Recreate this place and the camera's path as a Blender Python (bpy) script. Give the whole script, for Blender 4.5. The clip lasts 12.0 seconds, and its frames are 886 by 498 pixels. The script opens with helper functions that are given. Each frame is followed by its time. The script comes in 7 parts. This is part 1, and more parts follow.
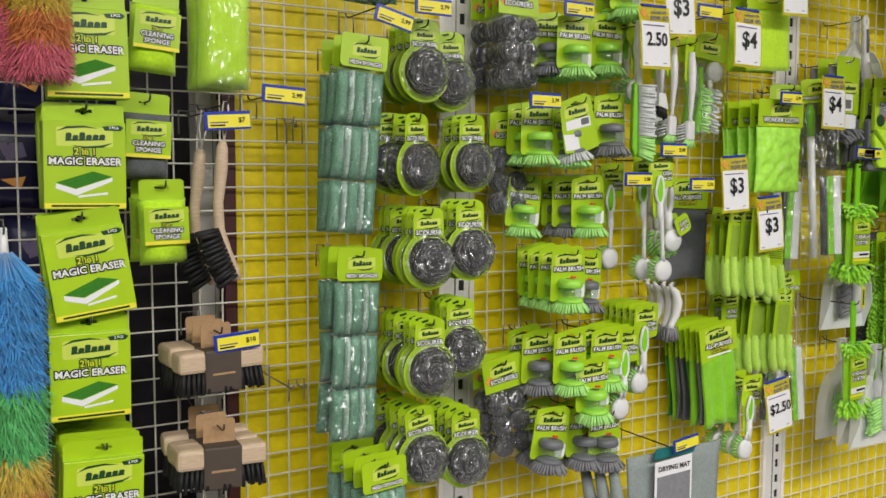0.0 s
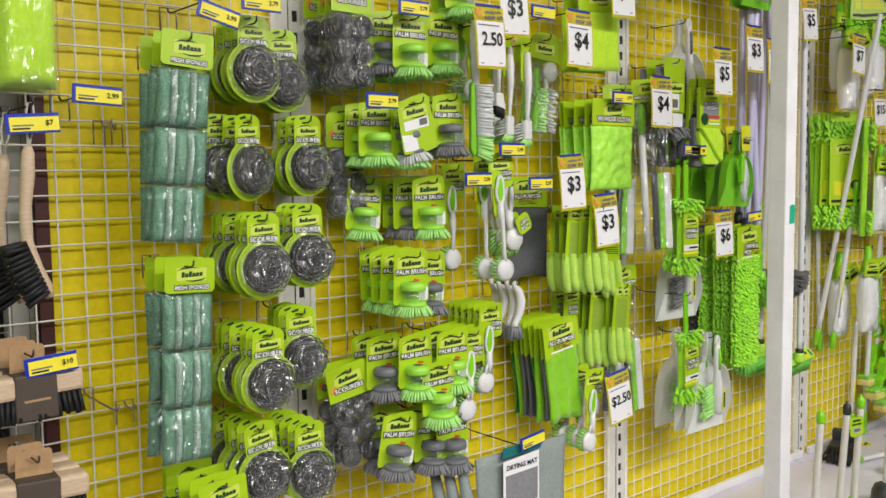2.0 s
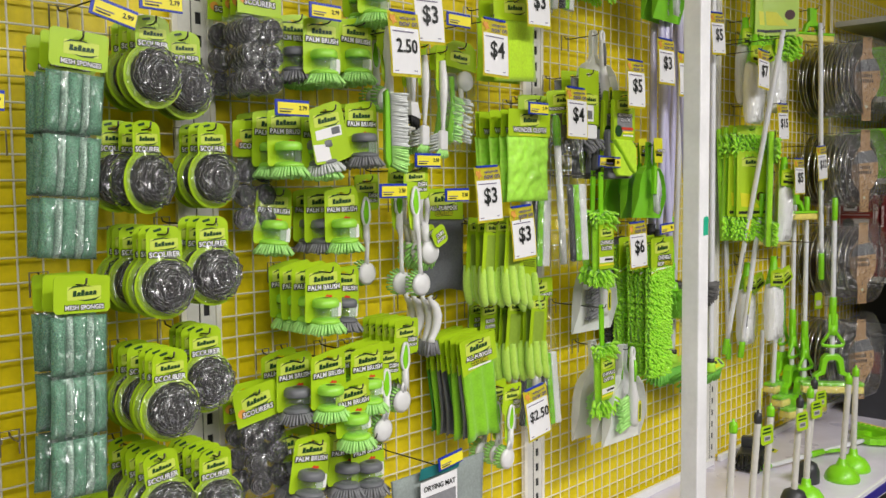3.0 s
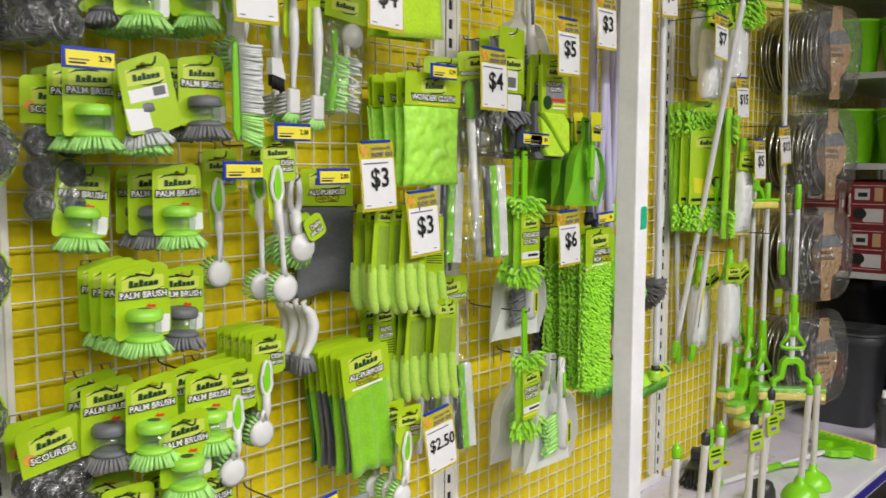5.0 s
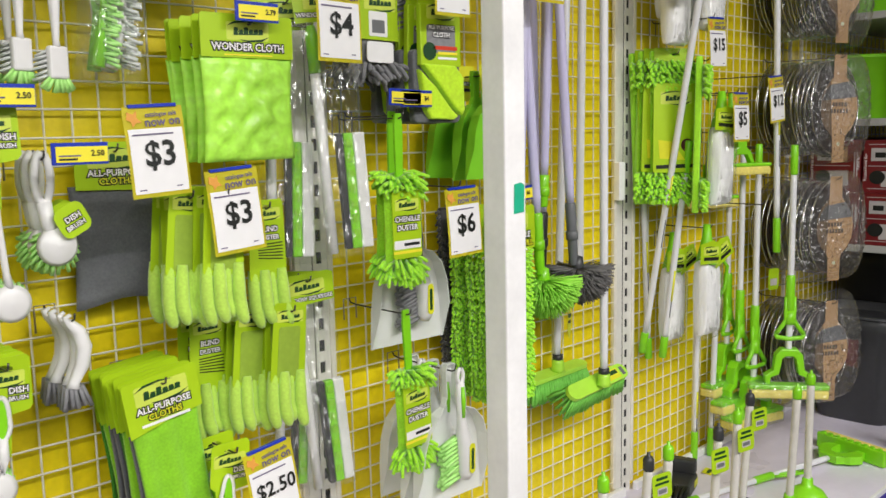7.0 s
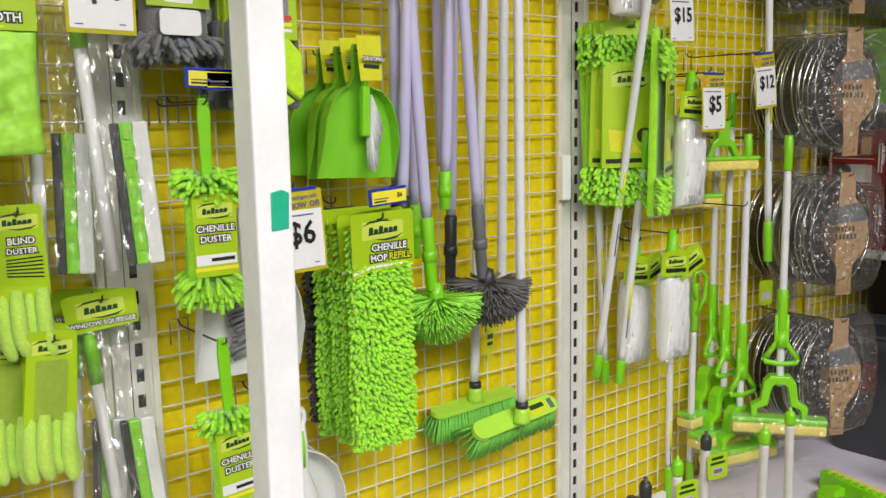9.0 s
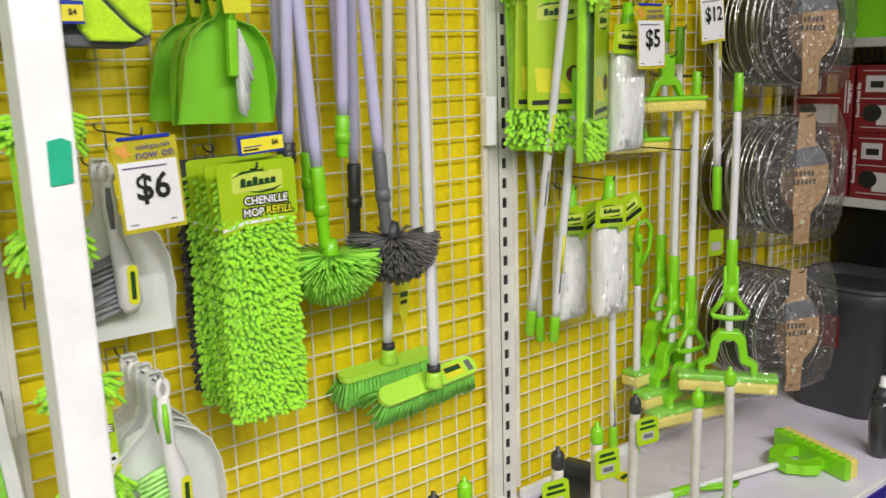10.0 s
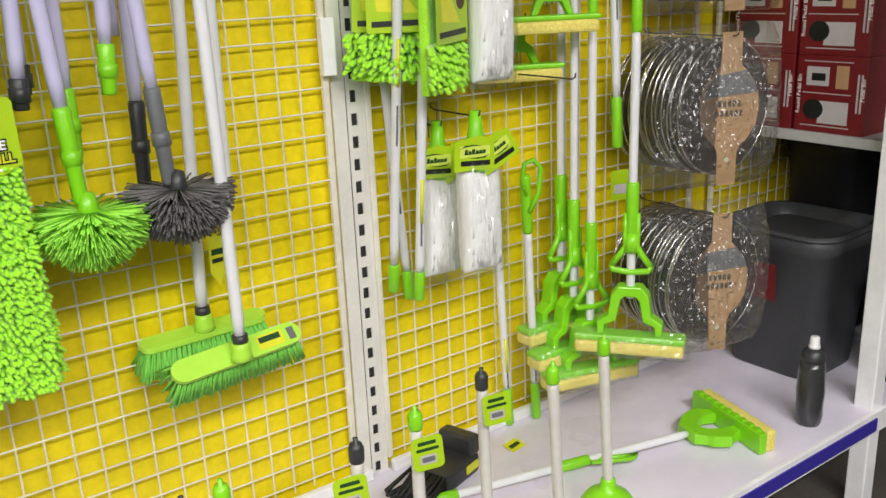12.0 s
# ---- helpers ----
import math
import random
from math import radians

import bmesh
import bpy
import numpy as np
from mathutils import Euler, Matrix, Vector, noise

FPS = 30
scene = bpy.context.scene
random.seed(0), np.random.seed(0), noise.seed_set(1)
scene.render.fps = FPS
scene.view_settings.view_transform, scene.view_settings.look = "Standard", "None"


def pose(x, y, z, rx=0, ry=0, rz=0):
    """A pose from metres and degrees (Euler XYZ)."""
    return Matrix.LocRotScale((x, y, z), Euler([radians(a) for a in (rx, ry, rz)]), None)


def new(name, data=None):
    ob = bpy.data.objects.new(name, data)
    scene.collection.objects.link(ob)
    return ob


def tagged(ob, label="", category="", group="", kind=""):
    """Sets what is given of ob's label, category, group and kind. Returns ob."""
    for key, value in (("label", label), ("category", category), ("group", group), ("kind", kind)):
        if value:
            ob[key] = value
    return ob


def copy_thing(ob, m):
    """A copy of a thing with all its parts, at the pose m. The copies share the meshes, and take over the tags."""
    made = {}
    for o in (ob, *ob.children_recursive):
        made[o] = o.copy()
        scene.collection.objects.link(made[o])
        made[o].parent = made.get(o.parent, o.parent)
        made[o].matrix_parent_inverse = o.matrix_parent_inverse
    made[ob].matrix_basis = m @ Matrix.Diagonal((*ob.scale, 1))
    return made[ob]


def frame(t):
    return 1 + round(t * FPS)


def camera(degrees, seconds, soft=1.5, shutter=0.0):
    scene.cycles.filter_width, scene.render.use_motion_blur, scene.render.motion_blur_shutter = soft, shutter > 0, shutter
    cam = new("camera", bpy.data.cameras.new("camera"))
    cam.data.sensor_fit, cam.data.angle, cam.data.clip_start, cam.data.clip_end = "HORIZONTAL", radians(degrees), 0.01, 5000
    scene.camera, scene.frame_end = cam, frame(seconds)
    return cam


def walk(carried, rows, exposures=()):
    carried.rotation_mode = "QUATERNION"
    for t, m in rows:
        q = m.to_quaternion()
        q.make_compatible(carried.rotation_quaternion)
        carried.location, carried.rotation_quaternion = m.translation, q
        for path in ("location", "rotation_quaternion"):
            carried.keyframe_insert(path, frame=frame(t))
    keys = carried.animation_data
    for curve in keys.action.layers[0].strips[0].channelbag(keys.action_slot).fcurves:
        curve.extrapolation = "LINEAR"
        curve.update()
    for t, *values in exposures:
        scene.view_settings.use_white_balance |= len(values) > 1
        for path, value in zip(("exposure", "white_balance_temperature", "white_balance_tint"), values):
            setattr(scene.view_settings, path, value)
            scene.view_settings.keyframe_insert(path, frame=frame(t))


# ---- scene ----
cam = camera(53.1, 12.0, soft=1.5, shutter=0.2)
METRES, EYE, TILT, LEAN, TURN = 2.749, 1.5, 0.0, 0.0, -30.6
ROWS = [
    (0.0, 0.0, 0.0, 0.0, 0.01, -4.64, -0.18),
    (0.5, 0.0019, 0.003, 0.0006, -2.34, -4.47, -0.04),
    (1.0, 0.0039, 0.0065, 0.0004, -4.57, -4.44, 0.13),
    (1.5, 0.0082, 0.0135, 0.0012, -6.94, -4.81, 0.5),
    (2.0, 0.0117, 0.0184, 0.0019, -9.57, -4.7, 0.75),
    (2.5, 0.0136, 0.0257, 0.0023, -13.19, -4.26, 0.71),
    (2.7, 0.0146, 0.0325, 0.0016, -14.87, -4.05, 0.76),
    (4.3, 0.0490, 0.1325, 0.0066, -15.84, -4.04, 0.45),
    (4.5, 0.0701, 0.1477, 0.0061, -15.71, -4.02, 0.13),
    (5.0, 0.1251, 0.1825, 0.0022, -17.3, -5.38, -0.14),
    (5.5, 0.1616, 0.2302, 0.0044, -20.16, -5.94, 0.8),
    (6.0, 0.2019, 0.2711, 0.0029, -20.26, -6.75, 2.53),
    (6.5, 0.269, 0.2912, 0.0043, -15.86, -7.02, 1.13),
    (7.0, 0.3212, 0.3047, 0.0018, -13.96, -7.55, 1.2),
    (7.5, 0.3661, 0.3446, 0.0016, -14.05, -7.56, 1.9),
    (7.7, 0.3826, 0.3600, 0.0024, -14.23, -7.61, 1.94),
    (9.3, 0.5431, 0.4105, 0.0025, -7.34, -9.17, 1.25),
    (9.5, 0.56, 0.4169, 0.0008, -7.23, -10.09, 1.37),
    (10.0, 0.6024, 0.4524, -0.0045, -8.2, -12.0, 1.62),
    (10.5, 0.6461, 0.4924, -0.0056, -9.55, -13.97, 2.1),
    (11.0, 0.6787, 0.5141, -0.0078, -9.68, -16.13, 3.14),
    (11.5, 0.7248, 0.5314, -0.0102, -7.4, -17.3, 2.92),
    (12.0, 0.7744, 0.5392, -0.0101, -5.68, -17.14, 2.27),
]
walk(cam, [(t, pose(0, 0, EYE, TILT, LEAN, TURN) @ pose(METRES * x, METRES * y, METRES * z, 90 + pitch, roll, yaw)) for t, x, y, z, yaw, pitch, roll in ROWS],
     exposures=[(0.0, -0.75), (2.0, -0.60), (4.5, -0.60), (7.5, -0.46), (9.5, -0.46), (12.0, -0.29)])

# ---- light ----
world = bpy.data.worlds.new("store_air")
scene.world = world
world.use_nodes = True
world.node_tree.nodes["Background"].inputs[0].default_value = (1.0, 0.98, 0.98, 1)
world.node_tree.nodes["Background"].inputs[1].default_value = 0.13


def strip_lamp(x, y, z, sx, sy, power):
    data = bpy.data.lights.new("fluorescent_tube", "AREA")
    data.shape, data.size, data.size_y, data.energy = "RECTANGLE", sx, sy, power
    data.color = (1.0, 0.975, 0.965)
    ob = new("fluorescent_tube", data)
    ob.matrix_world = pose(x, y, z)
    return ob


for lx in (-1.9, 0.0, 1.9, 3.45):
    strip_lamp(lx, -1.20, 3.14, 1.5, 0.16, 94)
# Added fill row: lifts the lower wall and gives the wraps more glints.
for lx in (-1.0, 1.2, 3.2):
    strip_lamp(lx, -2.1, 3.14, 1.5, 0.16, 52)

# ---- materials ----


def material(name, colour, rough=0.5, metal=0.0, grain=0.06, size=40.0, bump=0.0, coat=0.0, stain=0.0, vary=0.0,
             stretch=(1, 1, 1), transmission=0.0, alpha=1.0, sheen=0.0, subsurface=0.0):
    """A principled surface with grain and broader stains at real size."""
    m = bpy.data.materials.new(name)
    m.use_nodes = True
    n, l = m.node_tree.nodes, m.node_tree.links
    b = n["Principled BSDF"]
    b.inputs["Roughness"].default_value, b.inputs["Metallic"].default_value = rough, metal
    b.inputs["Coat Weight"].default_value = coat
    b.inputs["Coat Roughness"].default_value = 0.12
    b.inputs["Transmission Weight"].default_value = transmission
    b.inputs["Alpha"].default_value = alpha
    b.inputs["Sheen Weight"].default_value = sheen
    b.inputs["Subsurface Weight"].default_value = subsurface
    b.inputs["Subsurface Radius"].default_value = (0.01, 0.01, 0.01)
    co = n.new("ShaderNodeTexCoord")
    mp = n.new("ShaderNodeMapping")
    mp.inputs["Scale"].default_value = stretch
    l.new(co.outputs["Object"], mp.inputs[0])
    fine = n.new("ShaderNodeTexNoise")
    fine.inputs["Scale"].default_value, fine.inputs["Detail"].default_value = size, 4
    l.new(mp.outputs[0], fine.inputs["Vector"])
    broad = n.new("ShaderNodeTexNoise")
    broad.inputs["Scale"].default_value, broad.inputs["Detail"].default_value = size / 9, 3
    l.new(mp.outputs[0], broad.inputs["Vector"])
    base = n.new("ShaderNodeRGB")
    base.outputs[0].default_value = (*colour, 1)
    out = base.outputs[0]
    for src, amount in ((fine, grain), (broad, stain)):
        if amount:
            rng = n.new("ShaderNodeMapRange")
            rng.inputs["From Min"].default_value, rng.inputs["From Max"].default_value = 0.3, 0.7
            rng.inputs["To Min"].default_value, rng.inputs["To Max"].default_value = 1 - amount, 1 + amount * 0.6
            l.new(src.outputs["Fac"], rng.inputs["Value"])
            mul = n.new("ShaderNodeVectorMath")
            mul.operation = "MULTIPLY"
            l.new(out, mul.inputs[0])
            l.new(rng.outputs[0], mul.inputs[1])
            out = mul.outputs[0]
    if vary:
        info = n.new("ShaderNodeObjectInfo")
        hsv = n.new("ShaderNodeHueSaturation")
        rng = n.new("ShaderNodeMapRange")
        rng.inputs["To Min"].default_value, rng.inputs["To Max"].default_value = 1 - vary, 1 + vary
        l.new(info.outputs["Random"], rng.inputs["Value"])
        l.new(rng.outputs[0], hsv.inputs["Value"])
        l.new(out, hsv.inputs["Color"])
        out = hsv.outputs[0]
    l.new(out, b.inputs["Base Color"])
    rr = n.new("ShaderNodeMapRange")
    rr.inputs["To Min"].default_value, rr.inputs["To Max"].default_value = max(0, rough - 0.08), min(1, rough + 0.12)
    l.new(broad.outputs["Fac"], rr.inputs["Value"])
    l.new(rr.outputs[0], b.inputs["Roughness"])
    if bump:
        bp = n.new("ShaderNodeBump")
        bp.inputs["Strength"].default_value, bp.inputs["Distance"].default_value = min(1, bump), 0.002
        l.new(fine.outputs["Fac"], bp.inputs["Height"])
        l.new(bp.outputs[0], b.inputs["Normal"])
    return m


def film_material(name, tint, cover, rough=0.07, crinkle=0.8, size=90.0):
    """Thin clear wrapping: mostly see-through, with a glossy skin of small crumpled facets."""
    m = bpy.data.materials.new(name)
    m.use_nodes = True
    n, l = m.node_tree.nodes, m.node_tree.links
    n.remove(n["Principled BSDF"])
    clear = n.new("ShaderNodeBsdfTransparent")
    clear.inputs[0].default_value = (*tint, 1)
    haze = n.new("ShaderNodeBsdfDiffuse")
    haze.inputs["Color"].default_value = (0.85, 0.87, 0.86, 1)
    co = n.new("ShaderNodeTexCoord")
    warp = n.new("ShaderNodeTexNoise")
    warp.inputs["Scale"].default_value, warp.inputs["Detail"].default_value = 35, 2
    l.new(co.outputs["Object"], warp.inputs["Vector"])
    push = n.new("ShaderNodeVectorMath")
    push.operation = "MULTIPLY_ADD"
    push.inputs[1].default_value = (0.03, 0.03, 0.03)
    l.new(warp.outputs["Color"], push.inputs[0])
    l.new(co.outputs["Object"], push.inputs[2])
    fold = n.new("ShaderNodeMapping")
    fold.inputs["Rotation"].default_value = (0.2, 0.5, 0.0)
    fold.inputs["Scale"].default_value = (2.1, 1.2, 0.32)
    l.new(push.outputs[0], fold.inputs[0])
    cells = n.new("ShaderNodeTexVoronoi")
    cells.inputs["Scale"].default_value = size
    l.new(fold.outputs[0], cells.inputs["Vector"])
    tilt = n.new("ShaderNodeVectorMath")
    tilt.operation = "SUBTRACT"
    tilt.inputs[1].default_value = (0.5, 0.5, 0.5)
    l.new(cells.outputs["Color"], tilt.inputs[0])
    geo = n.new("ShaderNodeNewGeometry")
    lean = n.new("ShaderNodeVectorMath")
    lean.operation = "MULTIPLY_ADD"
    lean.inputs[1].default_value = (crinkle, crinkle, crinkle)
    l.new(tilt.outputs[0], lean.inputs[0])
    l.new(geo.outputs["Normal"], lean.inputs[2])
    unit = n.new("ShaderNodeVectorMath")
    unit.operation = "NORMALIZE"
    l.new(lean.outputs[0], unit.inputs[0])
    shiny = n.new("ShaderNodeBsdfGlossy")
    shiny.inputs["Roughness"].default_value = rough
    l.new(unit.outputs[0], shiny.inputs["Normal"])
    mix = n.new("ShaderNodeMixShader")
    mix.inputs[0].default_value = cover
    l.new(clear.outputs[0], mix.inputs[1])
    l.new(haze.outputs[0], mix.inputs[2])
    weight = n.new("ShaderNodeLayerWeight")
    weight.inputs["Blend"].default_value = 0.5
    steep = n.new("ShaderNodeMath")
    steep.operation = "POWER"
    steep.inputs[1].default_value = 4.0
    l.new(weight.outputs["Facing"], steep.inputs[0])
    skin = n.new("ShaderNodeMapRange")
    skin.inputs["To Min"].default_value, skin.inputs["To Max"].default_value = 0.095, 0.45
    l.new(steep.outputs[0], skin.inputs["Value"])
    top = n.new("ShaderNodeMixShader")
    l.new(skin.outputs[0], top.inputs[0])
    l.new(mix.outputs[0], top.inputs[1])
    l.new(shiny.outputs[0], top.inputs[2])
    l.new(top.outputs[0], n["Material Output"].inputs[0])
    return m


YELLOW = material("yellow_painted_board", (0.83, 0.665, 0.003), 0.45, grain=0.08, size=60, stain=0.1, bump=0.1)
WIRE = material("white_coated_wire", (0.80, 0.76, 0.66), 0.35, grain=0.1, size=30, stain=0.12)
CREAM = material("cream_powder_coat", (0.74, 0.72, 0.66), 0.4, grain=0.04, size=90, stain=0.08, bump=0.1)
WHITE = material("white_powder_coat", (0.86, 0.85, 0.85), 0.35, grain=0.03, size=80, stain=0.08, bump=0.08)
# Near-black colour standing for the shade seen through the slots.
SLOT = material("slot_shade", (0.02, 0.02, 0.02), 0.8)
SHELFTOP = material("white_lavender_shelf", (0.77, 0.72, 0.84), 0.28, grain=0.03, size=30, stain=0.1)
SHELFGREY = material("grey_steel_shelf", (0.42, 0.42, 0.40), 0.4, grain=0.05, size=40, stain=0.15)
NAVY = material("navy_price_strip", (0.035, 0.025, 0.30), 0.3, grain=0.05, size=30)
FLOOR = material("dark_vinyl_floor", (0.085, 0.075, 0.065), 0.4, grain=0.15, size=50, stain=0.2, bump=0.1)
PLASTER = material("off_white_plaster", (0.75, 0.74, 0.70), 0.8, grain=0.04, size=30, stain=0.06)
# Grey chosen to weaken light bounced back from the unseen south wall.
AISLEWALL = material("fill_cutting_grey", (0.30, 0.30, 0.29), 0.8, grain=0.05, size=30, stain=0.08)
# Darkened so the block opposite returns little light.
LOWBOUNCE = material("low_bounce_block", (0.19, 0.18, 0.17), 0.7, grain=0.2, size=8, stain=0.3)
BROWN = material("red_brown_board_edge", (0.06, 0.010, 0.008), 0.5)
STEEL = material("zinc_steel_wire", (0.36, 0.33, 0.29), 0.35, metal=0.85, grain=0.1, size=60)
DARKWIRE = material("dark_steel_wire", (0.10, 0.095, 0.09), 0.35, metal=0.8, grain=0.1, size=60)
TAPE = material("green_tape", (0.02, 0.42, 0.24), 0.35, grain=0.1)

# ---- shapes ----


def box(bm, x0, y0, z0, x1, y1, z1, bevel=0.0):
    """A box between two corners, with its long edges rounded where asked."""
    vs = [bm.verts.new(c) for c in ((x0, y0, z0), (x1, y0, z0), (x1, y1, z0), (x0, y1, z0), (x0, y0, z1), (x1, y0, z1), (x1, y1, z1), (x0, y1, z1))]
    fs = [bm.faces.new([vs[i] for i in f]) for f in ((3, 2, 1, 0), (4, 5, 6, 7), (0, 1, 5, 4), (1, 2, 6, 5), (2, 3, 7, 6), (3, 0, 4, 7))]
    if bevel:
        es = {e for f in fs for e in f.edges}
        bmesh.ops.bevel(bm, geom=list(es), offset=bevel, segments=2, profile=0.5, affect="EDGES")
    return vs


def tube(bm, points, radius, sides=8, cap=True):
    """A round bar along a line of points; radius is one number or one for each point."""
    pts = [Vector(p) for p in points]
    rad = radius if isinstance(radius, (list, tuple)) else [radius] * len(pts)
    rings = []
    side = None
    for i, p in enumerate(pts):
        d = (pts[min(i + 1, len(pts) - 1)] - pts[max(i - 1, 0)])
        d = d.normalized() if d.length > 1e-9 else Vector((0, 0, 1))
        if side is None:
            side = d.orthogonal().normalized()
        side = (side - d * side.dot(d)).normalized()
        other = d.cross(side)
        rings.append([bm.verts.new(p + rad[i] * (math.cos(a) * side + math.sin(a) * other)) for a in [2 * math.pi * k / sides for k in range(sides)]])
    for a, b in zip(rings, rings[1:]):
        for k in range(sides):
            f = bm.faces.new((a[k], a[(k + 1) % sides], b[(k + 1) % sides], b[k]))
            f.smooth = True
    if cap:
        bm.faces.new(list(reversed(rings[0])))
        bm.faces.new(rings[-1])
    return rings


def lathe(bm, profile, sides=24, axis="z", at=(0, 0, 0)):
    """A turned body: profile rows are (radius, height)."""
    pts = []
    for r, h in profile:
        ring = []
        for k in range(sides):
            a = 2 * math.pi * k / sides
            c, s = r * math.cos(a), r * math.sin(a)
            v = (c, s, h) if axis == "z" else (c, -h, s)
            ring.append(bm.verts.new(Vector(v) + Vector(at)))
        pts.append(ring)
    for a, b in zip(pts, pts[1:]):
        for k in range(sides):
            f = bm.faces.new((a[k], a[(k + 1) % sides], b[(k + 1) % sides], b[k]))
            f.smooth = True
    if profile[0][0] > 1e-5:
        bm.faces.new(list(reversed(pts[0])))
    if profile[-1][0] > 1e-5:
        bm.faces.new(pts[-1])
    return pts


def slab(bm, outline, y0, y1, bevel=0.0):
    """A flat piece cut to an outline of (x, z), from y0 (front) back to y1."""
    front = [bm.verts.new((x, y0, z)) for x, z in outline]
    back = [bm.verts.new((x, y1, z)) for x, z in outline]
    f = bm.faces.new(front)
    g = bm.faces.new(list(reversed(back)))
    n = len(outline)
    for k in range(n):
        bm.faces.new((front[(k + 1) % n], front[k], back[k], back[(k + 1) % n]))
    bmesh.ops.recalc_face_normals(bm, faces=list(bm.faces))
    if bevel:
        bmesh.ops.bevel(bm, geom=list(f.edges), offset=bevel, segments=2, profile=0.5, affect="EDGES")
    return f


def rounded(w, h, r, z0=0.0, steps=4, x0=0.0):
    """The outline of a rounded rectangle, centred across x0, its foot at z0."""
    pts = []
    for cx, cz, a0 in ((w / 2 - r, z0 + h - r, 0), (-w / 2 + r, z0 + h - r, 90), (-w / 2 + r, z0 + r, 180), (w / 2 - r, z0 + r, 270)):
        for k in range(steps + 1):
            a = radians(a0 + 90 * k / steps)
            pts.append((x0 + cx + r * math.cos(a), cz + r * math.sin(a)))
    return pts


def circle(r, n=24, cx=0.0, cz=0.0, squash=1.0):
    return [(cx + r * math.cos(2 * math.pi * k / n), cz + squash * r * math.sin(2 * math.pi * k / n)) for k in range(n)]


def finish(bm, name, mat):
    me = bpy.data.meshes.new(name)
    bm.to_mesh(me)
    bm.free()
    for m in (mat if isinstance(mat, (list, tuple)) else [mat]):
        me.materials.append(m)
    return me


def thing(name, label, category, group="", kind="", at=None):
    ob = new(name)
    ob.empty_display_size = 0.03
    if at is not None:
        ob.matrix_basis = at
    return tagged(ob, label, category, group, kind)


def part(name, bm, mat, parent, label="", smooth=False):
    ob = new(name, finish(bm, name, mat) if isinstance(bm, bmesh.types.BMesh) else bm)
    if smooth:
        ob.data.polygons.foreach_set("use_smooth", [True] * len(ob.data.polygons))
    ob.parent = parent
    if name in ("wrap", "bag", "blister", "cup"):
        ob.visible_shadow = False
    if label:
        tagged(ob, label)
    return ob


def solid(name, bm, mat, label, category, group="", kind="structure"):
    return tagged(new(name, finish(bm, name, mat)), label, category, group, kind)


def one_box(*a, bevel=0.0):
    bm = bmesh.new()
    box(bm, *a, bevel=bevel)
    return bm


# ---- the store ----
WALL, BACK, FRONT, DECK = 1.864, 1.885, 1.25, 0.314
UPRIGHTS = (-0.055, 1.145, 2.347, 3.5505, 4.750)
TOP = 2.6

solid("floor", one_box(-4, -2.5, -0.1, 9, 4.5, 0.0), FLOOR, "dark scuffed vinyl store floor", "floor")
solid("ceiling", one_box(-4, -2.5, 3.2, 9, 4.5, 3.3), PLASTER, "plain white store ceiling", "ceiling")
# Never in view; its grey keeps bounced fill low.
solid("wall_south", one_box(-4, -2.6, 0, 9, -2.5, 3.2), AISLEWALL, "unseen closing wall across the aisle, greyed to cut fill light", "wall")
solid("wall_north", one_box(-4, 4.5, 0, 9, 4.6, 3.2), PLASTER, "plain pale far wall", "wall")
solid("wall_west", one_box(-4.1, -2.5, 0, -4, 4.5, 3.2), PLASTER, "plain pale end wall", "wall")
solid("wall_east", one_box(9, -2.5, 0, 9.1, 4.5, 3.2), PLASTER, "plain pale end wall", "wall")
# Out of view; a plain dark block that limits bounce onto the goods.
solid("opposite_shelving", one_box(-3, -1.75, 0, 8, -1.25, 1.9), LOWBOUNCE, "unseen plain shelving block across the aisle, darkened against bounce", "shelving")

for i, (xa, xb) in enumerate(((0.592, 1.124), (1.183, 2.326), (2.385, 3.528), (3.587, 4.727), (4.787, 6.2))):
    solid(f"back_panel_{i + 1}", one_box(xa - 0.03 * (i > 0), BACK, DECK, xb + 0.03, BACK + 0.016, TOP), YELLOW,
          "bright yellow painted backing board behind wire mesh", "back panel")
solid("back_panel_edge", one_box(0.566, BACK - 0.004, DECK, 0.592, BACK + 0.02, TOP), BROWN, "red-brown edge of the yellow backing board", "panel edge")


def mesh_panel(xa, xb, x0, z0, dx=0.05, dz=0.0495, za=DECK + 0.03, zb=TOP - 0.1):
    """Wires run through x0 and z0 and repeat from there."""
    t = thing("wire_mesh_panel", "white coated wire mesh display panel on yellow board", "mesh panel", "mesh panels of the wall", "structure")
    bm = bmesh.new()
    for k in range(math.ceil((xa + 0.012 - x0) / dx), math.floor((xb - 0.012 - x0) / dx) + 1):
        tube(bm, [(x0 + dx * k, WALL, za), (x0 + dx * k, WALL, zb)], 0.0021, 5, False)
    part("upright_wires", bm, WIRE, t)
    bm = bmesh.new()
    for k in range(math.ceil((za - z0) / dz), math.floor((zb - z0) / dz) + 1):
        tube(bm, [(xa, WALL - 0.0038, z0 + dz * k), (xb, WALL - 0.0038, z0 + dz * k)], 0.0021, 5, False)
    part("level_wires", bm, WIRE, t)
    for x in (xa, xb):
        part("side_bar", one_box(x - 0.007, WALL - 0.008, za, x + 0.007, WALL + 0.004, zb, bevel=0.002), WIRE, t, "flat white side bar")
    return t


mesh_panel(-0.60, -0.09, -0.10, 1.378)
mesh_panel(-0.02, 1.094, 0.602, 1.378, 0.0487, 0.0494)
mesh_panel(1.182, 2.294, 1.232, 1.310)
mesh_panel(2.384, 3.494, 3.436, 1.307)
mesh_panel(3.594, 4.698, 3.640, 1.300)
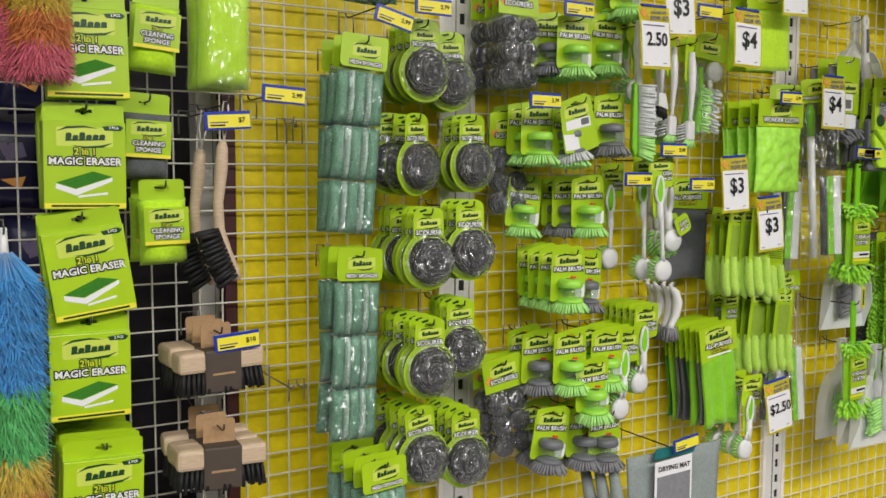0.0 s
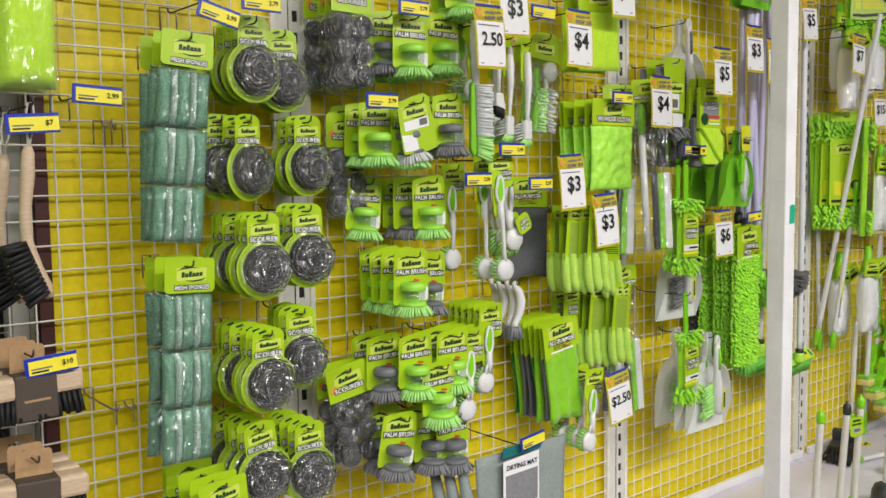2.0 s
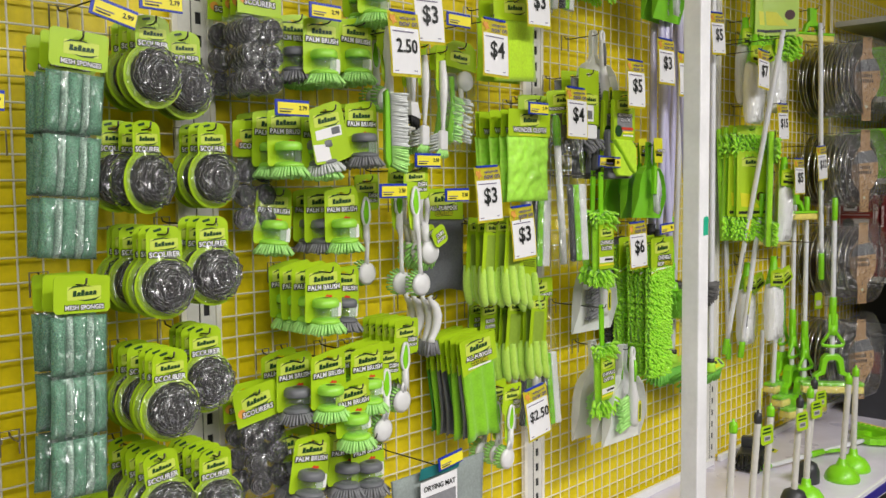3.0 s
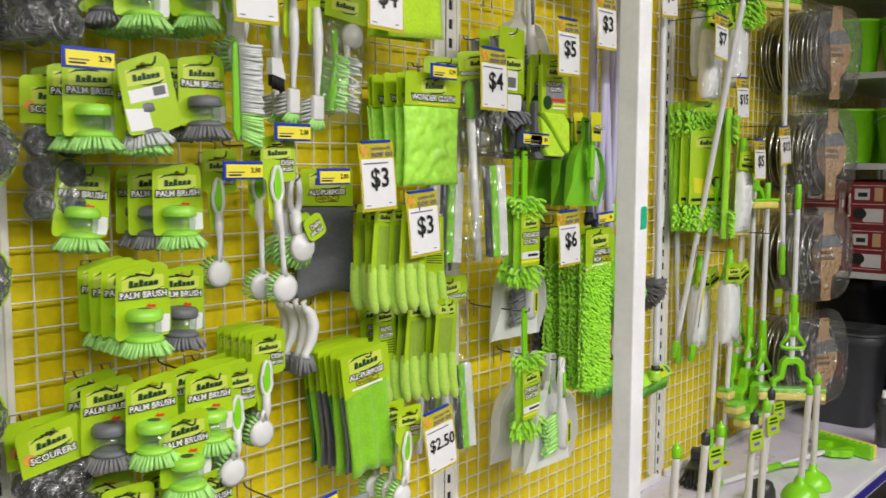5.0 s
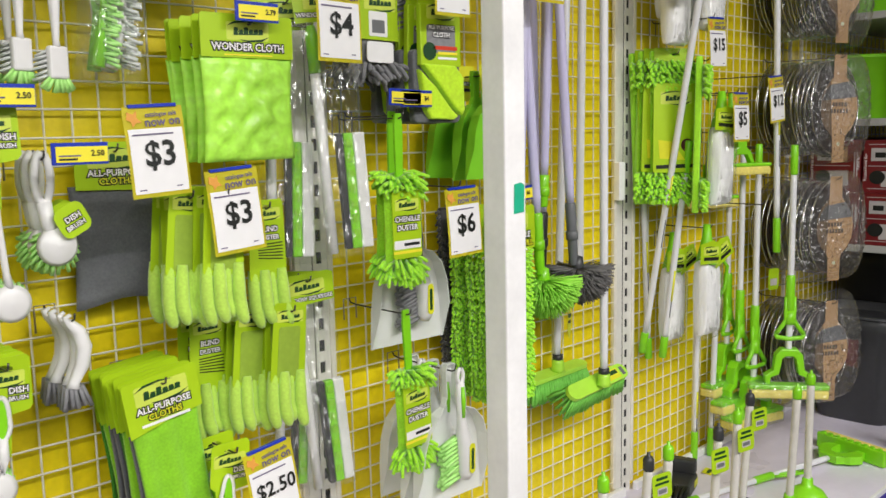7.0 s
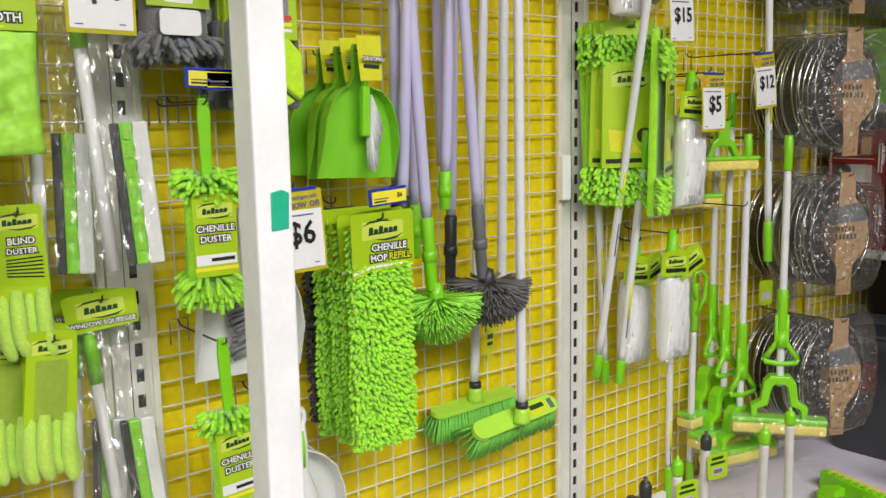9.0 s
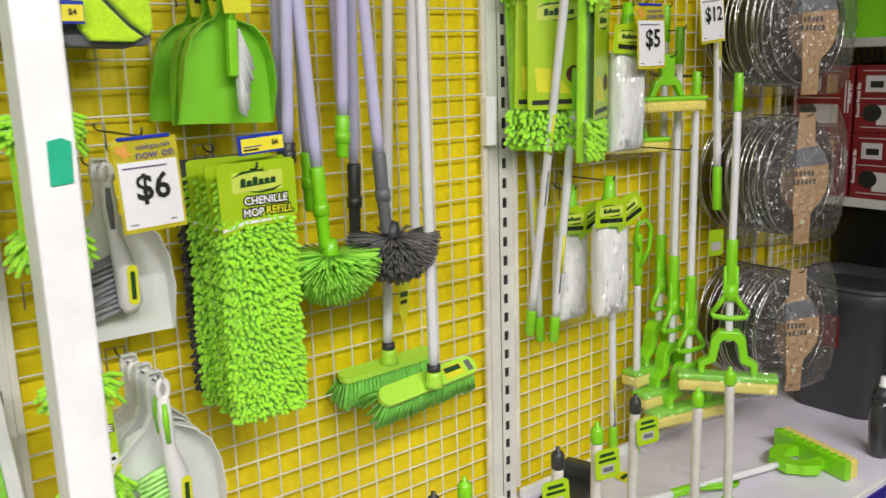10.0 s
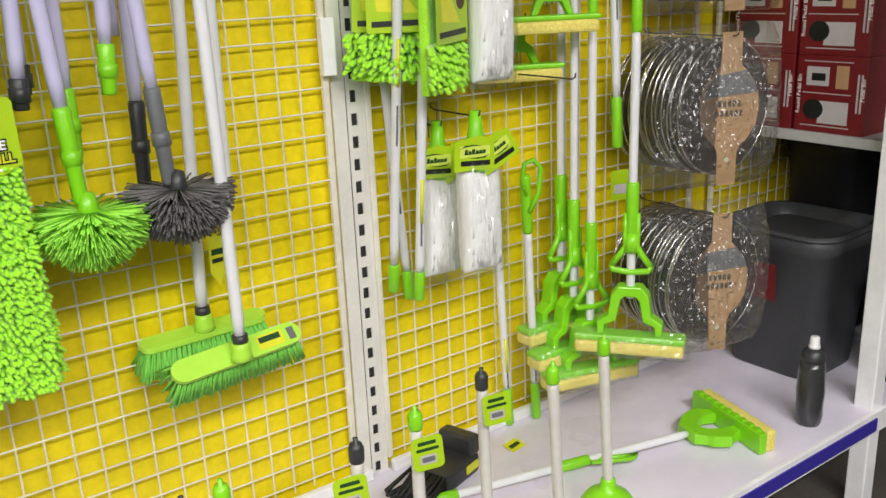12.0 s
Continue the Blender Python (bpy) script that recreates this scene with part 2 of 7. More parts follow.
mesh_panel(4.800, 6.2, 4.850, 1.300)


def slotted_upright(x):
    t = thing("slotted_upright", "cream steel shelving upright with a column of dark slots", "upright", "uprights of the shelving", "structure")
    y0, y1 = WALL - 0.004, BACK + 0.05
    z0, z1 = 0.0, TOP
    bm = bmesh.new()
    box(bm, x - 0.041, y0 + 0.004, z0, x - 0.008, y1, z1, bevel=0.002)
    box(bm, x + 0.024, y0, z0, x + 0.036, y1, z1)
    part("post", bm, CREAM, t)
    bm = bmesh.new()
    for xa, xb in ((x - 0.0078, x + 0.0005), (x + 0.0155, x + 0.0238)):
        box(bm, xa, y0, z0, xb, y0 + 0.003, z1)
    z = 0.019
    while z < z1:
        box(bm, x + 0.0005, y0, z + 0.026, x + 0.0155, y0 + 0.003, z + 0.05)
        z += 0.05
    part("slotted_face", bm, CREAM, t)
    # Black strip close behind the slots, in place of shade in the hollow.
    part("channel", one_box(x - 0.0075, y0 + 0.0045, z0, x + 0.0235, y0 + 0.008, z1), SLOT, t, "black strip painted as the shade behind the slots")
    return t


for x in UPRIGHTS[1:4]:
    slotted_upright(x)

bm = bmesh.new()
box(bm, -0.6, FRONT + 0.012, DECK - 0.028, 6.2, BACK, DECK, bevel=0.002)
deck = solid("base_shelf", bm, SHELFTOP, "white base shelf along the foot of the wall", "shelf")
bm = bmesh.new()
box(bm, -0.6, FRONT, DECK - 0.062, 6.2, FRONT + 0.0115, DECK + 0.002, bevel=0.002)
part("lip", bm, WHITE, deck)
part("price_strip", one_box(-0.6, FRONT - 0.004, DECK - 0.052, 4.742, FRONT - 0.0005, DECK - 0.014), NAVY, deck, "navy blue price strip")
bm = bmesh.new()
box(bm, -0.6, WALL - 0.03, DECK + 0.001, 3.53, WALL - 0.012, DECK + 0.03, bevel=0.003)
box(bm, 3.59, WALL - 0.03, DECK + 0.001, 6.2, WALL - 0.012, DECK + 0.03, bevel=0.003)
part("back_ledge", bm, WHITE, deck)


def front_post(x, top=TOP):
    t = thing("front_post", "white square steel post at the shelf front", "post", "front posts", "structure")
    part("post", one_box(x - 0.034, FRONT + 0.013, 0, x + 0.019, FRONT + 0.066, top, bevel=0.004), WHITE, t)
    part("foot", one_box(x - 0.040, FRONT + 0.006, 0.0, x + 0.026, FRONT + 0.074, 0.012, bevel=0.002), WHITE, t)
    return t


post = front_post(2.342)
bm = bmesh.new()
slab(bm, [(-0.013, -0.026), (0.012, -0.024), (0.014, 0.022), (0.004, 0.027), (-0.012, 0.024)], -0.0012, 0)
tp = part("tape", bm, TAPE, post, "torn scrap of green tape")
tp.matrix_basis = pose(2.341, FRONT + 0.0125, 1.389)
front_post(4.775)
# The 2.32 shelf is out of view, added to shade the bay below.
for z in (1.025, 1.52, 1.925, 2.32):
    bm = bmesh.new()
    box(bm, 4.80, FRONT + 0.02, z - 0.028, 6.2, WALL - 0.02, z, bevel=0.002)
    s = solid("upper_shelf", bm, SHELFGREY, "grey steel shelf of the bucket bay, topmost added to shade it", "shelf", "shelves of the bucket bay")
    part("edge", one_box(4.796, FRONT + 0.012, z - 0.034, 6.2, FRONT + 0.0195, z + 0.002), CREAM, s)

bm = bmesh.new()
box(bm, 3.480, WALL - 0.030, 1.283, 3.511, WALL - 0.009, 1.400, bevel=0.002)
tagged(new("panel_clip", finish(bm, "panel_clip", WHITE)), "white steel clip over the mesh panel edge", "clip", kind="structure")

# ---- product materials ----
LIME = material("lime_printed_card", (0.41, 0.62, 0.012), 0.35, grain=0.03, size=30, stain=0.06, coat=0.25, vary=0.06)
LIMEBACK = material("pale_card_back", (0.55, 0.60, 0.42), 0.6, grain=0.05)
GREEN = material("lime_green_plastic", (0.235, 0.66, 0.012), 0.35, grain=0.04, size=30, stain=0.06, coat=0.15, vary=0.05)
FLUFF = material("lime_microfibre", (0.39, 0.84, 0.025), 0.9, grain=0.18, size=300, stain=0.12, sheen=0.4, vary=0.04)
NEON = material("neon_yellow_cloth", (0.56, 0.88, 0.015), 0.8, grain=0.1, size=150, stain=0.1, sheen=0.3, bump=0.4)
LEAF = material("dark_green_print", (0.010, 0.060, 0.016), 0.4)
INK = material("black_print", (0.012, 0.014, 0.012), 0.4)
YPATCH = material("yellow_green_print", (0.72, 0.72, 0.02), 0.4, grain=0.04)
LIMEDIM = material("window_tinted_print", (0.30, 0.44, 0.05), 0.3, grain=0.10, size=60, stain=0.1)
EMBLEM = material("pale_lime_print", (0.62, 0.74, 0.10), 0.4, grain=0.04)
PAPER = material("white_print", (0.86, 0.85, 0.85), 0.45, grain=0.02)
REDINK = material("red_print", (0.65, 0.05, 0.02), 0.4)
TICKET = material("yellow_ticket", (0.90, 0.79, 0.04), 0.45, grain=0.03)
BLUEP = material("blue_ticket_holder", (0.015, 0.04, 0.42), 0.3)
PURPLE = material("grey_purple_print", (0.16, 0.13, 0.22), 0.5)
ORANGE = material("orange_print", (0.80, 0.36, 0.06), 0.5)
SCRUB = material("steel_wool", (0.27, 0.265, 0.265), 0.22, metal=0.95, grain=0.5, size=500, bump=1.0, stain=0.15)
# Darkened copy of the steel wool, standing for shade in the coil gaps.
WOOLSHADE = material("wool_gap_shade", (0.030, 0.028, 0.028), 0.45, metal=0.5, grain=0.5, size=500, bump=1.0)
GREYP = material("grey_plastic", (0.15, 0.155, 0.165), 0.4, grain=0.06, size=40, stain=0.08, vary=0.06)
DARKP = material("charcoal_plastic", (0.035, 0.036, 0.038), 0.4, grain=0.08, size=40, stain=0.12)
BLACKB = material("black_bristle", (0.010, 0.010, 0.010), 0.6, grain=0.1)
WHITEP = material("white_plastic", (0.78, 0.77, 0.76), 0.35, grain=0.03, size=40, stain=0.05, coat=0.1)
GREYB = material("grey_bristle", (0.24, 0.24, 0.25), 0.6, grain=0.15, size=90)
PALEB = material("pale_bristle", (0.66, 0.68, 0.66), 0.6, grain=0.1, size=90)
LIMEB = material("lime_bristle", (0.46, 0.86, 0.24), 0.55, grain=0.1, size=90)
CUP = film_material("clear_cup_plastic", (0.86, 0.94, 0.84), 0.05, 0.06, 0.25, 60)
FILM = film_material("clear_wrap", (0.97, 0.98, 0.97), 0.03, 0.17, 1.0, 130)
WRAP = film_material("glossy_wrap", (0.97, 0.98, 0.97), 0.03, 0.18, 1.2, 120)
CRACKLE = film_material("crackling_wrap", (0.93, 0.92, 0.90), 0.03, 0.26, 1.1, 210)
SPONGED = material("green_mesh_sponge", (0.15, 0.35, 0.22), 0.4, grain=0.7, size=380, bump=0.8, metal=0.2)
SPONGEL = material("silvery_green_stripe", (0.44, 0.60, 0.49), 0.35, grain=0.6, size=330, bump=0.9, metal=0.3)
WOOD = material("pale_beech", (0.60, 0.45, 0.30), 0.55, grain=0.15, size=60, stretch=(1, 1, 8), bump=0.2)
KRAFT = material("brown_kraft_card", (0.44, 0.27, 0.13), 0.75, grain=0.1, size=120, stain=0.1)
STRINGCORD = material("pale_cotton_cord", (0.70, 0.66, 0.58), 0.85, grain=0.12, size=300)
TAUPE = material("dark_taupe_band", (0.075, 0.055, 0.04), 0.6, grain=0.08)
GREYCLOTH = material("grey_cloth", (0.13, 0.135, 0.145), 0.95, grain=0.15, size=220, stain=0.12, bump=0.5, sheen=0.2)
GREENCLOTH = material("bright_green_cloth", (0.26, 0.62, 0.014), 0.9, grain=0.12, size=220, stain=0.12, bump=0.5, sheen=0.25)
DKGREENCLOTH = material("deep_green_cloth", (0.04, 0.22, 0.012), 0.9, grain=0.12, size=220, stain=0.12, bump=0.5)
MATGREY = material("pale_grey_mat", (0.28, 0.32, 0.30), 0.85, grain=0.12, size=160, stain=0.08, bump=0.4)
TEAL = material("teal_card", (0.01, 0.16, 0.16), 0.5)
FROST = material("frosted_plastic", (0.86, 0.88, 0.85), 0.35, grain=0.03, size=20, stain=0.05, alpha=0.74)
FROSTED = material("frosted_pan", (0.55, 0.62, 0.56), 0.3, grain=0.03, size=20, stain=0.06, transmission=0.35, coat=0.2)

# ---- product pieces ----
LETTERS = {}


def letters(s, size, fat=0.0, wide=1.0):
    """The mesh of a word, centred, standing in the x-z plane and facing -y."""
    key = (s, size, fat, wide)
    if key not in LETTERS:
        cu = bpy.data.curves.new("word", "FONT")
        cu.body, cu.size, cu.align_x, cu.align_y = s, size, "CENTER", "CENTER"
        cu.offset, cu.extrude, cu.resolution_u = fat * size, 0.00012, 2
        ob = bpy.data.objects.new("word", cu)
        me = bpy.data.meshes.new_from_object(ob)
        me.transform(Matrix.Diagonal((wide, 1, 1, 1)))
        me.transform(pose(0, 0, 0, 90))
        bpy.data.objects.remove(ob)
        LETTERS[key] = me
    return LETTERS[key]


WORDS = {}


HOSTS = ("card", "carton", "header", "band", "sleeve", "white_field", "ticket", "label")


def host(parent):
    """The printed piece of a thing, on which its print sits."""
    if parent.parent is None:
        for c in parent.children:
            if c.name.split(".")[0] in HOSTS:
                return c
    return parent


def writing(parent, s, x, y, z, size, mat=None, fat=0.022, halo=None, turn=0.0, wide=1.0):
    """A printed word; halo adds the darker rim that the print has."""
    for name, f, m, dy in (("lettering_rim", fat + 0.12, halo, 0.0), ("lettering", fat, mat or PAPER, -0.0004)):
        if m is None:
            continue
        key = (s, size, f, wide, m.name)
        if key not in WORDS:
            me = letters(s, size, f, wide).copy()
            me.materials.clear()
            me.materials.append(m)
            WORDS[key] = me
        ob = part(name, WORDS[key], m, host(parent))
        ob.matrix_basis = pose(x, y - 0.0006 + dy, z, 0, turn, 0)


def patch(parent, name, outline, y, mat, thick=0.0005, label=""):
    bm = bmesh.new()
    slab(bm, outline, y - thick, y)
    return part(name, bm, mat, host(parent), label)


def emblem(parent, x, z, w, y=0.0):
    """The maker's mark as plain shapes: a yellow patch, a dark leaf stroke and a dark bar."""
    patch(parent, "emblem_patch", rounded(w, w * 0.36, w * 0.04, z - w * 0.18, 2, x), y, EMBLEM)
    bm = bmesh.new()
    yy = y - 0.0006
    for sx, sz in ((1, 1), (-1, -1)):
        pts = [(x - sx * w * 0.50, z + sz * w * 0.09), (x - sx * w * 0.32, z + sz * w * 0.19), (x - sx * w * 0.02, z + sz * w * 0.21), (x + sx * w * 0.24, z + sz * w * 0.16), (x - sx * w * 0.02, z + sz * w * 0.175), (x - sx * w * 0.32, z + sz * w * 0.145)]
        slab(bm, pts, yy - 0.0004, yy)
    part("emblem_leaf", bm, LEAF, host(parent))
    outline = [(-0.35, -0.086), (0.36, -0.052)]
    for k in reversed(range(6)):
        c = (k - 2.5) * 0.118
        low, high = c * 0.05 - 0.048, c * 0.05 + (0.085 if k in (0, 2) else 0.038)
        outline += [(c + 0.054, low), (c + 0.064, high - 0.026), (c + 0.046, high), (c - 0.022, high), (c - 0.038, high - 0.024), (c - 0.048, low)]
    bm = bmesh.new()
    slab(bm, [(x + px * w, z + pz * w) for px, pz in outline], yy - 0.0006, yy - 0.0003)
    part("emblem_bar", bm, LEAF, host(parent))


def holed_card(bm, outline, hole, y0, y1):
    """A flat card with a hanging hole cut through it."""
    loops = []
    for y in (y0, y1):
        edges, rings = [], []
        for ring in (outline, hole):
            vs = [bm.verts.new((x, y, z)) for x, z in ring]
            edges += [bm.edges.new((vs[k], vs[(k + 1) % len(vs)])) for k in range(len(vs))]
            rings.append(vs)
        bmesh.ops.triangle_fill(bm, edges=edges, use_beauty=True, use_dissolve=False)
        loops.append(rings)
    for a, b in zip(*loops):
        for k in range(len(a)):
            bm.faces.new((a[k], a[(k + 1) % len(a)], b[(k + 1) % len(b)], b[k]))
    bmesh.ops.recalc_face_normals(bm, faces=list(bm.faces))


SLOTHOLE = [(-0.014, -0.003), (-0.005, -0.003), (-0.004, -0.006), (0.004, -0.006), (0.005, -0.003), (0.014, -0.003), (0.013, 0.003), (0.005, 0.003), (0.004, 0.006), (-0.004, 0.006), (-0.005, 0.003), (-0.013, 0.003)]


def card(parent, outline, mat=None, y0=0.0, thick=0.0012, name="card", label="", hole=True):
    bm = bmesh.new()
    if hole:
        holed_card(bm, outline, SLOTHOLE, y0, y0 + thick)
    else:
        slab(bm, outline, y0, y0 + thick)
    return part(name, bm, mat or LIME, parent, label)


def tufts(bm, roots, length, r0, r1, seed=1, wob=0.1, sides=4):
    """Bristle tufts: roots are (place, direction)."""
    rnd = random.Random(seed)
    for p, d in roots:
        p, d = Vector(p), Vector(d).normalized()
        d = (d + Vector((rnd.uniform(-wob, wob), rnd.uniform(-wob, wob), rnd.uniform(-wob, wob)))).normalized()
        tube(bm, [p, p + d * length * rnd.uniform(0.88, 1.08)], [r0, r1], sides, True)


def pillow(bm, w, h, d, z0=0.0, nx=8, nz=10, seed=0, crease=0.0, x0=0.0, y0=0.0, power=0.45, front=False, freq=40.0):
    """A soft bag: full in its middle, thin at its rims, with creases."""
    off = Vector((seed * 3.1, seed * 1.7, 0))
    sheets = []
    for s in (-1,) if front else (-1, 1):
        grid = []
        for j in range(nz + 1):
            row = []
            for i in range(nx + 1):
                u, v = i / nx, j / nz
                f = max(0.0, (4 * u * (1 - u)) ** power * (4 * v * (1 - v)) ** power)
                c = crease * noise.noise(Vector((u * w * freq, v * h * freq, s)) + off) * f
                pin = 1 - 0.05 * math.sin(math.pi * v)
                row.append(bm.verts.new((x0 + (u - 0.5) * w * pin, y0 + s * (d / 2 * f) + c + s * 0.0006, z0 + v * h + 0.3 * c)))
            grid.append(row)
        for j in range(nz):
            for i in range(nx):
                q = (grid[j][i], grid[j][i + 1], grid[j + 1][i + 1], grid[j + 1][i])
                bm.faces.new(q if s < 0 else tuple(reversed(q))).smooth = True
        sheets.append(grid)
    if front:
        return
    a, b = sheets
    rim = [a[0][i] for i in range(nx + 1)] + [a[j][nx] for j in range(1, nz + 1)] + [a[nz][i] for i in range(nx - 1, -1, -1)] + [a[j][0] for j in range(nz - 1, 0, -1)]
    rim2 = [b[0][i] for i in range(nx + 1)] + [b[j][nx] for j in range(1, nz + 1)] + [b[nz][i] for i in range(nx - 1, -1, -1)] + [b[j][0] for j in range(nz - 1, 0, -1)]
    for k in range(len(rim)):
        bm.faces.new((rim[(k + 1) % len(rim)], rim[k], rim2[k], rim2[(k + 1) % len(rim)]))


def noodles(bm, spots, length, radius, seed=1, droop=0.6, sides=5):
    """Fat chenille fingers: spots are (place, direction)."""
    rnd = random.Random(seed)
    for p, d in spots:
        p, d = Vector(p), Vector(d).normalized()
        d = (d + Vector([rnd.uniform(-0.45, 0.45) for _ in range(3)])).normalized()
        ln = length * rnd.uniform(0.75, 1.15)
        m = p + d * ln * 0.55
        e = m + (d + Vector((0, 0, -droop))).normalized() * ln * 0.5
        tube(bm, [p, m, e, e + (e - m).normalized() * radius * 0.6], [radius * 0.9, radius, radius, radius * 0.45], sides, True)


PROTO = {}


def put(kind, m):
    """Sets down one more of a kind; the first is the one that was built."""
    build, used = PROTO[kind]
    if used is None:
        ob = build()
        PROTO[kind][1] = ob
        ob.matrix_basis = m
        return ob
    return copy_thing(used, m)


def stock(kind, builder):
    PROTO[kind] = [builder, None]


RND = random.Random(7)


def hook(x, z, tip, style="price_hook"):
    """A wire display hook clipped on the mesh, out to the tip."""
    t = thing("display_hook", "thin steel wire display hook clipped on the mesh", "hook", "display hooks", at=pose(x, WALL, z))
    ln = WALL - tip
    bm = bmesh.new()
    tube(bm, [(0, -0.006, 0.012), (0, -0.012, 0.003), (0, -0.03, 0), (0, -ln + 0.012, 0), (0, -ln + 0.003, 0.004), (0, -ln, 0.014)], 0.0019, 6)
    part("arm", bm, DARKWIRE if style != "bright" else STEEL, t)
    bm = bmesh.new()
    tube(bm, [(-0.018, -0.0085, -0.036), (-0.018, -0.0085, 0.012), (0.018, -0.0085, 0.012), (0.018, -0.0085, -0.036)], 0.0018, 6)
    part("clip", bm, STEEL, t)
    return t


def group(kind, place, n=1, step=0.03, tilt=0.0, turn=0.0, hang=True, jitter=1.0, slack=0.0):
    """A hook with n of a kind on it, the front one at the given place."""
    x, y, z = place
    if hang:
        hook(x, z, y - 0.018)
    for k in range(n):
        yy = y + k * step * (1 + RND.uniform(-0.12, 0.12) * (k > 0))
        if yy > WALL - 0.02:
            break
        j = jitter * (1 if k else 0.4)
        put(kind, pose(x + RND.uniform(-0.002, 0.002) * j, yy, z - slack, RND.uniform(-2, 2) * j, (tilt if k == 0 else tilt * 0.5) + RND.uniform(-2.5, 2.5) * j, (turn if k == 0 else turn * 0.6) + RND.uniform(-5, 5) * j))


# -- scourer on a card --
def make_scourer():
    t = thing("scourer", "silver steel wool scourer on a lime green card", "scourer", "carded scourers")
    r, cz = 0.063, -0.100
    a0 = math.asin(0.036 / r)
    pts = [(r * math.sin(a0 + (2 * math.pi - 2 * a0) * k / 30), cz + r * math.cos(a0 + (2 * math.pi - 2 * a0) * k / 30)) for k in range(31)]
    pts += [(-0.037, cz + 0.075), (-0.036, 0.004), (-0.028, 0.013), (-0.015, 0.017), (0.015, 0.017), (0.028, 0.013), (0.036, 0.004), (0.037, cz + 0.075)]
    card(t, pts)
    emblem(t, 0, -0.018, 0.058)
    writing(t, "SCOURER", 0, -0.0004, -0.0385, 0.0145, PAPER, halo=INK)
    patch(t, "flash", [(-0.022, 0.009), (-0.006, 0.0135), (-0.004, 0.0085), (-0.02, 0.005)], -0.0002, LEAF)
    rnd = random.Random(3)
    bm = bmesh.new()
    for ring in range(17):
        rr = 0.004 + ring * 0.0030
        h = -0.007 - 0.028 * math.sqrt(max(0, 1 - (rr / 0.0590) ** 2))
        n = 12 + ring * 2
        pts = []
        for k in range(n + 1):
            a = 2 * math.pi * k / n + ring * 1.7
            q = rr + rnd.uniform(-0.003, 0.003)
            pts.append((q * math.cos(a), h + rnd.uniform(-0.004, 0.003), cz + 0.002 + q * math.sin(a)))
        pts[-1] = pts[0]
        tube(bm, pts, 0.0009 + 0.0006 * rnd.random(), 4, False)
    part("steel_wool", bm, SCRUB, t, "coiled silver steel wool", smooth=True)
    # Dark dome behind the coils paints the shade between them.
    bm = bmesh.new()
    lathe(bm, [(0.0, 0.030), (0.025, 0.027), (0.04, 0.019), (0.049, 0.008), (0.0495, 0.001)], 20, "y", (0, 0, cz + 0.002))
    part("inner_wool", bm, WOOLSHADE, t, smooth=True)
    bm = bmesh.new()
    lathe(bm, [(0.020, 0.040), (0.038, 0.035), (0.05, 0.022), (0.054, 0.006), (0.060, 0.0018)], 24, "y", (0, 0, cz + 0.002))
    part("blister", bm, FILM, t, "clear plastic blister")
    return t


stock("scourer", make_scourer)


# -- pack of three mesh sponges --
def make_mesh_sponges():
    t = thing("mesh_sponge_pack", "clear pack of three striped green mesh sponges under a lime header", "sponges", "mesh sponge packs")
    card(t, [(-0.058, 0.012), (-0.052, 0.017), (0.052, 0.017), (0.058, 0.012), (0.058, -0.044), (0.052, -0.050), (-0.052, -0.050), (-0.058, -0.044)])
    emblem(t, 0.004, -0.014, 0.07)
    writing(t, "MESH SPONGES", 0.004, -0.0004, -0.040, 0.0115, PAPER, halo=INK)
    for k in range(3):
        z1 = -0.056 - k * 0.112
        bm = bmesh.new()
        w = 0.106 / 5
        for i in range(5):
            bm2 = bmesh.new()
            pillow(bm2, w * (0.7 if i % 2 else 1.45), 0.106, 0.024 + 0.004 * (i % 2), z1 - 0.106, 4, 8, seed=k * 5 + i, crease=0.003, x0=(i - 2) * w, y0=0.012, power=0.3)
            me = finish(bm2, "rib", SPONGED)
            n0 = len(bm.faces)
            bm.from_mesh(me)
            bm.faces.ensure_lookup_table()
            for f in bm.faces[n0:]:
                f.material_index = i % 2
            bpy.data.meshes.remove(me)
        part("sponge", bm, [SPONGED, SPONGEL], t)
    for k in range(3):
        bm = bmesh.new()
        pillow(bm, 0.118, 0.114, 0.046, -0.165 - k * 0.112, 18, 18, seed=k + 4, crease=0.007, y0=0.010, power=0.25, front=True, freq=95)
        part("wrap", bm, WRAP, t, "crinkled clear wrap")
    seen = set()
    for o in t.children_recursive:
        if o.data.name not in seen:
            seen.add(o.data.name)
            o.data.transform(Matrix.Diagonal((0.90, 1, 1, 1)))
    return t


stock("mesh_sponges", make_mesh_sponges)


